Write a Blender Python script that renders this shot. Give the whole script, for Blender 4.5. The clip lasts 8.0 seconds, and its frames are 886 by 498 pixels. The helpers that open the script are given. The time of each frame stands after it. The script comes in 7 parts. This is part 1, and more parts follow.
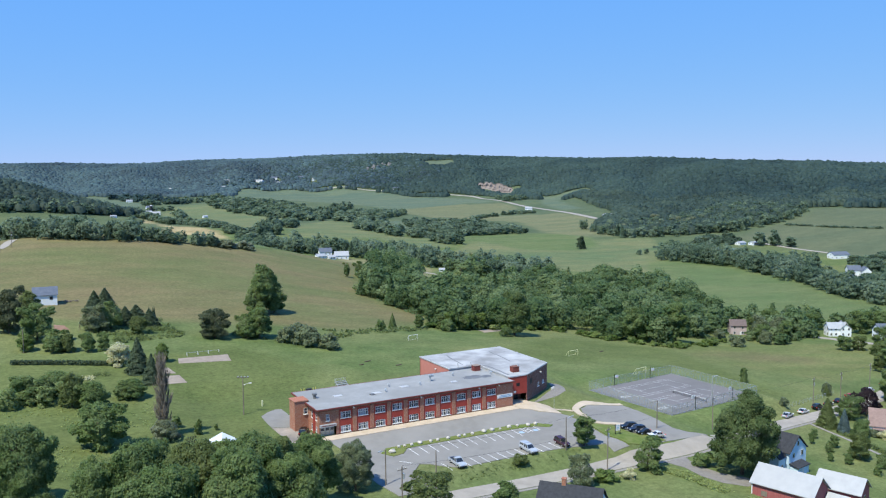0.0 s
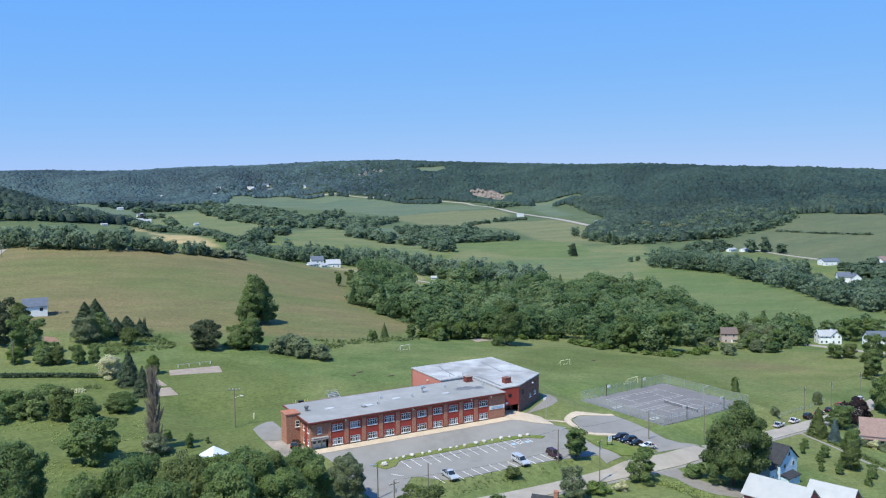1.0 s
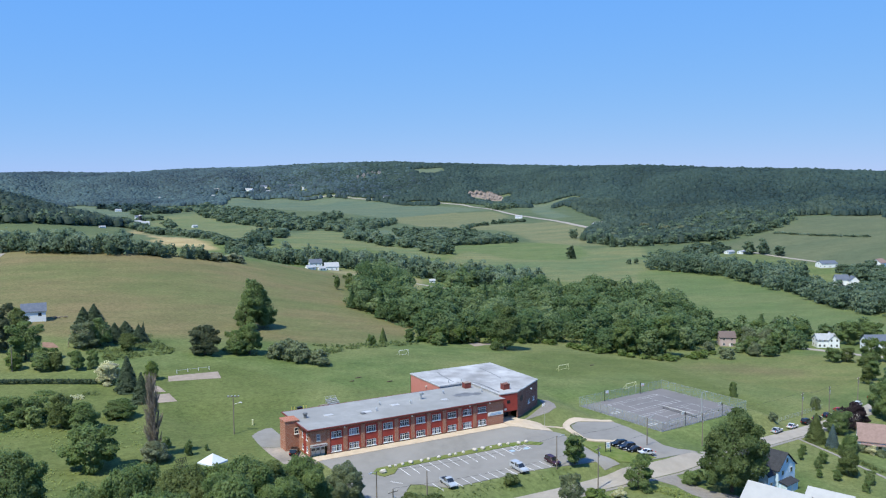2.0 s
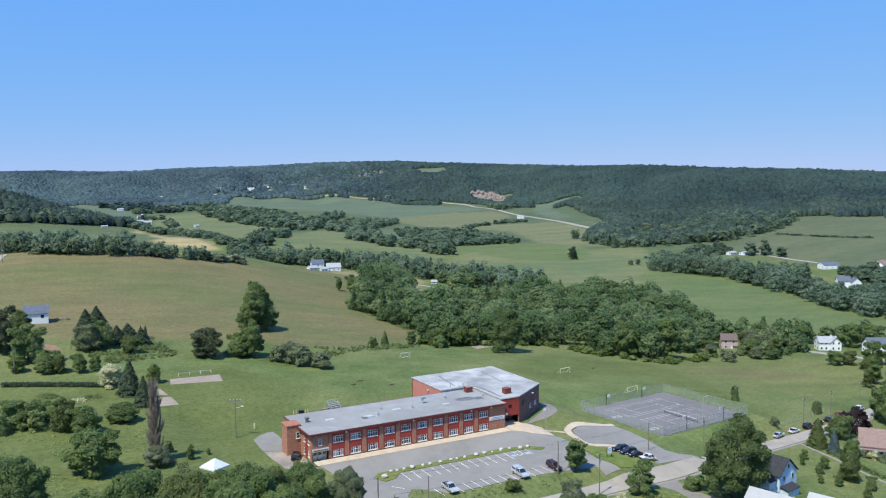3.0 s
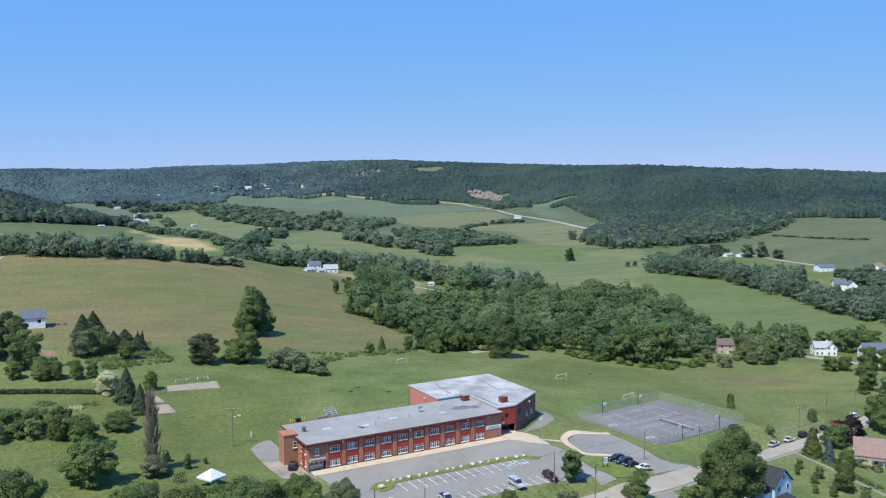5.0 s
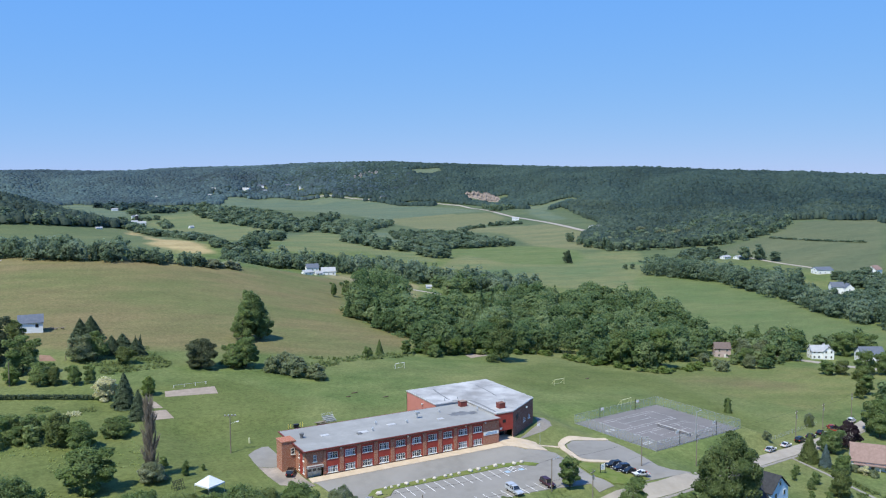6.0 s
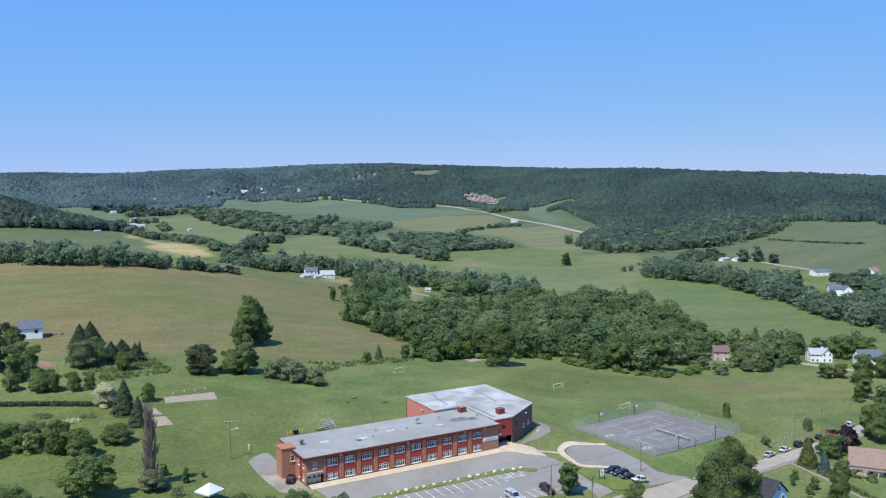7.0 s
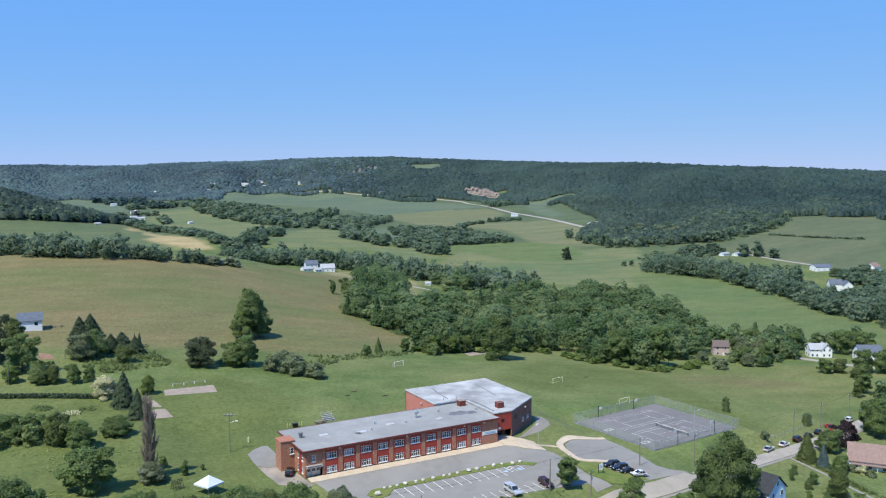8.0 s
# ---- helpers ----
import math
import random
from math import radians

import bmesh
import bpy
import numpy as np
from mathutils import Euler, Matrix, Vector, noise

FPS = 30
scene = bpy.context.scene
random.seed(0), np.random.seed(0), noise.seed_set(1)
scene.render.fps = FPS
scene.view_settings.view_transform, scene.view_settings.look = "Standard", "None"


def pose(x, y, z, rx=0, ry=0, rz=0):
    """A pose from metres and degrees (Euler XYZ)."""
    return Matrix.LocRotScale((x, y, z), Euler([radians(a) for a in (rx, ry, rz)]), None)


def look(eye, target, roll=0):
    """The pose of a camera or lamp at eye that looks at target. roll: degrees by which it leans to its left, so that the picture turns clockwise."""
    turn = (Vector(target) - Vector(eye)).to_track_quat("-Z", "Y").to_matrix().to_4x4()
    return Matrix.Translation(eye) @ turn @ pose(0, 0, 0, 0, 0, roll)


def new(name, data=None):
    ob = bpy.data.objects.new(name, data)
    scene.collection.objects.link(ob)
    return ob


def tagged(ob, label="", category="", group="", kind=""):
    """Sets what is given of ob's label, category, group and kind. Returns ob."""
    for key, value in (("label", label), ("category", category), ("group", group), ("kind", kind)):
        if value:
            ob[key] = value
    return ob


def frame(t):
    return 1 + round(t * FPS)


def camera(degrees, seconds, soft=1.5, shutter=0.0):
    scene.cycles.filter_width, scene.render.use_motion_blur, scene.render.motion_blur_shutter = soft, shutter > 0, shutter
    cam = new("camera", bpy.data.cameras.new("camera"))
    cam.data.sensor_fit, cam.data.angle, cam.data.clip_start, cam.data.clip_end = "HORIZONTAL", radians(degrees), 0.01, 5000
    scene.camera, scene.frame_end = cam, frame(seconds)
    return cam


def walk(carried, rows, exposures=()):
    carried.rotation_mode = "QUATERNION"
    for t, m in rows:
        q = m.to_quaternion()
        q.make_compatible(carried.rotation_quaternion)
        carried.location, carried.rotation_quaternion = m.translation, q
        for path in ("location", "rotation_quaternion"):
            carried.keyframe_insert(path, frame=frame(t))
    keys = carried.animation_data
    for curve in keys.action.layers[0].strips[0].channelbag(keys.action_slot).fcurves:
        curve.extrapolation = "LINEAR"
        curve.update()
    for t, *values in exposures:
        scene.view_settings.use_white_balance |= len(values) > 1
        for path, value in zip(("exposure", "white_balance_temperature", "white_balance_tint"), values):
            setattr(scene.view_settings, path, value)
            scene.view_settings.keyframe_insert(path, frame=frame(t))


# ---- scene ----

EXPOSURE, KELVIN, TINT = 0.25, 6300, 10

# ---- camera: seconds, place, yaw to the left of +y, pitch and roll in degrees ----
cam = camera(55.5, 8.0, soft=1.2)
ROWS = [
    (0.0, -69.26, -191.43, 65.48, -28.67, -5.34, -0.36),
    (0.5, -69.19, -191.34, 66.23, -28.98, -5.26, -0.45),
    (1.0, -69.20, -191.55, 66.95, -29.22, -4.92, -0.47),
    (1.5, -69.29, -191.65, 67.70, -29.35, -4.84, -0.51),
    (3.0, -69.39, -191.77, 69.93, -29.21, -4.89, -0.40),
    (3.5, -69.42, -191.67, 70.61, -29.05, -5.01, -0.36),
    (4.0, -69.50, -191.92, 71.49, -29.00, -5.03, -0.27),
    (4.5, -69.46, -191.88, 72.26, -29.22, -5.04, -0.25),
    (6.0, -69.64, -192.25, 74.46, -29.56, -4.92, -0.19),
    (6.5, -69.75, -192.32, 75.27, -29.60, -4.90, -0.31),
    (7.0, -69.92, -192.53, 75.84, -29.65, -4.82, -0.31),
    (7.5, -69.77, -192.51, 75.79, -29.57, -5.07, -0.33),
    (8.0, -69.69, -192.40, 75.78, -29.62, -5.24, -0.10),
]


def eye_pose(x, y, z, yaw, pitch, roll):
    ya, pi = radians(yaw), radians(pitch)
    ahead = Vector((-math.sin(ya) * math.cos(pi), math.cos(ya) * math.cos(pi), math.sin(pi)))
    return look((x, y, z), Vector((x, y, z)) + ahead * 100, roll)


walk(cam, [(t, eye_pose(*rest)) for t, *rest in ROWS], exposures=[(0.0, EXPOSURE + 0.07, KELVIN, TINT - 1.4), (1.5, EXPOSURE + 0.05, KELVIN, TINT - 1.2), (3.0, EXPOSURE + 0.02, KELVIN + 110, TINT), (8.0, EXPOSURE + 0.02, KELVIN + 110, TINT)])

# ---- world and sun ----
SUN_TO = Vector((-0.92, -0.40, 0)).normalized()
SUN_HIGH = radians(58)
world = bpy.data.worlds.new("sky")
scene.world = world
world.use_nodes = True
wn = world.node_tree.nodes
sky = wn.new("ShaderNodeTexSky")
sky.sky_type, sky.sun_disc = "NISHITA", False
sky.sun_elevation, sky.sun_rotation = SUN_HIGH, math.atan2(SUN_TO.x, SUN_TO.y)
sky.altitude, sky.air_density, sky.dust_density, sky.ozone_density = 2500, 0.75, 0.6, 6.0
# clear summer air with a little haze: red rises towards the hills, blue falls a little
split, join = wn.new("ShaderNodeSeparateColor"), wn.new("ShaderNodeCombineColor")
wl = world.node_tree.links.new
wl(sky.outputs["Color"], split.inputs["Color"])
for channel, rise, gain in (("Red", 0.58, 1.32), ("Green", 0.26, 2.88), ("Blue", -0.06, 8.4)):
    power, scale_up = wn.new("ShaderNodeMath"), wn.new("ShaderNodeMath")
    power.operation, scale_up.operation = "POWER", "MULTIPLY"
    power.inputs[1].default_value, scale_up.inputs[1].default_value = rise, gain
    wl(split.outputs[channel], power.inputs[0]), wl(power.outputs[0], scale_up.inputs[0]), wl(scale_up.outputs[0], join.inputs[channel])
wl(join.outputs["Color"], wn["Background"].inputs["Color"])
wn["Background"].inputs["Strength"].default_value = 0.1
sun = new("sun", bpy.data.lights.new("sun", "SUN"))
sun.data.energy, sun.data.angle, sun.data.color = 4.85, radians(0.53), (1.0, 0.945, 0.77)
sun.matrix_world = look(SUN_TO * math.cos(SUN_HIGH) + Vector((0, 0, math.sin(SUN_HIGH))), (0, 0, 0))


# ---- materials ----
def material(name, colours, scale=1.0, rough=0.85, bump=0.0, bump_scale=None, metal=0.0, spec=0.3, per_object=0.0, per_island=0.0,
             patch=None, patch_scale=0.05, patch_amount=0.5, through_light=0.0, streak=None):
    """Two noises mix the colours at two scales; patch is a third colour in large soft patches."""
    m = bpy.data.materials.new(name)
    m.use_nodes = True
    nt = m.node_tree
    nd, ln = nt.nodes, nt.links.new
    b = nd["Principled BSDF"]
    geo = nd.new("ShaderNodeNewGeometry")
    mapping = nd.new("ShaderNodeMapping")
    ln(geo.outputs["Position"], mapping.inputs["Vector"])
    if streak:
        mapping.inputs["Scale"].default_value = streak
    n1 = nd.new("ShaderNodeTexNoise")
    n1.inputs["Scale"].default_value, n1.inputs["Detail"].default_value, n1.inputs["Roughness"].default_value = scale, 6, 0.65
    ln(mapping.outputs["Vector"], n1.inputs["Vector"])
    ramp = nd.new("ShaderNodeValToRGB")
    ramp.color_ramp.elements[0].position, ramp.color_ramp.elements[1].position = 0.32, 0.68
    ramp.color_ramp.elements[0].color = (*colours[0], 1)
    ramp.color_ramp.elements[1].color = (*colours[-1], 1)
    if len(colours) == 3:
        e = ramp.color_ramp.elements.new(0.5)
        e.color = (*colours[1], 1)
    ln(n1.outputs["Fac"], ramp.inputs["Fac"])
    col = ramp.outputs["Color"]
    if patch:
        n2 = nd.new("ShaderNodeTexNoise")
        n2.inputs["Scale"].default_value, n2.inputs["Detail"].default_value = patch_scale, 4
        ln(geo.outputs["Position"], n2.inputs["Vector"])
        r2 = nd.new("ShaderNodeMapRange")
        r2.inputs["From Min"].default_value, r2.inputs["From Max"].default_value, r2.inputs["To Max"].default_value = 0.45, 0.65, patch_amount
        ln(n2.outputs["Fac"], r2.inputs["Value"])
        mx = nd.new("ShaderNodeMix")
        mx.data_type = "RGBA"
        ln(r2.outputs["Result"], mx.inputs["Factor"]), ln(col, mx.inputs[6])
        mx.inputs[7].default_value = (*patch, 1)
        col = mx.outputs[2]
    if per_object or per_island:
        hsv = nd.new("ShaderNodeHueSaturation")
        info = nd.new("ShaderNodeObjectInfo") if per_object else geo
        src = info.outputs["Random"] if per_object else geo.outputs["Random Per Island"]
        amount = per_object or per_island
        mr = nd.new("ShaderNodeMapRange")
        mr.inputs["To Min"].default_value, mr.inputs["To Max"].default_value = 1 - amount, 1 + amount
        ln(src, mr.inputs["Value"]), ln(mr.outputs["Result"], hsv.inputs["Value"]), ln(col, hsv.inputs["Color"])
        col = hsv.outputs["Color"]
    ln(col, b.inputs["Base Color"])
    b.inputs["Roughness"].default_value, b.inputs["Metallic"].default_value = rough, metal
    b.inputs["Specular IOR Level"].default_value = spec
    if bump:
        nb = nd.new("ShaderNodeTexNoise")
        nb.inputs["Scale"].default_value, nb.inputs["Detail"].default_value = bump_scale or scale * 3, 5
        ln(geo.outputs["Position"], nb.inputs["Vector"])
        bp = nd.new("ShaderNodeBump")
        bp.inputs["Strength"].default_value, bp.inputs["Distance"].default_value = min(bump, 1.0), 0.1
        ln(nb.outputs["Fac"], bp.inputs["Height"]), ln(bp.outputs["Normal"], b.inputs["Normal"])
    if through_light:
        tr = nd.new("ShaderNodeBsdfTranslucent")
        ln(col, tr.inputs["Color"])
        mxs = nd.new("ShaderNodeMixShader")
        mxs.inputs["Fac"].default_value = through_light
        ln(b.outputs["BSDF"], mxs.inputs[1]), ln(tr.outputs["BSDF"], mxs.inputs[2])
        ln(mxs.outputs["Shader"], nd["Material Output"].inputs["Surface"])
    return m


def brick_material(name, c1, c2, mortar):
    m = material(name, (c1, c2), 3.0, 0.9, 0.3, 20)
    nt = m.node_tree
    nd, ln = nt.nodes, nt.links.new
    b = nd["Principled BSDF"]
    old = b.inputs["Base Color"].links[0].from_socket
    geo = nd.new("ShaderNodeNewGeometry")
    sep = nd.new("ShaderNodeSeparateXYZ")
    add = nd.new("ShaderNodeMath")
    com = nd.new("ShaderNodeCombineXYZ")
    ln(geo.outputs["Position"], sep.inputs[0]), ln(sep.outputs["X"], add.inputs[0]), ln(sep.outputs["Y"], add.inputs[1])
    ln(add.outputs[0], com.inputs["X"]), ln(sep.outputs["Z"], com.inputs["Y"])
    br = nd.new("ShaderNodeTexBrick")
    br.inputs["Scale"].default_value, br.inputs["Mortar Size"].default_value = 1.0, 0.008
    br.inputs["Brick Width"].default_value, br.inputs["Row Height"].default_value = 0.215, 0.075
    br.inputs["Mortar"].default_value = (*mortar, 1)
    ln(com.outputs[0], br.inputs["Vector"])
    ln(old, br.inputs["Color1"])
    dk = nd.new("ShaderNodeHueSaturation")
    dk.inputs["Value"].default_value = 0.75
    ln(old, dk.inputs["Color"]), ln(dk.outputs["Color"], br.inputs["Color2"])
    ln(br.outputs["Color"], b.inputs["Base Color"])
    return m


def plain_glass(name, tint, rough=0.06):
    m = material(name, (tint, tuple(c * 1.5 for c in tint)), 0.6, rough, spec=0.8)
    return m


MAT = {
    "brick": brick_material("brown_brick", (0.33, 0.122, 0.074), (0.42, 0.178, 0.115), (0.4, 0.285, 0.215)),
    "brick_dark": brick_material("dark_brick", (0.16, 0.065, 0.05), (0.22, 0.095, 0.07), (0.26, 0.2, 0.17)),
    "red_panel": material("red_painted_panel", ((0.26, 0.04, 0.03), (0.33, 0.056, 0.042)), 0.7, 0.6, 0.1),
    "gym_red": material("faded_red_wall_cladding", ((0.46, 0.17, 0.14), (0.52, 0.21, 0.175)), 0.4, 0.7, 0.1, patch=(0.42, 0.19, 0.165)),
    "fascia": material("dark_red_fascia_metal", ((0.14, 0.035, 0.028), (0.19, 0.05, 0.04)), 0.8, 0.5),
    "roof_wing": material("grey_roof_membrane", ((0.235, 0.24, 0.236), (0.275, 0.28, 0.276), (0.315, 0.32, 0.315)), 0.25, 0.8, 0.15, 4,
                          patch=(0.22, 0.222, 0.216), patch_scale=0.07, patch_amount=0.7),
    "roof_gym": material("pale_weathered_roof_membrane", ((0.25, 0.255, 0.258), (0.37, 0.376, 0.38), (0.48, 0.486, 0.49)), 0.14, 0.75, 0.15, 4,
                         patch=(0.16, 0.155, 0.148), patch_scale=0.11, patch_amount=0.5),
    "roof_trim": material("pale_metal_roof_edge", ((0.4, 0.405, 0.41), (0.52, 0.52, 0.52)), 0.5, 0.5, metal=0.15),
    "stain": material("dark_ponding_stain", ((0.11, 0.115, 0.12), (0.17, 0.175, 0.18)), 0.5, 0.6),
    "white": material("white_paint", ((0.62, 0.63, 0.63), (0.72, 0.72, 0.71)), 0.6, 0.6),
    "white_siding": material("white_clapboard", ((0.68, 0.72, 0.76), (0.8, 0.82, 0.83)), 0.5, 0.65, 0.2, 8, streak=(1, 1, 8)),
    "blue_siding": material("pale_blue_clapboard", ((0.45, 0.6, 0.72), (0.55, 0.68, 0.78)), 0.5, 0.65, 0.2, 8, streak=(1, 1, 8)),
    "pink_siding": material("dusty_pink_clapboard", ((0.43, 0.345, 0.35), (0.51, 0.415, 0.42)), 0.5, 0.7, 0.2, 8, streak=(1, 1, 8)),
    "barn_red": material("weathered_red_barn_boards", ((0.27, 0.075, 0.075), (0.36, 0.12, 0.115)), 0.8, 0.8, 0.3, 6, streak=(6, 6, 0.5)),
    "tin": material("pale_tin_roof_sheet", ((0.325, 0.34, 0.355), (0.4, 0.415, 0.43)), 0.4, 0.5, 0.1, metal=0.1, patch=(0.35, 0.35, 0.355), streak=(1, 1, 1)),
    "shingle_dark": material("charcoal_shingle", ((0.025, 0.028, 0.034), (0.045, 0.048, 0.056)), 1.5, 0.85, 0.4, 5),
    "shingle_umber": material("weathered_umber_shingle", ((0.11, 0.085, 0.08), (0.16, 0.125, 0.115)), 1.2, 0.85, 0.4, 5),
    "shingle_brown": material("brown_shingle", ((0.2, 0.138, 0.118), (0.275, 0.195, 0.17)), 1.2, 0.85, 0.4, 5),
    "shingle_grey": material("blue_grey_shingle", ((0.08, 0.1, 0.14), (0.13, 0.15, 0.19)), 1.2, 0.85, 0.4, 5),
    "glass": plain_glass("window_glass", (0.025, 0.035, 0.05)),
    "glass_blind": material("window_glass_over_blind", ((0.12, 0.15, 0.2), (0.28, 0.32, 0.38)), 0.35, 0.12, spec=0.7),
    "car_glass": plain_glass("car_glass", (0.015, 0.018, 0.022)),
    "asphalt": material("grey_worn_asphalt", ((0.19, 0.183, 0.168), (0.23, 0.222, 0.205)), 0.35, 0.92, 0.3, 6,
                        patch=(0.255, 0.246, 0.23), patch_scale=0.06, patch_amount=0.6),
    "road": material("sun_bleached_road", ((0.27, 0.243, 0.208), (0.352, 0.322, 0.276)), 0.3, 0.92, 0.3, 6, patch=(0.28, 0.258, 0.225), patch_scale=0.1),
    "concrete": material("pale_tan_concrete", ((0.42, 0.345, 0.255), (0.53, 0.445, 0.345)), 0.4, 0.9, 0.15, 5),
    "worn_concrete": material("stained_grey_concrete", ((0.23, 0.2, 0.17), (0.36, 0.315, 0.27)), 0.35, 0.9, 0.2, 5, patch=(0.15, 0.135, 0.12), patch_scale=0.16, patch_amount=0.7),
    "gravel": material("grey_gravel", ((0.2, 0.185, 0.165), (0.28, 0.26, 0.24)), 1.5, 0.95, 0.5, 9),
    "drive": material("worn_gravel_drive", ((0.18, 0.167, 0.152), (0.24, 0.225, 0.207)), 0.9, 0.95, 0.5, 9),
    "sand": material("pinkish_sand", ((0.25, 0.208, 0.168), (0.33, 0.278, 0.23)), 0.5, 0.95, 0.3, 5, patch=(0.225, 0.185, 0.145), patch_scale=0.3),
    "soil": material("red_brown_soil", ((0.2, 0.12, 0.08), (0.27, 0.17, 0.12)), 0.4, 0.95, 0.4, 4),
    "court": material("grey_court_asphalt", ((0.132, 0.127, 0.127), (0.165, 0.159, 0.158)), 0.25, 0.9, 0.2, 6, patch=(0.185, 0.175, 0.174)),
    "line_white": material("worn_white_line_paint", ((0.55, 0.55, 0.55), (0.76, 0.76, 0.75)), 1.2, 0.8),
    "line_faded": material("faded_court_line_paint", ((0.4, 0.4, 0.41), (0.56, 0.56, 0.56)), 1.2, 0.8),
    "goal_yellow": material("pale_yellow_paint", ((0.66, 0.66, 0.4), (0.74, 0.74, 0.5)), 1.5, 0.5),
    "bay_blue": material("faded_blue_bay_paint", ((0.24, 0.36, 0.5), (0.38, 0.48, 0.58)), 1.2, 0.8),
    "line_blue": material("blue_bay_paint", ((0.12, 0.28, 0.5), (0.2, 0.36, 0.56)), 1.2, 0.8),
    "wire": material("galvanised_wire", ((0.3, 0.33, 0.33), (0.4, 0.43, 0.42)), 1.0, 0.5, metal=0.4),
    "steel": material("galvanised_steel", ((0.42, 0.44, 0.45), (0.52, 0.54, 0.55)), 1.0, 0.45, metal=0.5),
    "black": material("black_painted_metal", ((0.012, 0.012, 0.014), (0.02, 0.02, 0.022)), 2.0, 0.5),
    "tyre": material("black_rubber", ((0.012, 0.012, 0.012), (0.02, 0.02, 0.02)), 2.0, 0.9),
    "pole_wood": material("weathered_grey_pole_wood", ((0.15, 0.125, 0.1), (0.24, 0.208, 0.17)), 1.2, 0.9, 0.3, 8, streak=(6, 6, 0.4)),
    "boulder": material("pale_limestone_boulder", ((0.38, 0.355, 0.31), (0.55, 0.52, 0.47)), 1.2, 0.9, 0.6, 4),
    "bark": material("grey_brown_bark", ((0.08, 0.06, 0.045), (0.14, 0.11, 0.085)), 2.0, 0.95, 0.6, 6),
    "dead_wood": material("bleached_dead_twigs", ((0.17, 0.142, 0.112), (0.265, 0.23, 0.19)), 1.0, 0.95, per_island=0.3),
    "red_paint": material("bright_red_paint", ((0.5, 0.03, 0.025), (0.58, 0.05, 0.04)), 1.0, 0.4),
    "yellow": material("yellow_paint", ((0.62, 0.5, 0.1), (0.7, 0.58, 0.15)), 1.0, 0.6),
    "cloth": material("white_tent_cloth", ((0.5, 0.55, 0.6), (0.58, 0.63, 0.67)), 0.6, 0.7),
    "cliff": material("grey_cliff_rock", ((0.13, 0.135, 0.14), (0.22, 0.22, 0.225)), 0.12, 0.95, 0.6, 0.4),
    "rock": material("red_sandstone_cut", ((0.205, 0.168, 0.15), (0.29, 0.25, 0.23)), 0.05, 0.95, 0.6, 0.3),
}


def leaves(name, dark, light, patch=None, island=0.25, far=0.0):
    m = material(name, (dark, light), 0.12 if far else 0.35, 0.66, spec=0.32, per_island=island, through_light=0.58,
                 patch=patch, patch_scale=far or 0.12, patch_amount=0.55)
    # every bough of a tree, and every tree of a joined wood, carries its own tone
    nt = m.node_tree
    nd, ln = nt.nodes, nt.links.new
    at = nd.new("ShaderNodeAttribute")
    at.attribute_name = "tone"
    hsv = [n for n in nd if n.type == "HUE_SAT"][0]
    old = hsv.inputs["Color"].links[0].from_socket
    h2 = nd.new("ShaderNodeHueSaturation")
    for key, lo, hi in (("Value", 0.62, 1.5), ("Hue", 0.525, 0.475), ("Saturation", 1.1, 0.9)):
        mr = nd.new("ShaderNodeMapRange")
        mr.inputs["To Min"].default_value, mr.inputs["To Max"].default_value = lo, hi
        ln(at.outputs["Fac"], mr.inputs["Value"]), ln(mr.outputs["Result"], h2.inputs[key])
    ln(old, h2.inputs["Color"]), ln(h2.outputs["Color"], hsv.inputs["Color"])
    return m


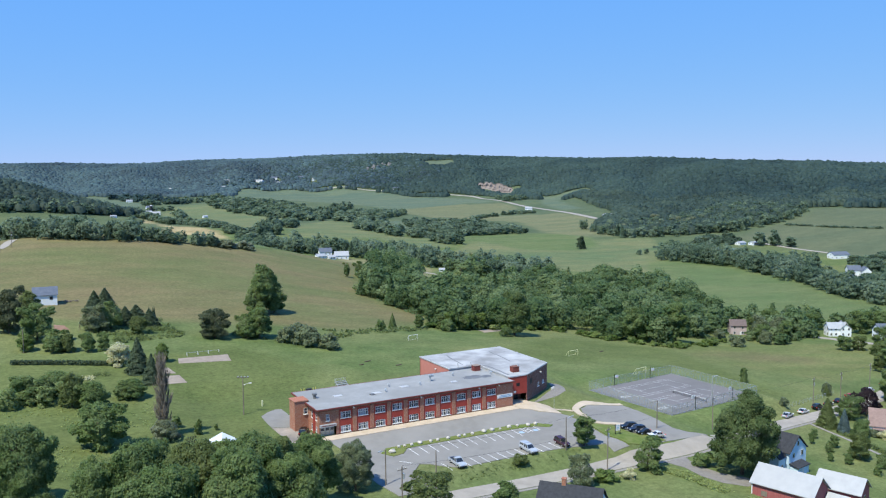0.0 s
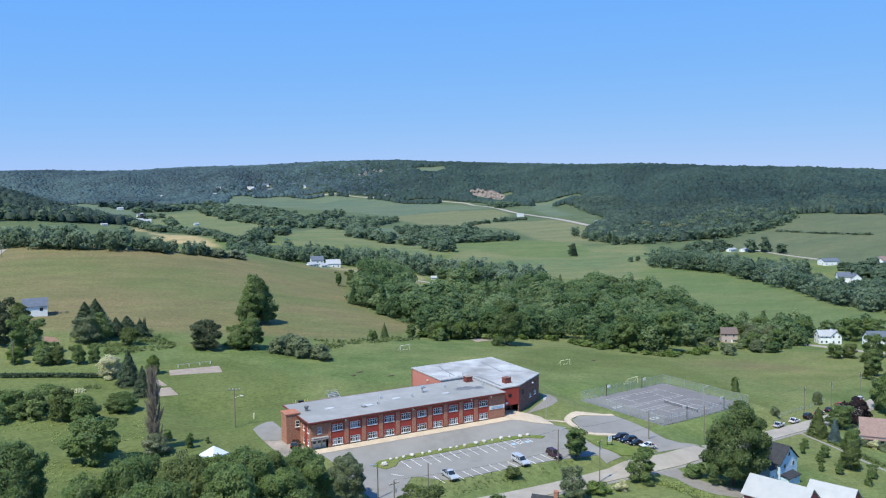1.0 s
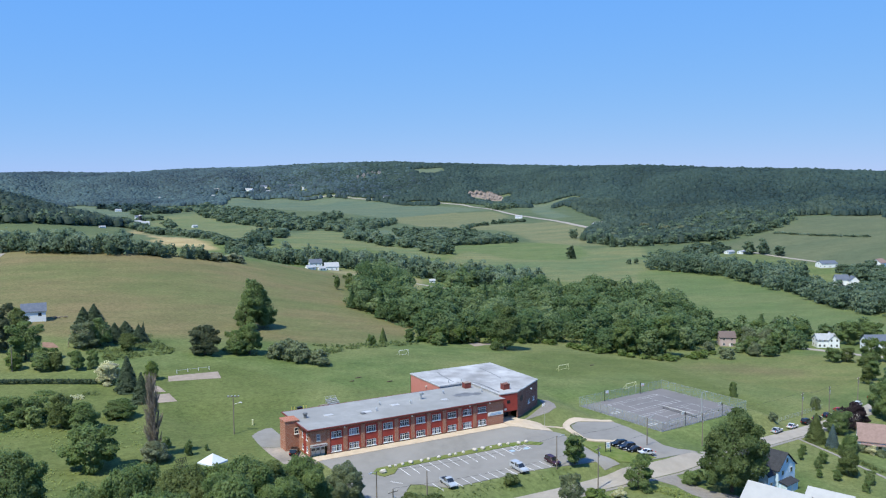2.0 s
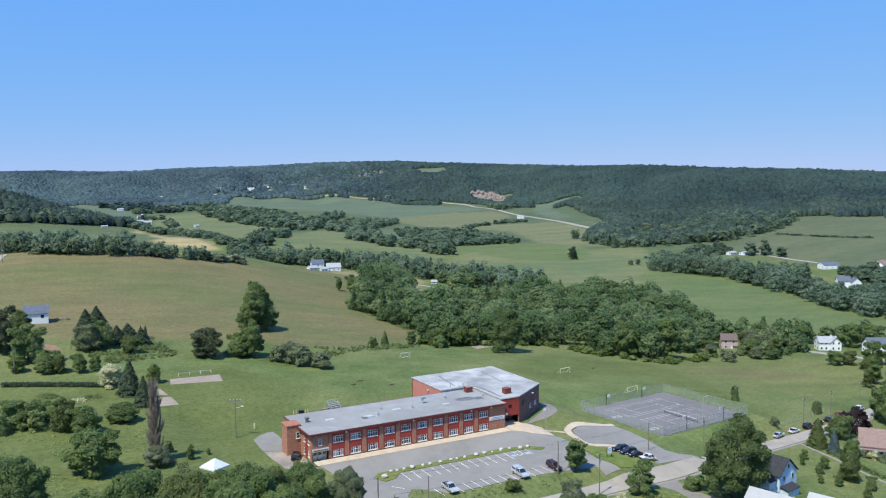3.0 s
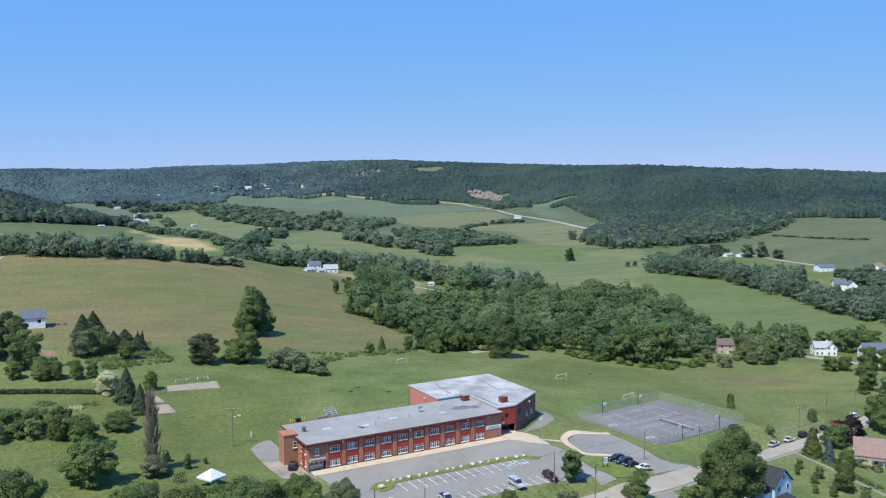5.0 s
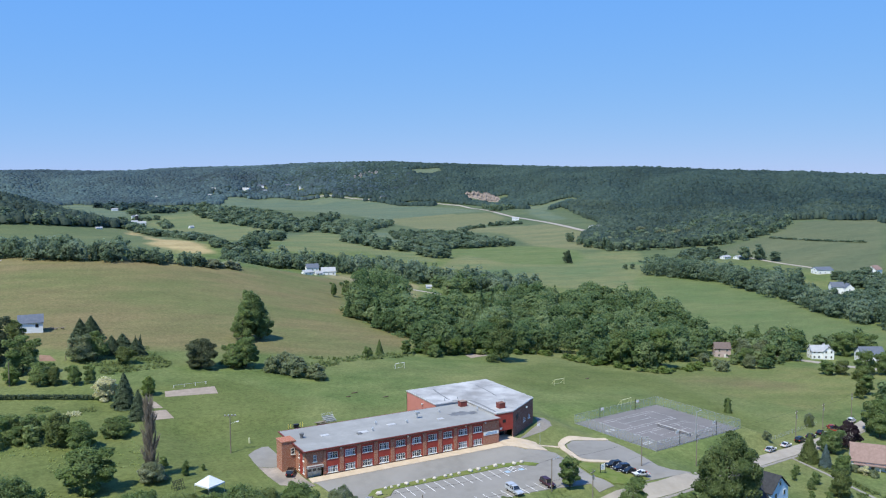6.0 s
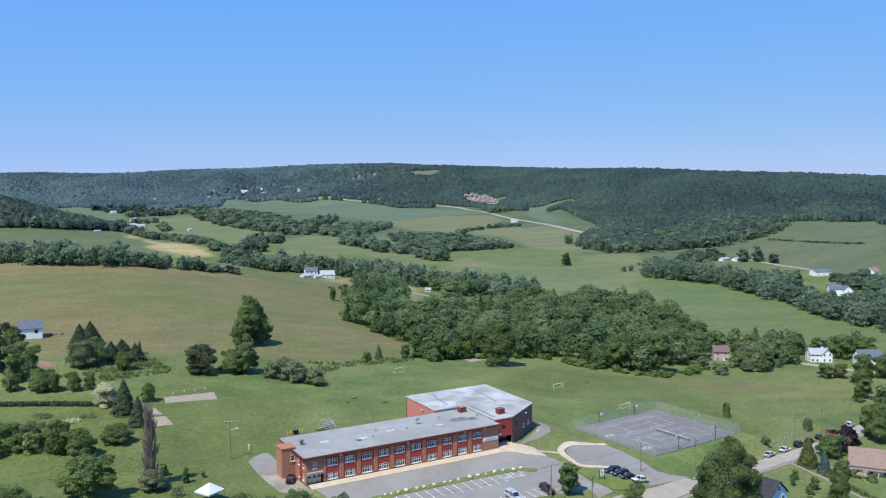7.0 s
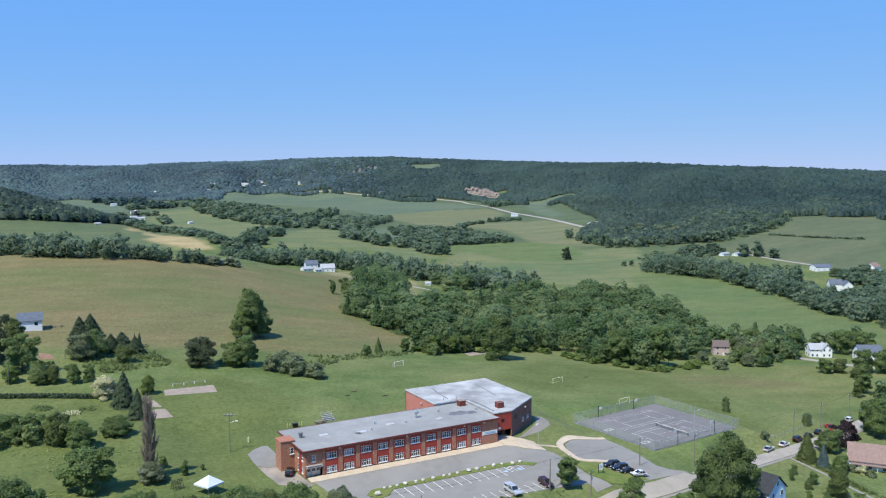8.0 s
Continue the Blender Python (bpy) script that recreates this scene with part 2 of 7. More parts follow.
LEAF = {
    "maple": leaves("maple_leaves", (0.126, 0.194, 0.066), (0.196, 0.27, 0.098), (0.152, 0.21, 0.086)),
    "grey": leaves("willow_leaves", (0.168, 0.212, 0.118), (0.226, 0.27, 0.156)),
    "olive": leaves("olive_green_leaves", (0.12, 0.165, 0.055), (0.175, 0.22, 0.08)),
    "fir": leaves("spruce_needles", (0.075, 0.115, 0.068), (0.11, 0.158, 0.092)),
    "blue": leaves("blue_spruce_needles", (0.1, 0.16, 0.165), (0.15, 0.22, 0.225)),
    "bronze": leaves("bronze_green_leaves", (0.082, 0.105, 0.056), (0.122, 0.148, 0.08)),
    "oak": leaves("dark_oak_leaves", (0.108, 0.16, 0.06), (0.164, 0.222, 0.086)),
    "purple": leaves("dark_purple_leaves", (0.03, 0.02, 0.028), (0.06, 0.04, 0.046)),
    "pale": leaves("cream_blossom_leaves", (0.5, 0.5, 0.3), (0.62, 0.61, 0.42)),
    "weed": leaves("pale_weed_leaves", (0.24, 0.3, 0.1), (0.34, 0.39, 0.15)),
    "lime": leaves("fresh_green_leaves", (0.14, 0.21, 0.055), (0.2, 0.27, 0.08)),
    "pale_scrub": leaves("silvery_scrub_leaves", (0.17, 0.21, 0.12), (0.27, 0.3, 0.2)),
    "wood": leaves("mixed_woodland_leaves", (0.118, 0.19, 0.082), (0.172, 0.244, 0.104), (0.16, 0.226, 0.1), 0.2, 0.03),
    # green shifted towards blue-grey to stand in for haze at a distance
    "belt": leaves("haze_tinted_hedgerow_leaves", (0.124, 0.192, 0.124), (0.17, 0.236, 0.152), (0.146, 0.212, 0.144), 0.18, 0.02),
    # haze is put into these leaf colours, bluer the farther off
    "hill": leaves("haze_tinted_hillside_leaves", (0.078, 0.124, 0.1), (0.108, 0.16, 0.118), (0.074, 0.12, 0.102), 0.06, 0.008),
    "far_ridge": leaves("haze_tinted_far_ridge_leaves", (0.094, 0.156, 0.178), (0.12, 0.19, 0.208), (0.086, 0.144, 0.172), 0.06, 0.006),
    "ridge": leaves("haze_tinted_ridge_leaves", (0.06, 0.108, 0.1), (0.082, 0.138, 0.118), (0.054, 0.098, 0.096), 0.06, 0.006),
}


# ---- mesh helpers ----
class Shape:
    """Collects boxes, prisms and tubes into one mesh."""

    def __init__(self):
        self.v, self.f = [], []

    def add(self, verts, faces):
        n = len(self.v)
        self.v += [tuple(v) for v in verts]
        self.f += [tuple(i + n for i in f) for f in faces]
        return self

    def box(self, x0, x1, y0, y1, z0, z1):
        v = [(x, y, z) for z in (z0, z1) for y in (y0, y1) for x in (x0, x1)]
        return self.add(v, [(0, 2, 3, 1), (4, 5, 7, 6), (0, 1, 5, 4), (2, 6, 7, 3), (0, 4, 6, 2), (1, 3, 7, 5)])

    def prism(self, outline, z0, z1):
        """outline: xy counter-clockwise; z0, z1 numbers."""
        n = len(outline)
        v = [(x, y, z0) for x, y in outline] + [(x, y, z1) for x, y in outline]
        return self.add(v, [tuple(range(n))[::-1], tuple(range(n, 2 * n))] + [(i, (i + 1) % n, (i + 1) % n + n, i + n) for i in range(n)])

    def side(self, outline, y0, y1):
        """outline: xz; pulled from y0 to y1."""
        n = len(outline)
        v = [(x, y0, z) for x, z in outline] + [(x, y1, z) for x, z in outline]
        return self.add(v, [tuple(range(n)), tuple(range(n, 2 * n))[::-1]] + [(i, i + n, (i + 1) % n + n, (i + 1) % n) for i in range(n)])

    def lattice(self, xs, zs, y0, y1):
        """One connected pane frame: bars on every even gap of xs and zs, openings between."""
        nx, nz = len(xs) - 1, len(zs) - 1
        solid = {(i, k) for i in range(nx) for k in range(nz) if i % 2 == 0 or k % 2 == 0}
        at = lambda i, k, b: (b * (nz + 1) + k) * (nx + 1) + i
        v = [(x, y, z) for y in (y0, y1) for z in zs for x in xs]
        f = []
        for i, k in solid:
            f += [(at(i, k, 0), at(i + 1, k, 0), at(i + 1, k + 1, 0), at(i, k + 1, 0)), (at(i, k, 1), at(i, k + 1, 1), at(i + 1, k + 1, 1), at(i + 1, k, 1))]
            for (di, dk), (p, q) in {(-1, 0): ((0, 1), (0, 0)), (1, 0): ((1, 0), (1, 1)), (0, -1): ((0, 0), (1, 0)), (0, 1): ((1, 1), (0, 1))}.items():
                if (i + di, k + dk) not in solid:
                    a, b = (i + p[0], k + p[1]), (i + q[0], k + q[1])
                    f.append((at(*a, 0), at(*a, 1), at(*b, 1), at(*b, 0)))
        return self.add(v, f)

    def tube(self, a, b, ra, rb=None, sides=8):
        a, b = Vector(a), Vector(b)
        rb = ra if rb is None else rb
        d = (b - a).normalized()
        p = d.orthogonal().normalized()
        q = d.cross(p)
        v = [a + (p * math.cos(k) + q * math.sin(k)) * ra for k in [6.28319 * i / sides for i in range(sides)]]
        v += [b + (p * math.cos(k) + q * math.sin(k)) * rb for k in [6.28319 * i / sides for i in range(sides)]]
        return self.add(v, [tuple(range(sides))[::-1], tuple(range(sides, 2 * sides))]
                        + [(i, (i + 1) % sides, (i + 1) % sides + sides, i + sides) for i in range(sides)])

    def mesh(self, name, mat):
        me = bpy.data.meshes.new(name)
        me.from_pydata(self.v, [], self.f)
        me.materials.append(mat)
        return me


def put(name, me, parent=None, m=None, label=""):
    ob = new(name, me)
    if parent is not None:
        ob.parent = parent
    if m is not None:
        ob.matrix_basis = m
    return tagged(ob, label)


def part(name, shape, mat, parent=None, label="", m=None):
    return put(name, shape.mesh(name, MAT[mat] if isinstance(mat, str) else mat), parent, m, label)


def thing(name, m, label, category, group="", kind=""):
    ob = new(name)
    ob.empty_display_size = 0.2
    ob.matrix_basis = m
    return tagged(ob, label, category, group, kind)


def array_mesh(name, verts, faces, mat, smooth=False, normals=None):
    """A mesh from numpy arrays; all faces have the same number of corners."""
    me = bpy.data.meshes.new(name)
    n, k = faces.shape
    me.vertices.add(len(verts))
    me.vertices.foreach_set("co", np.ascontiguousarray(verts, np.float32).ravel())
    me.loops.add(n * k)
    me.loops.foreach_set("vertex_index", np.ascontiguousarray(faces, np.int32).ravel())
    me.polygons.add(n)
    me.polygons.foreach_set("loop_start", np.arange(0, n * k, k, dtype=np.int32))
    me.update(calc_edges=True)
    if smooth or normals is not None:
        me.polygons.foreach_set("use_smooth", np.ones(n, bool))
    if normals is not None:
        me.normals_split_custom_set_from_vertices(np.ascontiguousarray(normals, np.float32))
    if mat:
        me.materials.append(mat)
    return me


def z_at(x, y):
    return float(ground_z(x, y))


def drape(name, outline, mat, lift, label, category, kind="structure", step=2.0, parent=None, thick=0.3):
    """A paved patch that follows the ground: a fine grid cut to a polygon by its cells, edges snapped to the outline."""
    bm = bmesh.new()
    face = bm.faces.new([bm.verts.new((x, y, 0)) for x, y in outline])
    if face.normal.z < 0 or sum((outline[i][0] * outline[(i + 1) % len(outline)][1] - outline[(i + 1) % len(outline)][0] * outline[i][1]) for i in range(len(outline))) < 0:
        bmesh.ops.reverse_faces(bm, faces=[face])
    xs, ys = [p[0] for p in outline], [p[1] for p in outline]
    for axis, lo, hi in ((0, min(xs), max(xs)), (1, min(ys), max(ys))):
        k = math.ceil(lo / step) * step + 0.013
        while k < hi:
            bmesh.ops.bisect_plane(bm, geom=bm.verts[:] + bm.edges[:] + bm.faces[:], plane_co=(k if axis == 0 else 0, k if axis else 0, 0),
                                   plane_no=(1 - axis, axis, 0), dist=1e-5)
            k += step
    rim = [e for e in bm.edges if e.is_boundary]
    low = bmesh.ops.extrude_edge_only(bm, edges=rim)
    fresh = {v for v in low["geom"] if isinstance(v, bmesh.types.BMVert)}
    for v in bm.verts:
        v.co.z = z_at(v.co.x, v.co.y) + (lift - thick if v in fresh else lift)
    me = bpy.data.meshes.new(name)
    bm.to_mesh(me)
    bm.free()
    me.materials.append(MAT[mat])
    return tagged(put(name, me, parent), label, category, "", kind)


def band(points, width):
    """The outline of a strip of that width along a line of points, smoothed."""
    pts = [Vector(p) for p in points]
    fine = []
    for i in range(len(pts) - 1):
        p0, p1, p2, p3 = pts[max(i - 1, 0)], pts[i], pts[i + 1], pts[min(i + 2, len(pts) - 1)]
        for k in range(6):
            s = k / 6
            fine.append(0.5 * ((2 * p1) + (p2 - p0) * s + (2 * p0 - 5 * p1 + 4 * p2 - p3) * s * s + (3 * p1 - p0 - 3 * p2 + p3) * s ** 3))
    fine.append(pts[-1])
    left, right = [], []
    for i, p in enumerate(fine):
        d = (fine[min(i + 1, len(fine) - 1)] - fine[max(i - 1, 0)]).normalized()
        side = Vector((-d.y, d.x)) * width / 2
        left.append(p + side), right.append(p - side)
    return left, right


def strip(name, points, width, mat, lift, label, category, across=4, thick=0.3, parent=None):
    left, right = band(points, width)
    n = len(left)
    v, f = [], []
    for a, b in zip(left, right):
        for k in range(across + 1):
            p = a.lerp(b, k / across)
            v.append((p.x, p.y, z_at(p.x, p.y) + lift))
    w = across + 1
    for i in range(n - 1):
        for k in range(across):
            f.append((i * w + k, i * w + k + 1, (i + 1) * w + k + 1, (i + 1) * w + k))
    base = len(v)
    v += [(x, y, z - thick) for x, y, z in v]
    for i in range(n - 1):
        for k in (0, across):
            f.append((i * w + k, (i + 1) * w + k, base + (i + 1) * w + k, base + i * w + k))
    me = bpy.data.meshes.new(name)
    me.from_pydata(v, [], f)
    me.materials.append(MAT[mat])
    return tagged(put(name, me, parent), label, category, "", "structure" if parent is None else "")




# The land: u runs ahead along the valley, v to the right, from a point near the parking lot's south side.
O_X, O_Y, F_X, F_Y = -69.5, -191.9, 0.4848, 0.8746
# (u, v, radius, height) of soft rises and dips on the valley floor
RISES = [(220, -30, 70, -0.5), (240, 70, 70, 7.6), (330, 40, 80, 4.6), (300, -80, 80, 3.9), (330, -170, 100, 5.0),
         (450, -260, 130, 28.0), (570, -215, 100, 26.0), (440, -40, 110, -2.4), (190, 0, 60, -0.9), (200, 110, 80, -8.7),
         (450, 190, 120, -2.4), (620, 60, 150, 2.0), (800, -100, 150, -1.0), (800, 350, 200, -10.4), (1050, 150, 220, -1.8),
         (1000, -330, 200, 23.2), (1260, -720, 130, 69.0), (1400, 680, 300, 20.0), (0, 0, 200, 6.2),
         (80, -200, 180, 20.3), (100, 220, 200, 9.7),
         (330, -165, 80, 2.4), (450, -70, 70, 5.0), (640, -140, 60, 6.0)]
# the long wooded ridge: bearing in degrees, where its foot and its crest lie, and the crest's height
RIDGE = np.array([(-60, 2600, 4300, 95), (-28, 3300, 4500, 99), (-20, 3000, 4450, 97), (-15, 2950, 4400, 113), (-9, 2900, 4250, 129),
                  (-3, 2700, 4100, 140), (5, 2500, 3800, 107), (12, 2000, 3300, 95), (20, 1650, 2900, 82), (28, 1500, 2700, 64), (60, 1400, 2600, 70)])


def smooth01(k):
    k = np.clip(k, 0, 1)
    return k * k * (3 - 2 * k)


def terrace(x, y, x0, x1, y0, y1, soft):
    """1 inside a levelled rectangle, 0 further than soft metres outside it."""
    d = np.hypot(np.maximum(np.maximum(x0 - x, x - x1), 0), np.maximum(np.maximum(y0 - y, y - y1), 0))
    return 1 - smooth01(d / soft)


def ground_z(x, y):
    x, y = np.asarray(x, float), np.asarray(y, float)
    u, v = (x - O_X) * F_X + (y - O_Y) * F_Y, (x - O_X) * F_Y - (y - O_Y) * F_X
    r, a = np.hypot(u, v), np.degrees(np.arctan2(v, np.where(u > 1, u, 1)))
    z = -22.0 + 0 * x
    for cu, cv, rad, high in RISES:
        z = z + high * np.exp(-((u - cu) ** 2 + (v - cv) ** 2) / (2 * rad * rad))
    foot, crest, top = (np.interp(a, RIDGE[:, 0], RIDGE[:, k]) for k in (1, 2, 3))
    k = (r - foot) / (crest - foot)
    z = z + (top + 22) * (0.75 * smooth01(k) + 0.25 * smooth01(k * 1.6)) - 30 * smooth01(k - 1)
    fold = np.clip(k, 0, 1) * np.clip(0.85 - k, 0, 1) * 4
    z = z + 15 * fold * (np.sin(a * 0.85 + 1.2 * np.sin(r / 420)) + 0.5 * np.sin(a * 2.1 + r / 300))
    z = z + (r > 600) * smooth01((r - 600) / 900) * 5 * (np.sin(u / 170 + v / 260) * np.sin(v / 210 - u / 390))
    # levelled ground: school, parking lot, loop drive, tennis court
    for x0, x1, y0, y1, soft, level, fx, fy in ((-14, 79, -3, 44, 16, 0.0, 0.0, 0.0), (-6, 66, -31, -11, 8, -1.4, 0.0, 0.02),
                                                (71, 95, -31, -3, 10, -1.9, -0.1, 0.0), (98, 140, -17, 22, 9, -4.5, 0.0, 0.0)):
        w = terrace(x, y, x0, x1, y0, y1, soft)
        z = z * (1 - w) + (level + fx * (x - 69) + fy * (y + 11)) * w
    return z


# ---- the ground sheet ----
def inside(x, y, outline):
    """1 inside a polygon."""
    hit = np.zeros(x.shape, bool)
    n = len(outline)
    for i in range(n):
        (x0, y0), (x1, y1) = outline[i], outline[(i + 1) % n]
        if y0 != y1:
            hit ^= ((y0 > y) != (y1 > y)) & (x < (x1 - x0) * (y - y0) / (y1 - y0) + x0)
    return hit


DRY = [[(-80, 385), (-21, 374), (7, 352), (29, 347), (54, 350), (80, 367), (119, 392), (154, 418), (215, 470), (190, 380), (139, 313), (120, 258), (116, 213), (128, 193), (108, 150), (65, 130), (40, 136), (18, 141), (-10, 148), (-45, 150), (-80, 172)],
       [(188, 64), (214, 70), (232, 61), (249, 48), (232, 38), (206, 47), (184, 53)]]
PASTURE = [[(265, 1651), (338, 1955), (450, 2025), (416, 1603), (428, 1403), (392, 1179), (350, 1124), (223, 817), (220, 880), (249, 1153), (219, 1217)],
           [(260, 820), (320, 952), (411, 1083), (435, 1024), (366, 847), (363, 759), (379, 714), (413, 684), (371, 600), (345, 617), (333, 710), (274, 701), (239, 717)],
           [(350, 560), (425, 650), (500, 690), (700, 640), (600, 520), (480, 380), (400, 380), (350, 470)]]
ROUGH = [[(200, 84), (238, 88), (300, 73), (252, 19), (206, 8), (190, 29), (182, 48)]]
TURF = [[(-75, 100), (-16, 93), (6, 99), (22, 65), (6, 30), (-4, 18), (-10, -8), (-40, -40), (-80, -40)], [(105, 78), (159, 117), (190, 84), (177, 41), (167, 15), (165, -8), (142, -12), (152, 10), (158, 52), (118, 52)]]
LEA = [[(470, 400), (525, 455), (565, 465), (592, 400), (580, 330), (505, 185), (430, 80), (335, 130), (335, 202), (400, 290)],
       [(402, 650), (488, 780), (565, 789), (638, 743), (629, 676), (569, 591), (512, 566), (457, 599), (446, 666)]]
CROP = [[(1450, 1991), (1476, 1865), (1492, 1746), (1444, 1681), (1397, 1747), (1293, 1659), (1089, 1284), (1016, 1252), (1138, 1506), (1390, 1875)], [(1366, 2191), (1482, 2144), (1417, 2069), (1349, 2114)], [(1520, 2840), (1545, 2990), (1640, 3010), (1705, 2960), (1615, 2780), (1500, 2800)], [(195, 2977), (267, 3003), (309, 2894), (344, 2582), (342, 2295), (246, 1846), (221, 1932), (231, 2524), (210, 2790)], [(655, 2582), (761, 2869), (940, 2897), (1043, 2694), (1137, 2506), (1244, 2062), (1122, 1675), (1026, 1687), (775, 1569), (774, 1838), (770, 2219), (716, 2440)],
        [(486, 1040), (538, 1054), (479, 915), (478, 842), (474, 771), (410, 684), (399, 715), (443, 861)]]
OLIVE = [[(-80, 1084), (-8, 1093), (42, 1109), (98, 1136), (131, 1125), (128, 946), (117, 768), (114, 700), (90, 560), (-40, 560), (-80, 820)]]
SLOPE = [[(780, 578), (932, 624), (1119, 712), (1300, 690), (957, 470), (756, 340), (735, 420)]]
STUBBLE = [[(765, 1545), (892, 1598), (1014, 1644), (1016, 1672), (890, 1627), (772, 1574)], [(725, 1026), (905, 1131), (811, 888), (713, 774), (671, 676), (635, 696), (621, 779), (662, 866)], [(765, 1550), (1003, 1650), (1095, 1634), (1043, 1466), (871, 1260), (708, 1142), (620, 1111)], [(640, 1100), (708, 1142), (841, 1125), (840, 1000), (740, 900)]]
STRAW = [[(216, 528), (245, 518), (255, 490), (268, 472), (274, 450), (251, 418), (221, 419), (200, 440), (190, 480)], [(198, 347), (208, 338), (249, 410), (271, 464), (254, 453)]]
HAY = [[(140, 1175), (150, 1100), (136, 874), (148, 859), (158, 826), (160, 772), (157, 718), (150, 690), (134, 690), (118, 720), (113, 790), (124, 870), (139, 1000), (136, 1100)]]


def ground():
    ring = np.r_[0.0, np.geomspace(8, 148, 34), np.linspace(150, 345, 150), np.geomspace(350, 4950, 190)]
    az = np.radians(np.r_[np.arange(-180, -36, 6.0), np.arange(-36, 36.01, 0.28), np.arange(42, 180, 6.0)])
    na, nr = len(az), len(ring)
    u, v = ring[:, None] * np.cos(az), ring[:, None] * np.sin(az)
    x, y = O_X + u * F_X + v * F_Y, O_Y + u * F_Y - v * F_X
    x, y = np.r_[x.ravel(), O_X], np.r_[y.ravel(), O_Y]
    z = ground_z(x, y)
    i, j = np.meshgrid(np.arange(nr - 1), np.arange(na), indexing="ij")
    k = (j + 1) % na
    quads = np.stack([i * na + j, (i + 1) * na + j, (i + 1) * na + k, i * na + k], -1).reshape(-1, 4)
    me = array_mesh("ground", np.stack([x, y, z], -1), quads[:, ::-1], None, smooth=True)
    jit = 14 * np.sin(x / 37 + np.cos(y / 23)) + 8 * np.sin(y / 17 + x / 11)
    far = np.clip(np.hypot(x - O_X, y - O_Y) / 900, 0.15, 1)
    floor = me.attributes.new("floor", "FLOAT", "POINT")
    floor.data.foreach_set("value", smooth01((np.hypot(x - O_X, y - O_Y) - 900) / 300).astype(np.float32))
    for name, sets in (("rough", ROUGH), ("dry", DRY), ("pasture", PASTURE), ("lea", LEA), ("turf", TURF), ("crop", CROP), ("olive", OLIVE), ("slope", SLOPE), ("stubble", STUBBLE), ("hay", HAY), ("straw", STRAW)):
        w = np.zeros(len(x))
        for ox, oy in ((0, 0), (4, 3), (-4, 2), (2, -5), (-3, -4)):
            for outline in sets:
                w += 0.2 * inside(x + ox + jit * 0.35 * far, y + oy + jit * 0.35 * far, outline)
        at = me.attributes.new(name, "FLOAT", "POINT")
        at.data.foreach_set("value", np.clip(w, 0, 1).astype(np.float32))
    m = material("grass_land", ((0.074, 0.109, 0.037), (0.101, 0.137, 0.049), (0.134, 0.164, 0.063)), 0.06, 0.95, 0.5, 1.2, spec=0.1,
                 patch=(0.158, 0.17, 0.07), patch_scale=0.02, patch_amount=0.75)
    nt = m.node_tree
    nd, ln = nt.nodes, nt.links.new
    b = nd["Principled BSDF"]
    col = b.inputs["Base Color"].links[0].from_socket
    geo = nd.new("ShaderNodeNewGeometry")

    def noise_mix(c1, c2, scale, stretch=(1, 1, 1), lo=0.4, hi=0.6):
        mp = nd.new("ShaderNodeMapping")
        mp.inputs["Scale"].default_value = stretch
        mp.inputs["Rotation"].default_value = (0, 0, 0.35)
        ln(geo.outputs["Position"], mp.inputs["Vector"])
        n = nd.new("ShaderNodeTexNoise")
        n.inputs["Scale"].default_value, n.inputs["Detail"].default_value, n.inputs["Roughness"].default_value = scale, 6, 0.65
        ln(mp.outputs["Vector"], n.inputs["Vector"])
        r = nd.new("ShaderNodeValToRGB")
        r.color_ramp.elements[0].position, r.color_ramp.elements[1].position = lo, hi
        r.color_ramp.elements[0].color, r.color_ramp.elements[1].color = (*c1, 1), (*c2, 1)
        ln(n.outputs["Fac"], r.inputs["Fac"])
        return r.outputs["Color"]

    covers = {"floor": noise_mix((0.074, 0.104, 0.056), (0.1, 0.126, 0.066), 0.01),
              "rough": noise_mix((0.112, 0.14, 0.049), (0.158, 0.163, 0.066), 0.04, (0.7, 1.4, 1), 0.36, 0.64),
              "dry": noise_mix((0.119, 0.133, 0.054), (0.17, 0.141, 0.072), 0.013, (0.7, 1.5, 1), 0.38, 0.66),
              "pasture": noise_mix((0.094, 0.136, 0.064), (0.162, 0.168, 0.08), 0.014, (0.6, 1.5, 1), 0.36, 0.64),
              "turf": noise_mix((0.086, 0.114, 0.037), (0.116, 0.138, 0.049), 0.05, (1, 1, 1), 0.35, 0.65),
              "lea": noise_mix((0.094, 0.134, 0.052), (0.126, 0.152, 0.064), 0.02, (0.6, 1.8, 1), 0.36, 0.64),
              # the blue in this green stands in for haze over far fields
              "crop": noise_mix((0.09, 0.128, 0.088), (0.118, 0.146, 0.09), 0.006, (0.5, 2, 1)),
              "olive": noise_mix((0.088, 0.118, 0.06), (0.11, 0.134, 0.066), 0.008, (0.5, 2, 1)),
              "slope": noise_mix((0.09, 0.112, 0.064), (0.112, 0.128, 0.072), 0.008, (0.5, 2, 1)),
              "stubble": noise_mix((0.125, 0.142, 0.075), (0.158, 0.162, 0.086), 0.008, (0.4, 3, 1)),
              "straw": noise_mix((0.17, 0.17, 0.082), (0.225, 0.205, 0.11), 0.03),
              "hay": noise_mix((0.28, 0.225, 0.115), (0.34, 0.28, 0.15), 0.03)}
    for name, c in covers.items():
        at = nd.new("ShaderNodeAttribute")
        at.attribute_name = name
        mx = nd.new("ShaderNodeMix")
        mx.data_type = "RGBA"
        ln(at.outputs["Fac"], mx.inputs["Factor"]), ln(col, mx.inputs[6]), ln(c, mx.inputs[7])
        col = mx.outputs[2]
    # fine tufts over everything
    n = nd.new("ShaderNodeTexNoise")
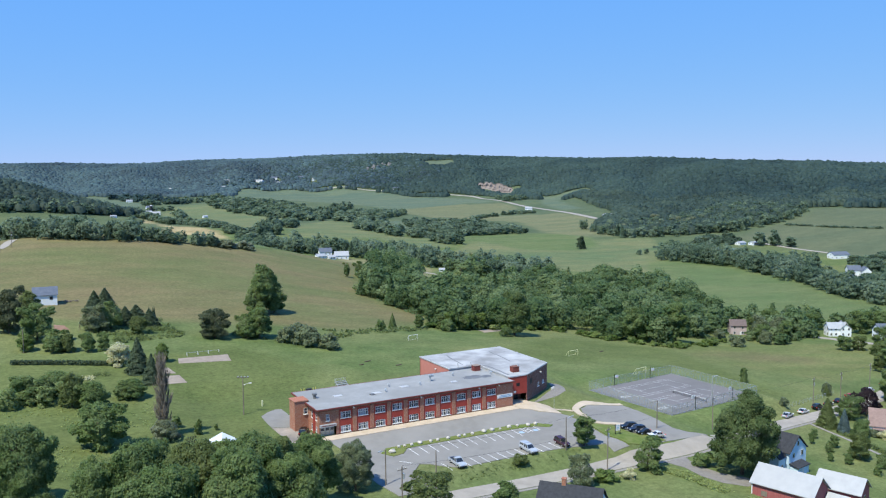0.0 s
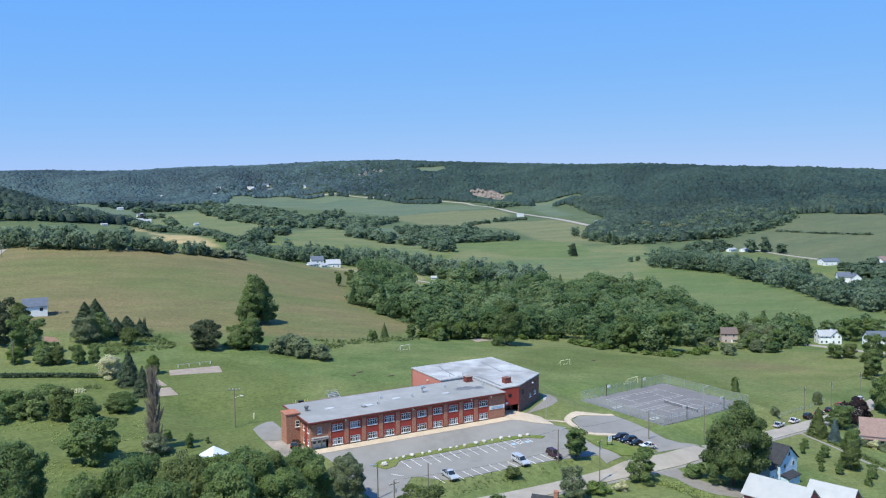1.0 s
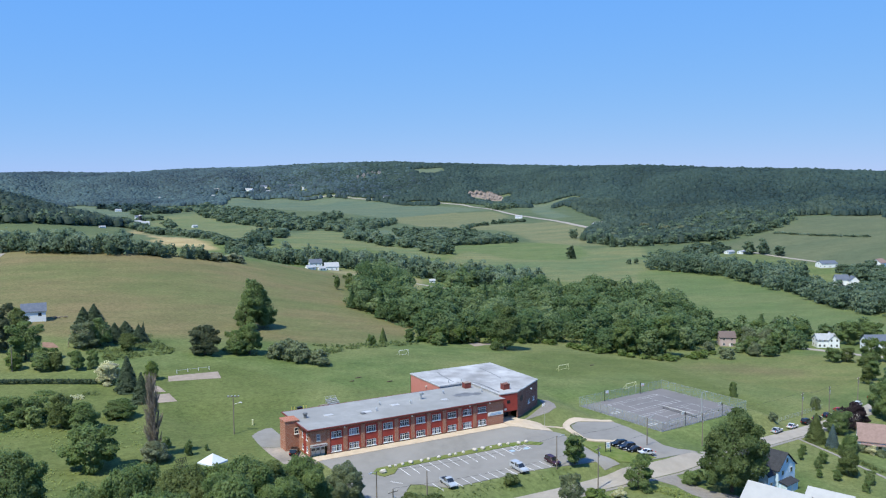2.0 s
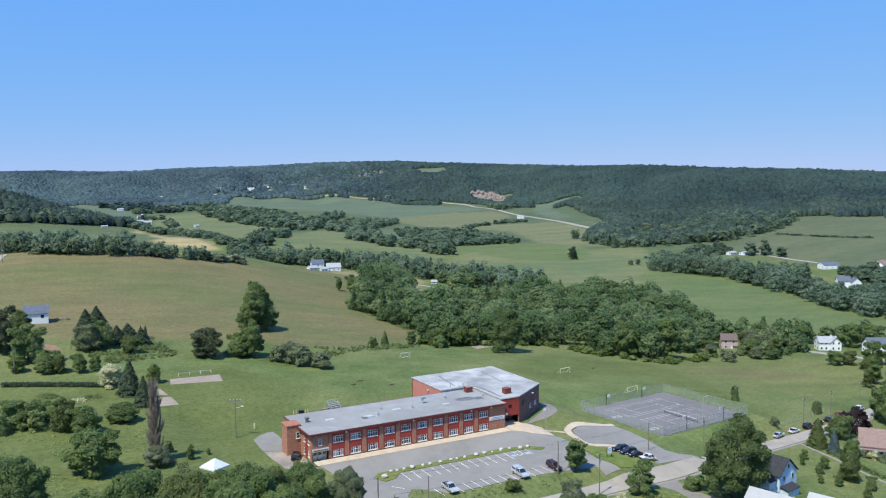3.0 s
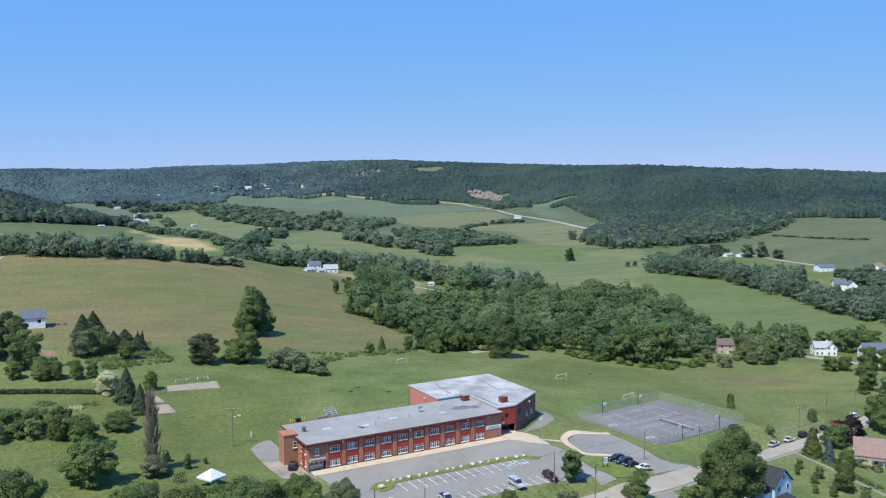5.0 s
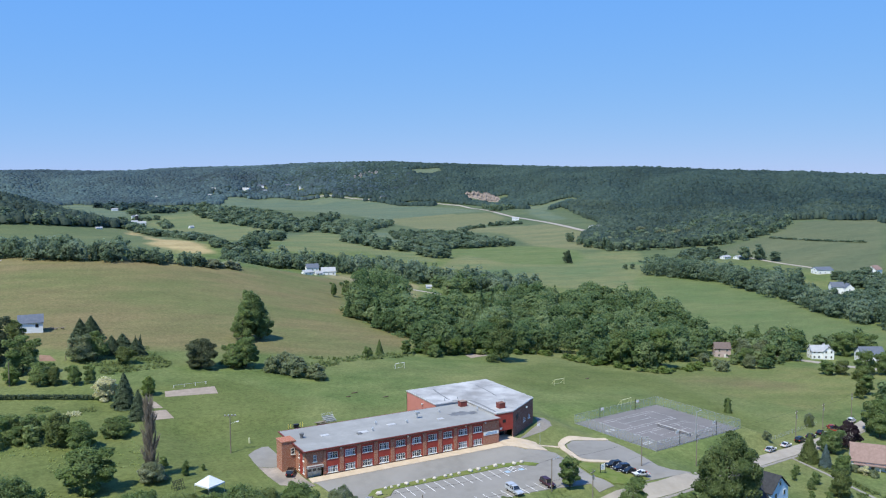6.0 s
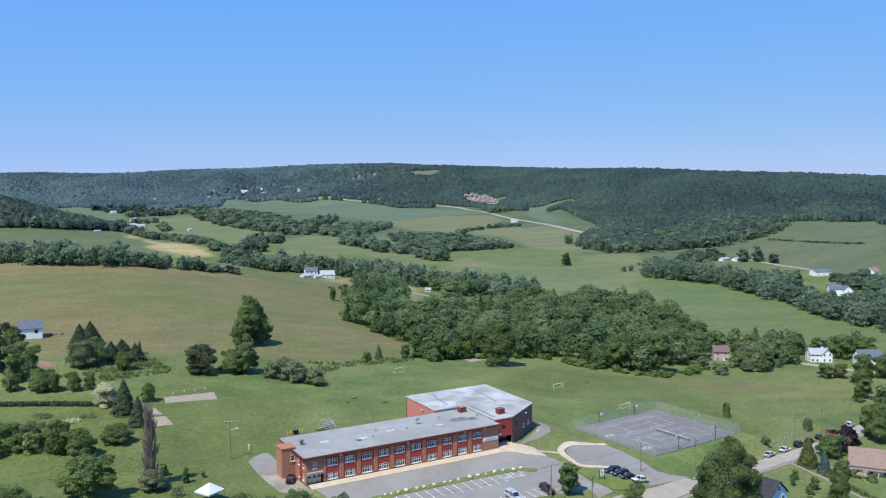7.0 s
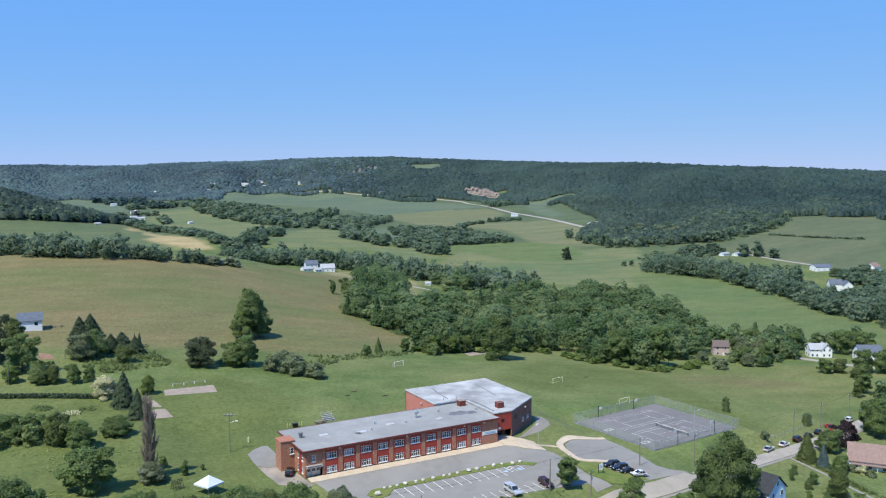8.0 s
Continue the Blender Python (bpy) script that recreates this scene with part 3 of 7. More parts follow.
    n.inputs["Scale"].default_value, n.inputs["Detail"].default_value, n.inputs["Roughness"].default_value = 0.8, 9, 0.82
    ln(geo.outputs["Position"], n.inputs["Vector"])
    mr = nd.new("ShaderNodeMapRange")
    mr.inputs["From Min"].default_value, mr.inputs["From Max"].default_value = 0.3, 0.7
    mr.inputs["To Min"].default_value, mr.inputs["To Max"].default_value = 0.54, 1.46
    ln(n.outputs["Fac"], mr.inputs["Value"])
    # long streaks of mowing and old furrows
    streak = noise_mix((0.85, 0.86, 0.85), (1.13, 1.12, 1.1), 0.09, (0.5, 1.2, 1), 0.3, 0.7)
    mul = nd.new("ShaderNodeMix")
    mul.data_type, mul.blend_type = "RGBA", "MULTIPLY"
    mul.inputs["Factor"].default_value = 1.0
    ln(col, mul.inputs[6]), ln(streak, mul.inputs[7])
    col = mul.outputs[2]
    hsv = nd.new("ShaderNodeHueSaturation")
    ln(mr.outputs["Result"], hsv.inputs["Value"]), ln(col, hsv.inputs["Color"]), ln(hsv.outputs["Color"], b.inputs["Base Color"])
    me.materials.append(m)
    return tagged(put("ground", me), "rolling green valley land with mown grass and dry meadow", "ground", "", "structure")


ground()

# ---- trees ----
def clumps(rng, centres, normals, size, stretch=1.0, even=0.75):
    """Small leaf clumps: quads that face roughly along the normals."""
    n = len(centres)
    nrm = normals + rng.normal(0, 0.55, (n, 3))
    nrm /= np.linalg.norm(nrm, axis=1)[:, None] + 1e-9
    a = np.cross(nrm, rng.normal(0, 1, (n, 3)))
    a /= np.linalg.norm(a, axis=1)[:, None] + 1e-9
    b = np.cross(nrm, a)
    s = size * rng.uniform(0.55, 1.25, (n, 1))
    cor = [centres + a * s * p + b * s * q * stretch + nrm * s * w for p, q, w in ((-0.62, -0.4, -0.08), (0.58, -0.45, -0.06), (0.05, 0.72, 0.1))]
    verts = np.stack(cor, 1).reshape(-1, 3)
    faces = np.arange(3 * n).reshape(n, 3)
    soft = normals / (np.linalg.norm(normals, axis=1)[:, None] + 1e-9) * even + nrm * (1.1 - even)
    soft /= np.linalg.norm(soft, axis=1)[:, None] + 1e-9
    return verts, faces, np.repeat(soft, 3, 0)


def broad_crown(seed, high, wide, count, size, low=0.12, lumps=18, even=0.6, core=0.74):
    """Leaf clumps on boughs: flattened lumps of many sizes stand out from a lopsided core, with gaps between and loose sprays at the rim.
    Also gives each clump the tone of its lump."""
    rng = np.random.default_rng(seed)
    mid = np.array([0, 0, high * (0.43 + low * 0.8)])
    half = np.array([wide * rng.uniform(0.33, 0.4), wide * rng.uniform(0.33, 0.4), high * (0.46 - low * 0.5)])
    lobes = [(*mid, *half * core)]
    lean = rng.normal(0, 0.06, 2) * wide
    tilt = rng.normal(0, 1, 3)
    boughs = max(9, lumps // 9)
    for i in range(boughs):
        # boughs spread evenly round the crown; each carries a cluster of smaller lumps
        zz = 1 - 1.92 * (i + 0.5) / boughs
        turn = i * 2.399 + rng.uniform(-0.5, 0.5)
        girth = math.sqrt(1 - zz * zz) if zz > 0 else math.sqrt(1 - abs(zz) ** 9)
        d = np.array([math.cos(turn) * girth, math.sin(turn) * girth, zz]) + rng.normal(0, 0.13, 3)
        r = rng.uniform(0.16, 0.225) * wide * (18 / max(lumps, 18)) ** 0.12
        c = mid + d * half * rng.uniform(0.72, 0.98) * (1 + 0.1 * math.sin(3 * d[0] + 4 * d[1] + tilt[0] * 3) + 0.07 * (d @ tilt))
        c[:2] += lean * max(d[2], 0)
        c[2] = min(max(c[2], high * low + r * 0.4), high - r * 0.6)
        lobes.append((*c, r, r, r * rng.uniform(0.55, 0.8)))
        for k in range(max(2, lumps // boughs - 1)):
            e = d + rng.normal(0, 0.75, 3)
            e /= np.linalg.norm(e)
            q = r * rng.uniform(0.2, 0.5)
            p = c + e * r * np.array([1, 1, 0.7]) * rng.uniform(0.7, 1.15)
            p[2] = min(max(p[2], high * low + q * 0.4), high - q * 0.4)
            lobes.append((*p, q, q, q * rng.uniform(0.55, 0.85)))
    lobes = np.array(lobes)
    area = lobes[:, 3] * lobes[:, 5]
    area[0] *= 0.55
    n = int(count * 3.4)
    pick = rng.choice(len(lobes), n, p=area / area.sum())
    d = rng.normal(0, 1, (n, 3))
    d /= np.linalg.norm(d, axis=1)[:, None]
    L = lobes[pick]
    far_out = 0.8 + 0.44 * rng.uniform(0, 1, (n, 1)) ** 1.7 + (rng.random((n, 1)) < 0.06) * rng.uniform(0.05, 0.28, (n, 1))
    c = L[:, :3] + d * L[:, 3:] * far_out
    deep = np.full(n, 9.0)
    for k, l in enumerate(lobes):
        q = (((c - l[:3]) / l[3:]) ** 2).sum(1)
        q[pick == k] = 9
        deep = np.minimum(deep, q)
    keep = np.nonzero((deep > 0.62) & (c[:, 2] > high * low * 0.7) & ((d[:, 2] > -0.45) | (rng.random(n) < 0.3)))[0][:count]
    c, d = c[keep], d[keep]
    out = (c - mid) / half ** 2
    out /= np.linalg.norm(out, axis=1)[:, None]
    tone = np.clip(rng.normal(0.5, 0.11, len(lobes)), 0, 1)[pick[keep]]
    return *clumps(rng, c, 0.65 * d + 0.3 * out + [0, 0, 0.4], size, 1.0, even), np.repeat(tone, 3).astype(np.float32)


def fir_crown(seed, high, wide, count, size):
    """Needle sprays on tiers that droop outwards and thin towards the tip."""
    rng = np.random.default_rng(seed)
    f = 1 - np.sqrt(rng.uniform(0, 1, count))
    f = f + rng.normal(0, 0.02, count)
    f = np.clip(f, 0, 1)
    reach = (1 - f) ** 0.85 * wide / 2
    ang = np.round(rng.uniform(0, 1, count) * 9) / 9 * 6.283 + f * 37 + rng.normal(0, 0.22, count)
    q = rng.uniform(0.3, 1.05, count) ** 0.5
    reach = reach * q * (0.86 + 0.2 * np.sin(ang * 5 + 6 * np.sin(f * 23)))
    z = high * (0.06 + 0.92 * f) - reach * 0.28
    c = np.stack([np.cos(ang) * reach, np.sin(ang) * reach, np.maximum(z, 0.1)], -1)
    nrm = np.stack([np.cos(ang) * 0.8, np.sin(ang) * 0.8, 0.6 + 0 * z], -1)
    return *clumps(rng, c, nrm, size, 1.5), np.repeat(np.clip(rng.normal(0.5, 0.08, count), 0, 1), 3).astype(np.float32)


def trunk_shape(seed, high, thick, limbs, wide):
    rng = random.Random(seed)
    s = Shape()
    top = Vector((rng.uniform(-0.2, 0.2), rng.uniform(-0.2, 0.2), high * 0.75))
    s.tube((0, 0, -0.3), (0, 0, high * 0.25), thick * 1.25, thick)
    s.tube((0, 0, high * 0.25), top, thick, thick * 0.3)
    for i in range(limbs):
        f = 0.22 + 0.5 * i / max(limbs, 1)
        a = i * 2.4 + rng.uniform(-0.4, 0.4)
        base = Vector((0, 0, high * f))
        tip = base + Vector((math.cos(a) * wide * 0.3, math.sin(a) * wide * 0.3, high * rng.uniform(0.12, 0.22)))
        s.tube(base, tip, thick * 0.45, thick * 0.12, 5)
    return s


TREE_MESH = {}


def tree_meshes(kind, variant, leaf):
    """Shared crown and trunk for one kind: large and medium round trees, bushes, firs."""
    key = (kind, variant, leaf)
    if key not in TREE_MESH:
        seed = sum(ord(c) for c in kind + leaf) * 7 + variant * 131
        high, wide, count, size, thick, lumps, core = {"large": (18, 16, 42000, 0.32, 0.42, 300, 0.92), "tall": (18, 16, 16000, 0.48, 0.42, 200, 0.92), "medium": (10, 8, 8600, 0.33, 0.2, 120, 0.92), "bush": (3, 4, 1500, 0.32, 0.06, 30, 0.9),
                                                       "fir": (11, 6, 7600, 0.33, 0.16, 0, 0), "oval": (12, 7, 5600, 0.44, 0.2, 48, 0.86), "distant": (10, 8, 1700, 0.74, 0.2, 34, 0.86)}[kind]
        if kind == "fir":
            v, f, nv, tone = fir_crown(seed, high, wide, count, size)
        else:
            v, f, nv, tone = broad_crown(seed, high, wide, count, size, 0.07 if kind in ("large", "tall") else 0.02, lumps, 0.42, core)
        crown = array_mesh("crown", v, f, LEAF[leaf], normals=nv)
        crown.attributes.new("tone", "FLOAT", "POINT").data.foreach_set("value", tone)
        trunk = trunk_shape(seed, high, thick, 0 if kind == "fir" else 6, wide).mesh("trunk", MAT["bark"])
        TREE_MESH[key] = (crown, trunk, high, wide)
    return TREE_MESH[key]


def tree(x, y, high, wide, kind="medium", leaf="maple", label="round leafy green tree standing in grass", group="", variant=None, name=None):
    rng = random.Random(int(x * 13 + y * 7))
    crown, trunk, h0, w0 = tree_meshes(kind, rng.randrange(3) if variant is None else variant, leaf)
    name = name or {"bush": "bush", "fir": "spruce_tree"}.get(kind, "tree")
    m = Matrix.LocRotScale((x, y, z_at(x, y) - 0.05), Euler((0, 0, rng.uniform(0, 6.28))), (wide / w0, wide / w0, high / h0))
    ob = thing(name, m, label, "bush" if kind == "bush" else "tree", group)
    put("trunk", trunk, ob)
    put("crown", crown, ob)
    return ob


def woods(name, outline, spacing, high, wide, count, size, leaf, label, seed, skip=(), fir_share=0.08, smooth=0.9):
    """One joined stretch of woodland inside a polygon: many small uneven trees of leaf clumps."""
    rng = np.random.default_rng(seed)
    kinds = [broad_crown(seed * 10 + k, 1.0, 0.85, int(count * 1.3), 0.86 * size / high, 0.02, 36, smooth, 0.96) for k in range(5)] + [fir_crown(seed * 10 + 7, 1.0, 0.45, count, size / high)]
    xs, ys = [p[0] for p in outline], [p[1] for p in outline]
    gx, gy = np.meshgrid(np.arange(min(xs), max(xs), spacing), np.arange(min(ys), max(ys), spacing))
    px, py = gx.ravel() + rng.uniform(-0.7, 0.7, gx.size) * spacing, gy.ravel() + rng.uniform(-0.7, 0.7, gx.size) * spacing
    keep = inside(px, py, outline)
    for hole in skip:
        keep &= ~inside(px, py, hole)
    px, py = px[keep], py[keep]
    pz = ground_z(px, py)
    V, F, N, tones, base = [], [], [], [], 0
    for x, y, z in zip(px, py, pz):
        fir = rng.random() < fir_share
        v, f, nv, lump_tone = kinds[5 if fir else rng.integers(5)]
        big = rng.uniform(0.62, 1.24)
        h = high * big * rng.uniform(0.9, 1.1)
        w = wide * (0.25 + 0.75 * big) * rng.uniform(0.85, 1.25) / 0.85
        a = rng.uniform(0, 6.283)
        c, s = math.cos(a), math.sin(a)
        V.append(np.stack([(v[:, 0] * c - v[:, 1] * s) * w + x, (v[:, 0] * s + v[:, 1] * c) * w + y, v[:, 2] * h + z], -1))
        F.append(f + base)
        N.append(np.stack([nv[:, 0] * c - nv[:, 1] * s, nv[:, 0] * s + nv[:, 1] * c, nv[:, 2]], -1))
        tones.append(np.clip(rng.normal(0.28 if fir else 0.5, 0.22) + 0.6 * (lump_tone - 0.5), 0, 1).astype(np.float32))
        base += len(v)
    if not V:
        return None
    me = array_mesh(name, np.concatenate(V), np.concatenate(F), LEAF[leaf], normals=np.concatenate(N))
    me.attributes.new("tone", "FLOAT", "POINT").data.foreach_set("value", np.concatenate(tones))
    return tagged(put(name, me), label, "trees", "", "stuff")


def band_woods(name, points, depth, *args, **kw):
    left, right = band(points, depth)
    return woods(name, [tuple(p) for p in left] + [tuple(p) for p in right[::-1]], *args, **kw)


VILLAGE = [[(684, 2866), (748, 3085), (828, 2993), (909, 3156), (1012, 3146), (961, 3006), (808, 2923), (738, 2899)], [(1034, 3038), (1079, 3133), (1116, 3033), (1089, 2929)], [(535, 3161), (620, 3112), (613, 3061), (538, 3120)]]
OUTCROP = [(1280, 2911), (1327, 2994), (1470, 3092), (1463, 3034), (1402, 2938), (1305, 2873)]
CLEAR = [[(1520, 2840), (1545, 2990), (1640, 3010), (1705, 2960), (1615, 2780), (1500, 2800)], [(1370, 2195), (1400, 2160), (1520, 2140), (1560, 2230), (1440, 2290)]]
VALLEY_ROAD = [(1018, 2863), (1064, 2717), (1128, 2604), (1177, 2470), (1212, 2400), (1239, 2292), (1276, 2190), (1280, 2049), (1172, 1767), (1100, 1579), (1060, 1460), (1035, 1370), (985, 1250), (892, 1069), (842, 957), (820, 892)]
LEFT_HILL = [(-400, 1060), (-69, 1095), (-8, 1102), (43, 1119), (82, 1143), (150, 1215), (190, 1420), (150, 1560), (-400, 1500)]
HILLSIDE = [(700, 770), (690, 680), (790, 630), (850, 640), (940, 650), (1119, 740), (1300, 720), (1900, 900), (1800, 1500), (1400, 1700), (1150, 1300), (900, 950)]


def ridge_forest():
    """The closed canopy on the far hillsides: one low dome a tree."""
    rng = np.random.default_rng(5)
    pu, pv = [], []
    r = 1150.0
    while r < 4620:
        s = 8.6 + (r - 1150) / 3500 * 6.4
        az = np.arange(-31, 31, np.degrees(s / r))
        az = np.radians(az + rng.uniform(-0.45, 0.45, len(az)) * np.degrees(s / r))
        rr = r + rng.uniform(-0.45, 0.45, len(az)) * s
        pu.append(rr * np.cos(az)), pv.append(rr * np.sin(az))
        r += s
    u, v = np.concatenate(pu), np.concatenate(pv)
    rr, a = np.hypot(u, v), np.degrees(np.arctan2(v, u))
    foot, crest = np.interp(a, RIDGE[:, 0], RIDGE[:, 1]), np.interp(a, RIDGE[:, 0], RIDGE[:, 2])
    x, y = O_X + u * F_X + v * F_Y, O_Y + u * F_Y - v * F_X
    wob = 60 * np.sin(a * 0.9) + 40 * np.sin(a * 2.3 + 1)
    keep = (rr > foot + 20 + wob) & (rr < crest + 140)
    left_hill = inside(x, y, LEFT_HILL)
    keep &= rng.random(len(x)) < 0.94
    keep = keep | left_hill | inside(x, y, HILLSIDE)
    thin = rng.random(len(x)) < 0.6
    for hole in VILLAGE + [OUTCROP]:
        keep &= ~(inside(x, y, hole) & thin)
    for hole in CLEAR + CROP + SLOPE + PASTURE + [STUBBLE[1]]:
        keep &= ~inside(x, y, hole)
    for (ax, ay), (bx, by) in zip(VALLEY_ROAD, VALLEY_ROAD[1:]):
        k = np.clip(((x - ax) * (bx - ax) + (y - ay) * (by - ay)) / ((bx - ax) ** 2 + (by - ay) ** 2), 0, 1)
        keep &= np.hypot(x - ax - k * (bx - ax), y - ay - k * (by - ay)) > 24
    near = left_hill | (inside(x, y, HILLSIDE) & (rr < foot + 250))
    # share of trees in the haze-tinted far colour grows towards the left
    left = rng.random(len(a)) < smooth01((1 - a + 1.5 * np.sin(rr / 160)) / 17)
    for name, part_of, leaf, label in (("far_ridge_forest", keep & ~near & left, "far_ridge", "dense forest on the farthest ridge, leaves tinted for haze"),
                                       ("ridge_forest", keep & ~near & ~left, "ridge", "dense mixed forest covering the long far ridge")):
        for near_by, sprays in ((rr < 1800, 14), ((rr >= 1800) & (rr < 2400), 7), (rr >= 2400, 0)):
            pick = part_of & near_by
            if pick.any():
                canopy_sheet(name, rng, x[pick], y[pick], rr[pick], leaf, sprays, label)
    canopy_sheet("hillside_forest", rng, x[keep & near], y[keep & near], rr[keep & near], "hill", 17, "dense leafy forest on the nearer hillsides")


def canopy_sheet(name, rng, x, y, rr, leaf, sprays, label):
    z = ground_z(x, y)
    n = len(x)
    sides = 5
    ang = np.arange(sides) * 6.283 / sides
    w = (6.4 + (rr - 1150) / 3500 * 4.6) * rng.uniform(0.7, 1.5, n)
    h = 12.5 * rng.uniform(0.8, 1.12, n) * np.where(rng.random(n) < 0.06, 1.25, 1)
    rot = rng.uniform(0, 6.28, n)
    ca, sa = np.cos(ang + rot[:, None]), np.sin(ang + rot[:, None])
    wob = rng.uniform(0.75, 1.25, (n, sides))
    low = np.stack([x[:, None] + ca * (w[:, None] * 0.98 * wob), y[:, None] + sa * (w[:, None] * 0.98 * wob), (z + h * 0.1)[:, None] + rng.uniform(-1, 1, (n, sides))], -1)
    mid = np.stack([x[:, None] + ca * (w[:, None] * 0.78 * wob), y[:, None] + sa * (w[:, None] * 0.78 * wob), (z + h * 0.78)[:, None] + rng.uniform(-1, 1, (n, sides))], -1)
    top = np.stack([x + rng.uniform(-1, 1, n), y + rng.uniform(-1, 1, n), z + h], -1)[:, None]
    verts = np.concatenate([low, mid, top], 1).reshape(-1, 3)
    k = 2 * sides + 1
    one = []
    for i in range(sides):
        j = (i + 1) % sides
        one += [(i, j, sides + j), (i, sides + j, sides + i), (sides + i, sides + j, 2 * sides)]
    faces = (np.arange(n)[:, None, None] * k + np.array(one)[None]).reshape(-1, 3)
    if sprays:
        d = rng.normal(0, 1, (n, sprays, 3))
        d[..., 2] = np.abs(d[..., 2]) + 0.1
        d /= np.linalg.norm(d, axis=2)[..., None]
        lump = np.stack([w, w, h * 0.62], -1)[:, None] * rng.uniform(0.85, 1.12, (n, sprays, 1))
        c = (np.stack([x, y, z + h * 0.4], -1)[:, None] + d * lump).reshape(-1, 3)
        cv, cf, cn = clumps(rng, c, d.reshape(-1, 3), 2.4)
        faces = np.concatenate([faces, cf + len(verts)])
        verts = np.concatenate([verts, cv])
    me = array_mesh(name, verts, faces, LEAF[leaf], smooth=True)
    drift = np.sin(x / 190 + np.sin(y / 130)) * np.sin(y / 240) + 0.7 * np.sin(x / 61 + 2 * np.sin(y / 83)) * np.sin(y / 71 - x / 140)
    tone = np.clip(rng.normal(0.45, 0.14, n) + 0.2 * drift, 0, 1)
    me.attributes.new("tone", "FLOAT", "POINT").data.foreach_set("value", np.r_[np.repeat(tone, k), np.repeat(tone, 3 * sprays)].astype(np.float32))
    tagged(put(name, me), label, "forest", "", "stuff")


MAT["grass"] = material("verge_grass", ((0.085, 0.125, 0.03), (0.125, 0.165, 0.045), (0.16, 0.18, 0.07)), 0.35, 0.95, 0.5, 2.0, spec=0.1,
                        patch=(0.17, 0.165, 0.06), patch_scale=0.15, patch_amount=0.6)

# ---- paved ground ----
ROAD = [(-34, -85.5), (-20, -67.5), (-6, -51.8), (6, -44), (15, -41.8), (32, -41.1), (48.6, -40.2), (65.7, -39.0), (79.2, -38.1), (90.2, -36.7), (132, -29.3), (156, -24.6), (176, -19.8), (201, -12.8), (240, 1)]
strip("road", ROAD, 5.0, "road", 0.11,
      "sun-bleached two-lane asphalt village road", "road", 4)
strip("road_shoulder", [(p[0], p[1] - 3.2) for p in ROAD[3:]], 0.9, "gravel", 0.07, "pale gravel shoulder beside the road", "road shoulder", 1)
drape("bare_infield", [(130, 139.8), (143, 148), (143.1, 139.6), (128, 130.6)], "sand", 0.06, "small bare sandy patch at the wood edge", "bare ground")
drape("parking_lot", [(1.5, -2.8), (58, -2.9), (62, -6.2), (67.5, -7.6), (69.2, -10), (68, -19), (66, -29), (68.5, -35.2), (63.5, -35.4), (63, -32.6), (57, -32), (51, -31), (45, -30.4), (36, -30.3), (30, -30.3), (23, -30.3), (20, -28), (18, -25.2),
                      (15.8, -24), (13.2, -27), (12.8, -31), (14, -37), (4, -37.9), (2.5, -30), (2.5, -20), (4, -10)], "asphalt", 0.12,
      "grey asphalt school parking lot with painted bays", "parking lot")
drape("loop_drive", [(94.6, -2.4), (88, -1.4), (82, -1.2), (78.2, -3.4), (76, -7), (74.8, -11), (73.6, -15.6), (75.4, -17.4), (78.5, -18.8), (81.8, -21.2), (80.8, -24), (75.5, -23.4), (74.6, -33.5),
                     (79, -34.8), (84, -34.6), (97, -33.6), (92.2, -31), (91, -27), (93.8, -17), (94.8, -9)], "asphalt", 0.12,
      "grey asphalt drop-off loop and driveway", "driveway")
drape("walkway", [(1.0, -2.9), (1.2, 0.45), (57.6, 0.45), (57.6, -2.9)], "concrete", 0.22, "pale tan concrete walkway along the school", "walkway", step=3)
drape("plaza", [(57.75, -2.9), (57.75, 0.4), (58.3, 5.6), (63.6, 5.6), (63.9, 2.2), (69.2, -0.6), (68.2, -7.8), (62.5, -6.1)], "concrete", 0.22,
      "pale tan concrete forecourt before the school entrance", "forecourt", step=3)
strip("loop_walk", [(95.0, -1.2), (88, -0.3), (82, -0.1), (77.2, -2.5), (74.8, -6.3), (73.6, -10.8), (72.4, -15.6), (74.0, -18.2), (77.8, -19.8), (81.8, -22.2)], 2.0, "concrete", 0.2,
      "curved pale tan concrete walk round the loop", "walkway", 2)
strip("link_path", [(69.0, -2.6), (72.2, -3.6), (74.2, -5.2)], 1.2, "concrete", 0.12, "narrow concrete path to the loop", "walkway", 1)
drape("side_yard", [(65.0, 1.4), (70.2, 3.2), (75.9, 4.4), (80.3, 6.5), (83.5, 11.8), (84.6, 16.3), (81.3, 16.5), (79.4, 12.4), (76.6, 9.0), (71.6, 5.6), (66.6, 2.6)], "drive", 0.05, "worn grey gravel yard beside the gym", "yard")
drape("rear_yard", [(0.5, 12.8), (0.5, 30), (-1.2, 30.3), (-3.9, 28.6), (-6.4, 25.7), (-6.9, 18.7), (-6.9, 15.4), (-4.0, 12.8)], "asphalt", 0.05, "worn asphalt yard at the school's end", "yard")
drape("end_walk", [(0.5, 0.5), (0.5, 12.6), (-4.2, 12.6), (-7.0, 15.0), (-6.9, 8.0), (-6.2, -0.1), (-0.9, -4.5), (1.2, -4.4), (0.8, -2.9)], "worn_concrete", 0.06, "stained grey concrete apron at the school's end", "walkway")
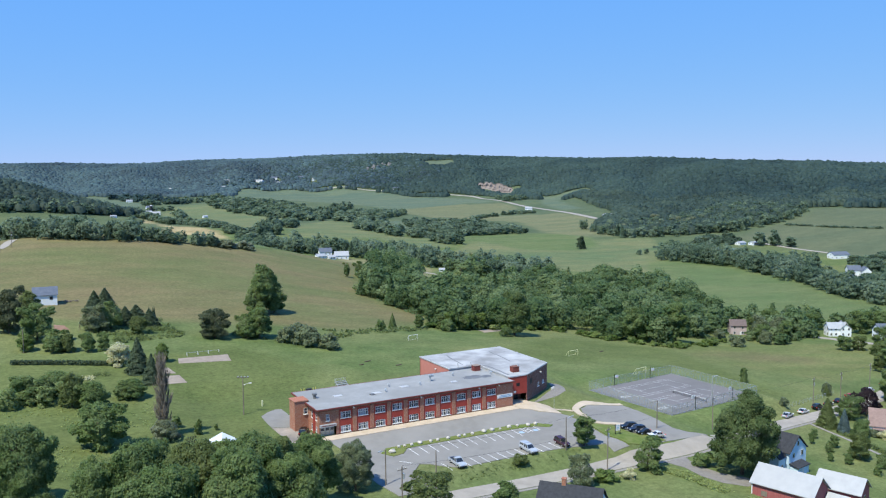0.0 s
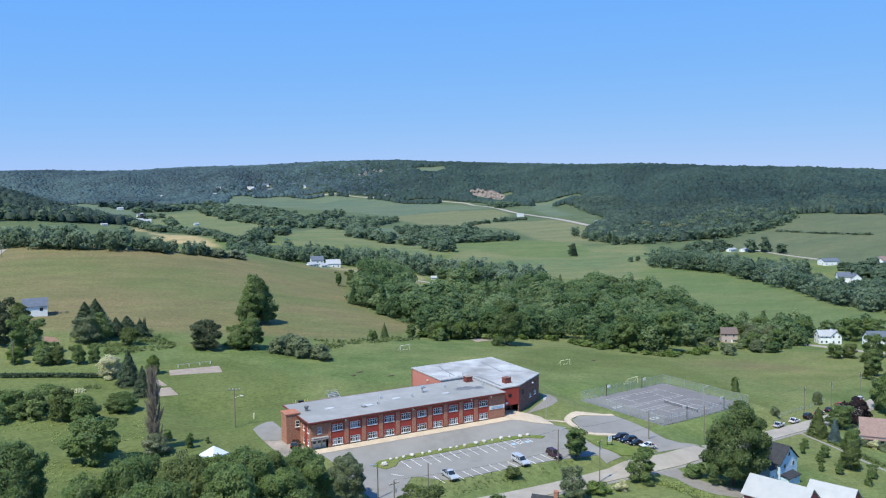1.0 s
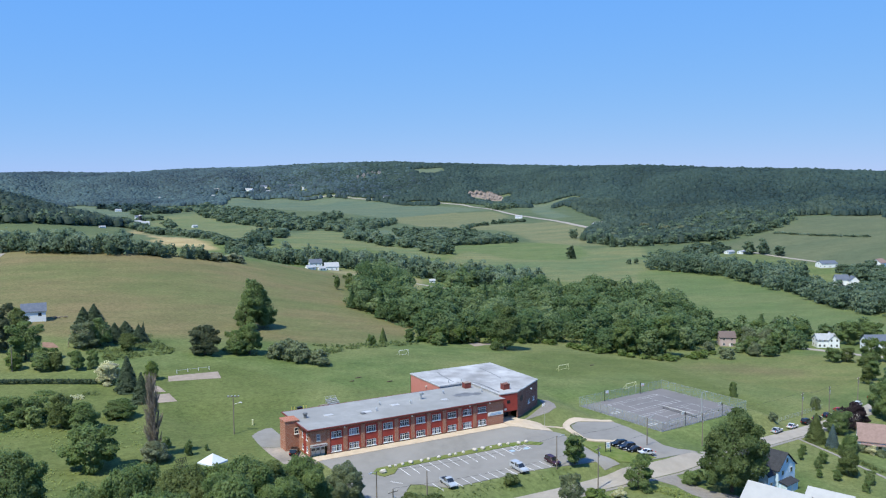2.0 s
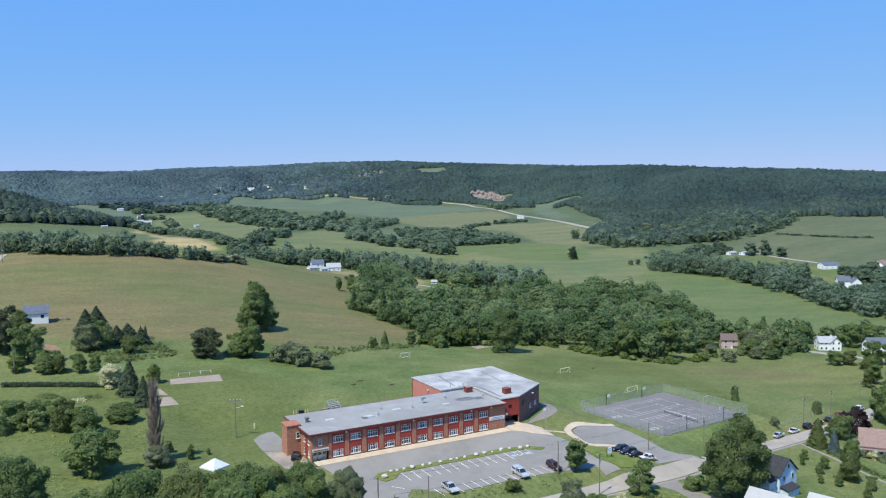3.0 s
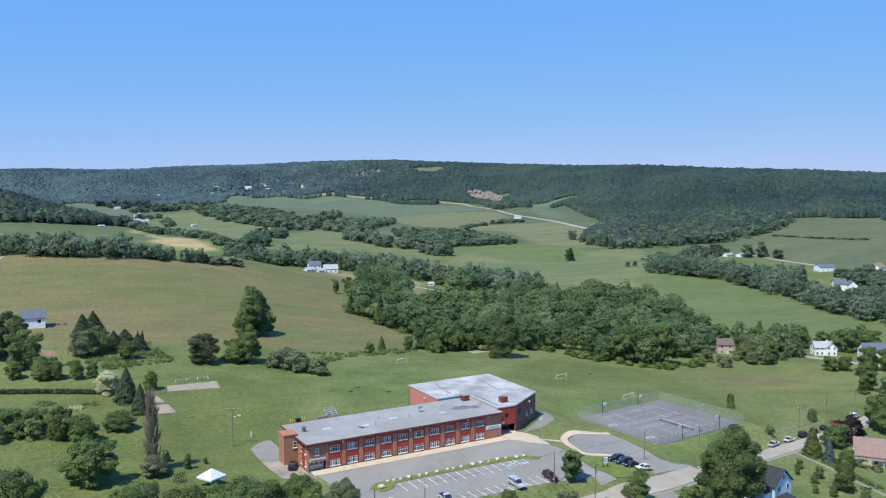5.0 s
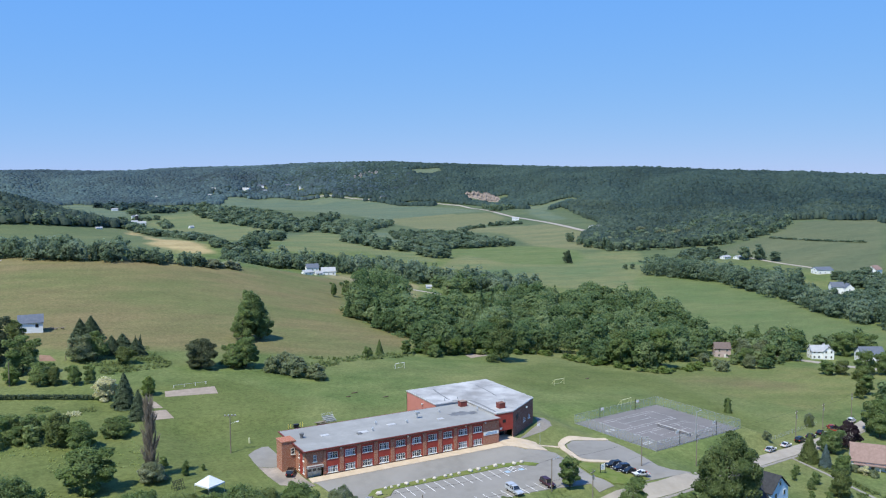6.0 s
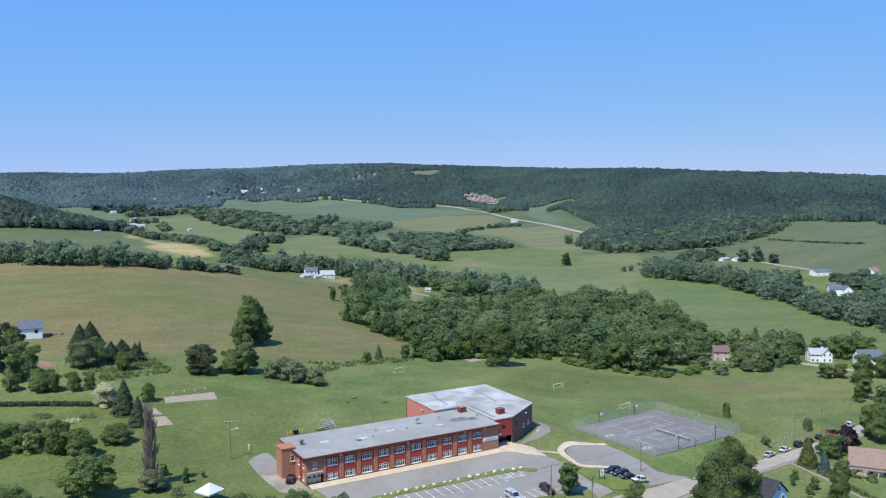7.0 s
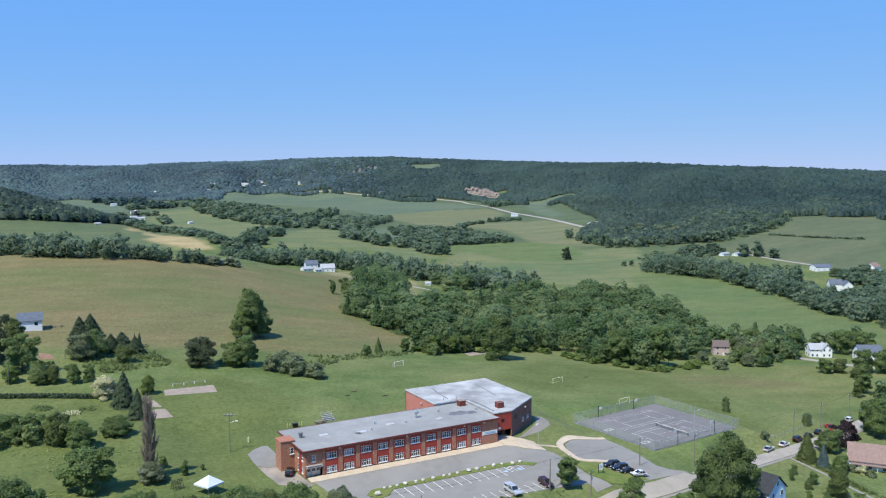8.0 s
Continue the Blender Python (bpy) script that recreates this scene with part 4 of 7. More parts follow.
drape("parking_island", [(10.8, -13.8), (13.2, -11.3), (21, -10.9), (31.4, -11.2), (42.9, -10.9), (48.8, -10.8), (56.5, -12.6), (59.5, -15.6), (57.6, -16.6), (54.6, -14.2), (49, -13.6), (35, -13.4),
                         (18, -13.3), (15.5, -16.3), (12.6, -16.9)], "grass", 0.26, "narrow grass island between drive and bays", "verge", step=2)
drape("driveway", [(73.5, -41.5), (81.7, -40.6), (80.6, -43.5), (80.8, -48), (81.8, -52), (86.2, -56.7), (84.5, -60.5), (81.7, -60.5), (77.7, -56.8), (75.8, -52), (76, -46.5)], "drive", 0.05, "gravel driveway beside the blue house", "driveway")
drape("entrance_verge", [(70.4, -18.4), (74.2, -21.6), (75.2, -24.4), (75, -28.5), (78, -31.5), (81.5, -34.4), (75, -35.2), (68.8, -34.6), (66.8, -29), (68.6, -20)], "grass", 0.2, "grass verge between the two drives", "verge")


def painted(name, rects, mat, lift, label, category, group):
    """Thin painted bars on the ground; each one (x, y, length, width, turn)."""
    for x, y, ln_, wd, turn in rects:
        c, s = math.cos(turn), math.sin(turn)
        v, f = [], []
        n = max(2, int(ln_ / 1.2))
        for k in range(n + 1):
            for e in (-0.5, 0.5):
                px, py = x + c * ln_ * (k / n - 0.5) - s * wd * e, y + s * ln_ * (k / n - 0.5) + c * wd * e
                v.append((px, py, z_at(px, py) + lift))
        v += [(a, b_, z - 0.02) for a, b_, z in v]
        m = 2 * (n + 1)
        for k in range(n):
            i = 2 * k
            f += [(i, i + 2, i + 3, i + 1), (i, i + m, i + 2 + m, i + 2), (i + 1, i + 3, i + 3 + m, i + 1 + m)]
        me = bpy.data.meshes.new(name)
        me.from_pydata(v, [], f)
        me.materials.append(MAT[mat])
        tagged(put(name, me), label, category, group, "structure")


painted("bay_line", [(18.2 + 2.68 * i, -16.4, 5.4, 0.13, math.pi / 2 + 0.0) for i in range(12)], "line_white", 0.145, "worn white painted parking bay line", "bay line", "upper bay lines")
painted("bay_line", [(20.5 + 2.5 * i, -28.6, 4.8, 0.13, math.pi / 2 + 0.05) for i in range(13)], "line_white", 0.145, "worn white painted parking bay line", "bay line", "lower bay lines")
painted("bay_line", [(50.2, -15.4, 4.2, 0.13, math.pi / 2), (51.9, -15.4, 4.2, 0.13, math.pi / 2), (54.2, -15.8, 3.6, 0.13, math.pi / 2), (51.0, -14.4, 1.8, 0.12, 0.5), (51.0, -15.7, 1.8, 0.12, 0.5), (51.0, -17.0, 1.8, 0.12, 0.5)],
        "line_white", 0.145, "white hatched access aisle marking", "bay line", "access bay lines")
painted("bay_marking", [(48.9, -16.6, 1.3, 1.25, 0.0), (53.1, -16.8, 1.3, 1.25, 0.0)], "bay_blue", 0.145, "faded blue painted accessible bay square", "bay marking", "accessible bays")
painted("edge_line", [(13.5, -21.5, 3.2, 0.16, -0.9)], "line_white", 0.145, "short white painted give-way line", "bay line", "upper bay lines")

# ---- the school ----
SCHOOL = thing("school_building", pose(0, 0, 0), "two-storey red and brown brick school with flat grey roof", "school")
ROOF = 7.2
BAY, WIN0, WIN_W, WIN_H, UP_Z, LOW_Z = 4.76, 6.5, 2.65, 1.62, 4.1, 0.55
FACE = 0.8


def wall_run(p0, p1, z0, z1, thick=0.3, inwards=1):
    """A straight wall from p0 to p1; its thickness lies to the left of that way."""
    a, b = Vector(p0), Vector(p1)
    d = (b - a).normalized()
    n = Vector((-d.y, d.x)) * thick * inwards
    out = [a, b, b + n, a + n]
    if inwards < 0:
        out = out[::-1]
    return Shape().prism([tuple(p) for p in out], z0, z1)


def window_meshes(w, h, cols, rail, tag):
    xs = [0, 0.08]
    for i in range(1, cols):
        xs += [w * i / cols - 0.04, w * i / cols + 0.04]
    xs += [w - 0.08, w]
    zs = [0, 0.09] + ([h * rail - 0.035, h * rail + 0.035] if rail else []) + [h - 0.09, h]
    fr = Shape().lattice(xs, zs, -0.04, 0.1)
    sill = Shape().box(-0.15, w + 0.15, -0.18, 0.1, -0.14, -0.004)
    pane = Shape().box(0.042, w / cols - 0.042, 0.02, 0.05, 0.1, h - 0.1)
    return fr.mesh("window_frame", MAT["white"]), sill.mesh("window_sill", MAT["white"]), pane.mesh("pane", MAT["glass"]), pane.mesh("pane", MAT["glass_blind"]), w, cols


def put_window(kit, parent, m, rng, name="window"):
    fr, sill, pane, blind, w, cols = kit
    win = put(name, fr, parent, m)
    put("window_sill", sill, win)
    for i in range(cols):
        put("pane", blind if rng.random() < 0.3 else pane, win, pose(w * i / cols, 0, 0))
    return win


rng_w = random.Random(4)
KIT = window_meshes(WIN_W, WIN_H, 4, 0.62, "wide")
KIT_SMALL = window_meshes(0.95, 1.7, 1, 0.5, "small")
# front wall of the wing, bay by bay, with real openings
WING_END = 57.7
part("base_course", Shape().box(5.3, WING_END, FACE, FACE + 0.3, -0.8, LOW_Z - 0.14), "brick", SCHOOL)
part("head_course", Shape().box(0.9, WING_END, FACE, FACE + 0.3, 6.35, 6.84), "brick_dark", SCHOOL)
for i in range(11):
    x0 = 5.3 if i == 0 else WIN0 + BAY * i - 1.6
    x1 = x0 + (0.75 if i == 0 else 1.1)
    if i == 10:
        x0, x1 = WIN0 + BAY * 10 - 1.75, WING_END
    part("pilaster" if i < 10 else "end_wall", Shape().box(x0, x1, FACE - (0.14 if i < 10 else 0), FACE + 0.3, LOW_Z - 0.14, 6.35), "brick", SCHOOL)
for i in range(10):
    x0 = WIN0 + BAY * i
    a = (6.05 if i == 0 else WIN0 + BAY * i - 1.6 + 1.1)
    b_ = WIN0 + BAY * (i + 1) - (1.6 if i < 9 else 1.75)
    lo, hi = LOW_Z - 0.14, 6.35
    red = Shape()
    red.box(a, x0, FACE, FACE + 0.25, lo, hi).box(x0 + WIN_W, b_, FACE, FACE + 0.25, lo, hi)
    red.box(x0, x0 + WIN_W, FACE, FACE + 0.25, LOW_Z + WIN_H, UP_Z - 0.14).box(x0, x0 + WIN_W, FACE, FACE + 0.25, UP_Z + WIN_H, hi)
    part("spandrel_panel", red, "red_panel", SCHOOL, "painted red wall panel round two windows")
    for z in (LOW_Z, UP_Z):
        put_window(KIT, SCHOOL, pose(x0, FACE + 0.06, z), rng_w)
# entrance bay at the near end
part("entry_wall", Shape().box(0.9, 2.6, FACE, FACE + 0.3, 3.2, 6.35).box(3.55, 5.3, FACE, FACE + 0.3, 3.2, 6.35).box(2.6, 3.55, FACE, FACE + 0.3, 3.2, 3.95)
     .box(2.6, 3.55, FACE, FACE + 0.3, 5.65, 6.35), "brick", SCHOOL)
put_window(KIT_SMALL, SCHOOL, pose(2.6, FACE + 0.06, 3.95), rng_w)
part("entry_recess", Shape().box(0.9, 5.3, 2.6, 2.8, -0.6, 3.2).box(0.9, 1.15, 0.8, 2.6, -0.6, 3.2), "brick_dark", SCHOOL)
canopy = part("entry_canopy", Shape().box(0.9, 5.2, 0.3, 2.5, 2.55, 3.15), "roof_trim", SCHOOL, "grey weathered sign band over the doors")
for k, (a, b_) in enumerate(((1.3, 2.9), (3.1, 4.9))):
    part("sign_bar", Shape().box(a, b_, 0.27, 0.3, 2.78, 2.94), "fascia", canopy)
for k in range(3):
    d = part("entry_door", Shape().box(1.35 + 1.25 * k, 2.5 + 1.25 * k, 1.48, 1.58, 0.05, 2.5), "steel", SCHOOL, "grey metal glazed door")
    part("door_glass", Shape().box(1.5 + 1.25 * k, 2.35 + 1.25 * k, 1.44, 1.48, 1.35, 2.05), "glass", d)
# long sign on the blank end of the front
sign = part("name_sign", Shape().box(52.6, 57.5, FACE - 0.1, FACE - 0.01, 2.75, 3.75), "white", SCHOOL, "long white sign board with unreadable blue lettering")
for z, a, b_ in ((3.42, 53.5, 56.9), (3.05, 53.2, 57.0)):
    part("sign_bar", Shape().box(a, b_, FACE - 0.13, FACE - 0.1, z - 0.07, z + 0.09), "line_blue", sign)
# left end of the wing, with openings
KIT_END = window_meshes(1.0, 1.6, 1, 0.5, "end")
end = Shape().box(0.8, 1.1, 1.1, 2.2, -0.8, 6.84).box(0.8, 1.1, 3.2, 5.2, -0.8, 6.84).box(0.8, 1.1, 6.2, 18.6, -0.8, 6.84)
for y in (2.2, 5.2):
    end.box(0.8, 1.1, y, y + 1, -0.8, 0.8).box(0.8, 1.1, y, y + 1, 2.4, 3.95).box(0.8, 1.1, y, y + 1, 5.55, 6.84)
part("end_wall", end, "brick", SCHOOL)
for y in (2.2, 5.2):
    for z in (0.8, 3.95):
        put_window(KIT_END, SCHOOL, pose(0.86, y + 1.0, z, 0, 0, -90), rng_w)
part("red_strip", Shape().box(0.74, 0.8, 3.3, 5.1, 0.2, 6.6), "red_panel", SCHOOL)
part("back_wall", Shape().box(1.1, 47.6, 18.3, 18.6, -0.8, 6.84), "brick", SCHOOL)
part("far_end_wall", Shape().box(57.4, 57.7, 1.1, 18.3, -0.8, 6.84), "brick_dark", SCHOOL)
tower = part("stair_tower", Shape().box(-2.8, 0.79, 8.5, 12.6, -0.8, 7.5), "brick", SCHOOL, "square brown brick stair tower")
part("tower_coping", Shape().box(-2.95, 0.92, 8.35, 12.75, 7.5, 7.75), "brick", tower)
put_window(KIT_END, SCHOOL, pose(-0.4, 8.44, 4.2), rng_w)
# roofs
part("wing_fascia", Shape().box(-0.1, 58.1, 0, 0.25, 6.85, ROOF).box(-0.1, 0.15, 0.25, 19.3, 6.85, ROOF).box(-0.1, 47.5, 19.3, 19.55, 6.85, ROOF).box(57.85, 58.1, 0.25, 2.4, 6.85, ROOF), "fascia", SCHOOL, "dark red metal roof edge")
part("wing_roof", Shape().box(0.15, 57.85, 0.25, 19.3, 6.84, ROOF - 0.02), "roof_wing", SCHOOL, "flat grey membrane roof")
GYM = [(47.9, 38.3), (47.9, 19.75), (58.0, 19.75), (58.0, 2.8), (63.8, 2.8), (77.2, 11.8), (77.2, 38.3)]
GZ = 7.85
part("gym_west_wall", wall_run((47.9, 38.3), (47.9, 19.75), -0.8, GZ - 0.3), "gym_red", SCHOOL, "faded red gym wall in full sun")
part("gym_north_wall", wall_run((77.2, 38.3), (47.9, 38.3), -0.8, GZ - 0.3), "gym_red", SCHOOL)
part("gym_east_wall", wall_run((77.2, 11.8), (77.2, 38.3), -0.8, GZ - 0.3), "brick_dark", SCHOOL)
part("gym_step_wall", wall_run((48.2, 19.75), (58.0, 19.75), ROOF - 0.4, GZ - 0.3), "roof_trim", SCHOOL)
part("gym_inner_wall", wall_run((58.0, 19.75), (58.0, 3.1), 2.4, GZ - 0.3), "roof_trim", SCHOOL)
part("gym_front_wall", wall_run((57.75, 2.8), (63.8, 2.8), 2.5, GZ - 0.3), "red_panel", SCHOOL, "bright red panel over the entrance")
part("gym_vent", Shape().box(60.2, 61.3, 2.74, 2.8, 4.8, 5.7), "black", SCHOOL)
part("gym_notice", Shape().box(59.3, 60.1, 2.74, 2.8, 2.9, 3.5), "white", SCHOOL)
part("lobby_wall", Shape().box(57.7, 63.9, 6.0, 6.3, -0.8, 2.5), "brick_dark", SCHOOL)
part("lobby_ceiling", Shape().box(57.75, 63.6, 3.1, 6.3, 2.42, 2.56), "white", SCHOOL)
for k in range(3):
    d = part("lobby_door", Shape().box(58.4 + 1.5 * k, 59.7 + 1.5 * k, 5.86, 5.98, 0.05, 2.3), "black", SCHOOL, "dark glazed entrance door")
    part("door_glass", Shape().box(58.55 + 1.5 * k, 59.55 + 1.5 * k, 5.82, 5.86, 0.4, 2.1), "glass", d)
F0, F1 = Vector((63.8, 2.8)), Vector((77.2, 11.8))


def along(k):
    return F0.lerp(F1, k)


for k0, k1, z0, z1 in ((0, 1, -0.8, 2.3), (0, 1, 3.5, GZ - 0.3), (0, 0.50, 2.3, 3.5), (0.60, 0.74, 2.3, 3.5), (0.84, 1, 2.3, 3.5)):
    part("gym_side_wall", wall_run(along(k0), along(k1), z0, z1), "brick_dark", SCHOOL)
turn_side = math.degrees(math.atan2(9.0, 13.4))
KIT_GYM = window_meshes(1.61, 1.12, 2, 0.5, "gym")
for k0 in (0.50, 0.74):
    p = along(k0)
    put_window(KIT_GYM, SCHOOL, pose(p.x, p.y, 2.36, 0, 0, turn_side) @ pose(0, 0.06, 0), rng_w)
p = along(0.14)
part("wall_louvre", Shape().box(0, 1.7, -0.05, 0.02, 0, 1.6), "black", SCHOOL, "dark square wall louvre", pose(p.x, p.y, 4.4, 0, 0, turn_side))
p = along(0.62)
part("flood_lamp", Shape().tube((0, -0.5, 0), (0, 0, 0.15), 0.3, 0.12), "white", SCHOOL, "white round wall floodlight", pose(p.x, p.y, 6.3, 0, 0, turn_side))
part("flood_lamp", Shape().tube((0, 0, 0), (-0.5, 0, -0.15), 0.12, 0.3), "white", SCHOOL, "white round wall floodlight", pose(47.9, 27.5, 6.2))
for x in (9.9, 28.9, 46.6, 53.0):
    part("eave_lamp", Shape().tube((x, FACE - 0.5, 6.45), (x, FACE, 6.6), 0.22, 0.1, 6), "white", SCHOOL, "small white wall lamp")


def grown(outline, d):
    n = len(outline)
    out = []
    for i in range(n):
        p0, p, p1 = (Vector(outline[k % n]) for k in (i - 1, i, i + 1))
        a, b_ = (p - p0).normalized(), (p1 - p).normalized()
        na, nb = Vector((a.y, -a.x)), Vector((b_.y, -b_.x))
        k = (na + nb).normalized()
        out.append(tuple(p + k * d / max(k.dot(na), 0.3)))
    return out


part("gym_roof_edge", Shape().prism(grown(GYM, 0.14), GZ - 0.3, GZ), "roof_trim", SCHOOL, "pale metal edge of the gym roof")
part("gym_roof", Shape().prism(grown(GYM, -0.15), GZ - 0.1, GZ + 0.03), "roof_gym", SCHOOL, "pale weathered flat gym roof")
# seams and stains on the roofs
def seam(points, wide, seed):
    """A weathered seam: a wandering dark line of uneven width."""
    rng = random.Random(seed)
    left, right = band(points, wide)
    q = [p + Vector((rng.uniform(-0.1, 0.1), rng.uniform(-0.1, 0.1))) for p in left] + [p + Vector((rng.uniform(-0.1, 0.1), rng.uniform(-0.1, 0.1))) for p in right[::-1]]
    n = len(q) // 2
    v = [(p.x, p.y, z) for z in (GZ + 0.03, GZ + 0.045) for p in q]
    f = [(2 * n + i, 2 * n + i + 1, 4 * n - 2 - i, 4 * n - 1 - i) for i in range(n - 1)]
    f += [(i, i + 1, i + 1 + 2 * n, i + 2 * n) for i in range(n - 1)] + [(n + i, n + i + 1, n + i + 1 + 2 * n, n + i + 2 * n) for i in range(n - 1)]
    part("roof_seam", Shape().add(v, f), "stain", SCHOOL, "dark weathered roof seam")


seam([(55.7, 35.0), (54.9, 31), (54.5, 27.8), (53.8, 21.9)], 0.42, 1)
seam([(70.1, 33.2), (69.8, 30), (69.6, 26.3), (68.4, 18.3)], 0.36, 2)
seam([(54.2, 20.8), (58.3, 18.6), (59.2, 15.4), (58.8, 4.4)], 0.5, 3)


def blot(cx, cy, rx, ry, z, seed):
    rng = random.Random(seed)
    pts = []
    for i in range(22):
        a = i * 6.2832 / 22
        k = rng.uniform(0.72, 1.12)
        pts.append((cx + math.cos(a) * rx * k, cy + math.sin(a) * ry * k))
    return Shape().prism(pts, z, z + 0.012)


part("roof_stain", blot(50.2, 9.9, 3.2, 2.1, ROOF - 0.02, 3), "stain", SCHOOL, "dark ponding stain on the roof")
part("roof_stain", blot(53.6, 8.7, 1.9, 1.5, ROOF - 0.017, 5), "stain", SCHOOL, "dark ponding stain on the roof")
for x, y, w, d in ((9.4, 10.0, 2.4, 1.5), (19.3, 7.6, 2.6, 1.6), (28.6, 9.9, 2.4, 1.5), (42.8, 7.8, 2.0, 1.4)):
    part("roof_hatch", Shape().box(x - w / 2, x + w / 2, y - d / 2, y + d / 2, ROOF - 0.02, ROOF + 0.09).box(x - w / 2 + 0.1, x + w / 2 - 0.1, y - d / 2 + 0.1, y + d / 2 - 0.1, ROOF + 0.09, ROOF + 0.13), "roof_trim", SCHOOL, "flat pale roof hatch")
part("roof_curb", Shape().box(17.2, 18.4, 6.2, 7.4, ROOF - 0.02, ROOF + 0.2), "stain", SCHOOL)
part("roof_stack", Shape().tube((3.4, 10.9, ROOF - 0.02), (3.4, 10.9, ROOF + 0.9), 0.42, 0.42, 10).tube((3.4, 10.9, ROOF + 0.9), (3.4, 10.9, ROOF + 1.3), 0.6, 0.6, 10), "stain", SCHOOL, "dark metal roof vent stack")
for x, y in ((21.9, 7.4), (56.2, 10.0), (45.8, 13.8), (25.0, 12.2), (33.0, 9.2)):
    part("roof_vent", Shape().tube((x, y, ROOF - 0.02), (x, y, ROOF + 0.6), 0.16).tube((x, y, ROOF + 0.6), (x, y, ROOF + 0.95), 0.34, 0.2), "steel", SCHOOL, "small galvanised roof vent")
part("roof_fan", Shape().tube((37.5, 11.8, ROOF - 0.02), (37.5, 11.8, ROOF + 1.5), 0.28).tube((37.5, 11.8, ROOF + 1.5), (37.5, 11.8, ROOF + 1.9), 0.55, 0.55).box(37.6, 38.5, 11.5, 12.1, ROOF + 1.2, ROOF + 1.7), "steel", SCHOOL, "galvanised roof exhaust fan")
for x, y, z in ((55.0, 16.2, ROOF - 0.02), (62.3, 6.9, GZ + 0.03)):
    box = part("roof_plant_box", Shape().box(x - 1.0, x + 1.0, y - 0.9, y + 0.9, z, z + 1.5), "fascia", SCHOOL, "dark red rooftop plant box")
    part("cap", Shape().box(x - 1.08, x + 1.08, y - 0.98, y + 0.98, z + 1.5, z + 1.6), "brick_dark", box)
for x, y in ((52.0, 21.6), (56.2, 21.2), (67, 12)):
    part("roof_vent", Shape().tube((x, y, GZ), (x, y, GZ + 0.8), 0.13), "steel", SCHOOL)

# ---- tennis court ----
CT = pose(117.6, 1.3, -4.5, 0, 0, 5.0)
COURT = thing("tennis_court", CT, "grey asphalt double tennis court with white lines", "sports court", "", "")
part("court_surface", Shape().box(-19.0, 19.0, -16.6, 16.8, -0.5, 0.1), "court", COURT)


def court_lines(x, y):
    lines = [(-11.89, 11.89, s * 5.485) for s in (-1, 1)] + [(-11.89, 11.89, s * 4.115) for s in (-1, 1)] + [(-6.4, 6.4, 0)]
    for a, b_, q in lines:
        part("court_line", Shape().box(x + a, x + b_, y + q - 0.06, y + q + 0.06, 0.1, 0.106), "line_faded", COURT)
    for px, h in ((-11.89, 5.485), (11.89, 5.485), (-6.4, 4.115), (6.4, 4.115)):
        part("court_line", Shape().box(x + px - 0.06, x + px + 0.06, y - h, y + h, 0.106, 0.11), "line_faded", COURT)


court_lines(-0.2, -7.1)
court_lines(-0.4, 7.4)
for x, y in ((-15.5, -9.5), (-15.5, 5.5)):
    part("court_marking", Shape().box(x - 1.6, x + 1.6, y - 0.15, y + 0.15, 0.1, 0.107).box(x - 1.6, x + 1.6, y - 1.35, y - 1.05, 0.1, 0.107).box(x - 1.6, x - 1.3, y - 1.05, y - 0.15, 0.1, 0.107).box(x + 1.3, x + 1.6, y - 1.05, y - 0.15, 0.1, 0.107), "line_faded", COURT)
NETMAT = bpy.data.materials.new("net_mesh")
NETMAT.use_nodes = True


def veil(m, colour, solid):
    """A fine wire or cord mesh: part of the light passes between its strands."""
    nd, ln = m.node_tree.nodes, m.node_tree.links.new
    b = nd["Principled BSDF"]
    b.inputs["Base Color"].default_value, b.inputs["Roughness"].default_value = (*colour, 1), 0.6
    geo = nd.new("ShaderNodeNewGeometry")
    n = nd.new("ShaderNodeTexNoise")
    n.inputs["Scale"].default_value = 0.8
    ln(geo.outputs["Position"], n.inputs["Vector"])
    mr = nd.new("ShaderNodeMapRange")
    mr.inputs["To Min"].default_value, mr.inputs["To Max"].default_value = solid * 0.7, solid * 1.3
    ln(n.outputs["Fac"], mr.inputs["Value"])
    tr = nd.new("ShaderNodeBsdfTransparent")
    mx = nd.new("ShaderNodeMixShader")
    ln(mr.outputs["Result"], mx.inputs["Fac"]), ln(tr.outputs[0], mx.inputs[1]), ln(b.outputs[0], mx.inputs[2])
    ln(mx.outputs[0], nd["Material Output"].inputs["Surface"])
    return m


veil(NETMAT, (0.06, 0.06, 0.06), 0.22)
WIREMESH = veil(NETMAT.copy(), (0.3, 0.36, 0.34), 0.22)
WIREMESH.name = "chain_link"
for n_ in WIREMESH.node_tree.nodes:
    if n_.type == "MAP_RANGE":
        n_.inputs["To Min"].default_value, n_.inputs["To Max"].default_value = 0.15, 0.28
net = thing("tennis_net", CT @ pose(-0.2, -7.1, 0.1), "dark tennis net with white top tape", "net")
for y in (-6.4, 6.4):
    part("net_post", Shape().tube((0, y, 0), (0, y, 1.1), 0.06), "black", net)
part("net_mesh", Shape().box(-0.01, 0.01, -6.35, 6.35, 0.08, 0.95), NETMAT, net)
part("net_tape", Shape().box(-0.04, 0.04, -6.35, 6.35, 0.95, 1.05), "white", net)
fence = thing("court_fence", CT @ pose(0, 0, 0), "tall galvanised chain-link fence round the court", "fence")
FX, FY, FH = 19.2, 16.9, 3.0
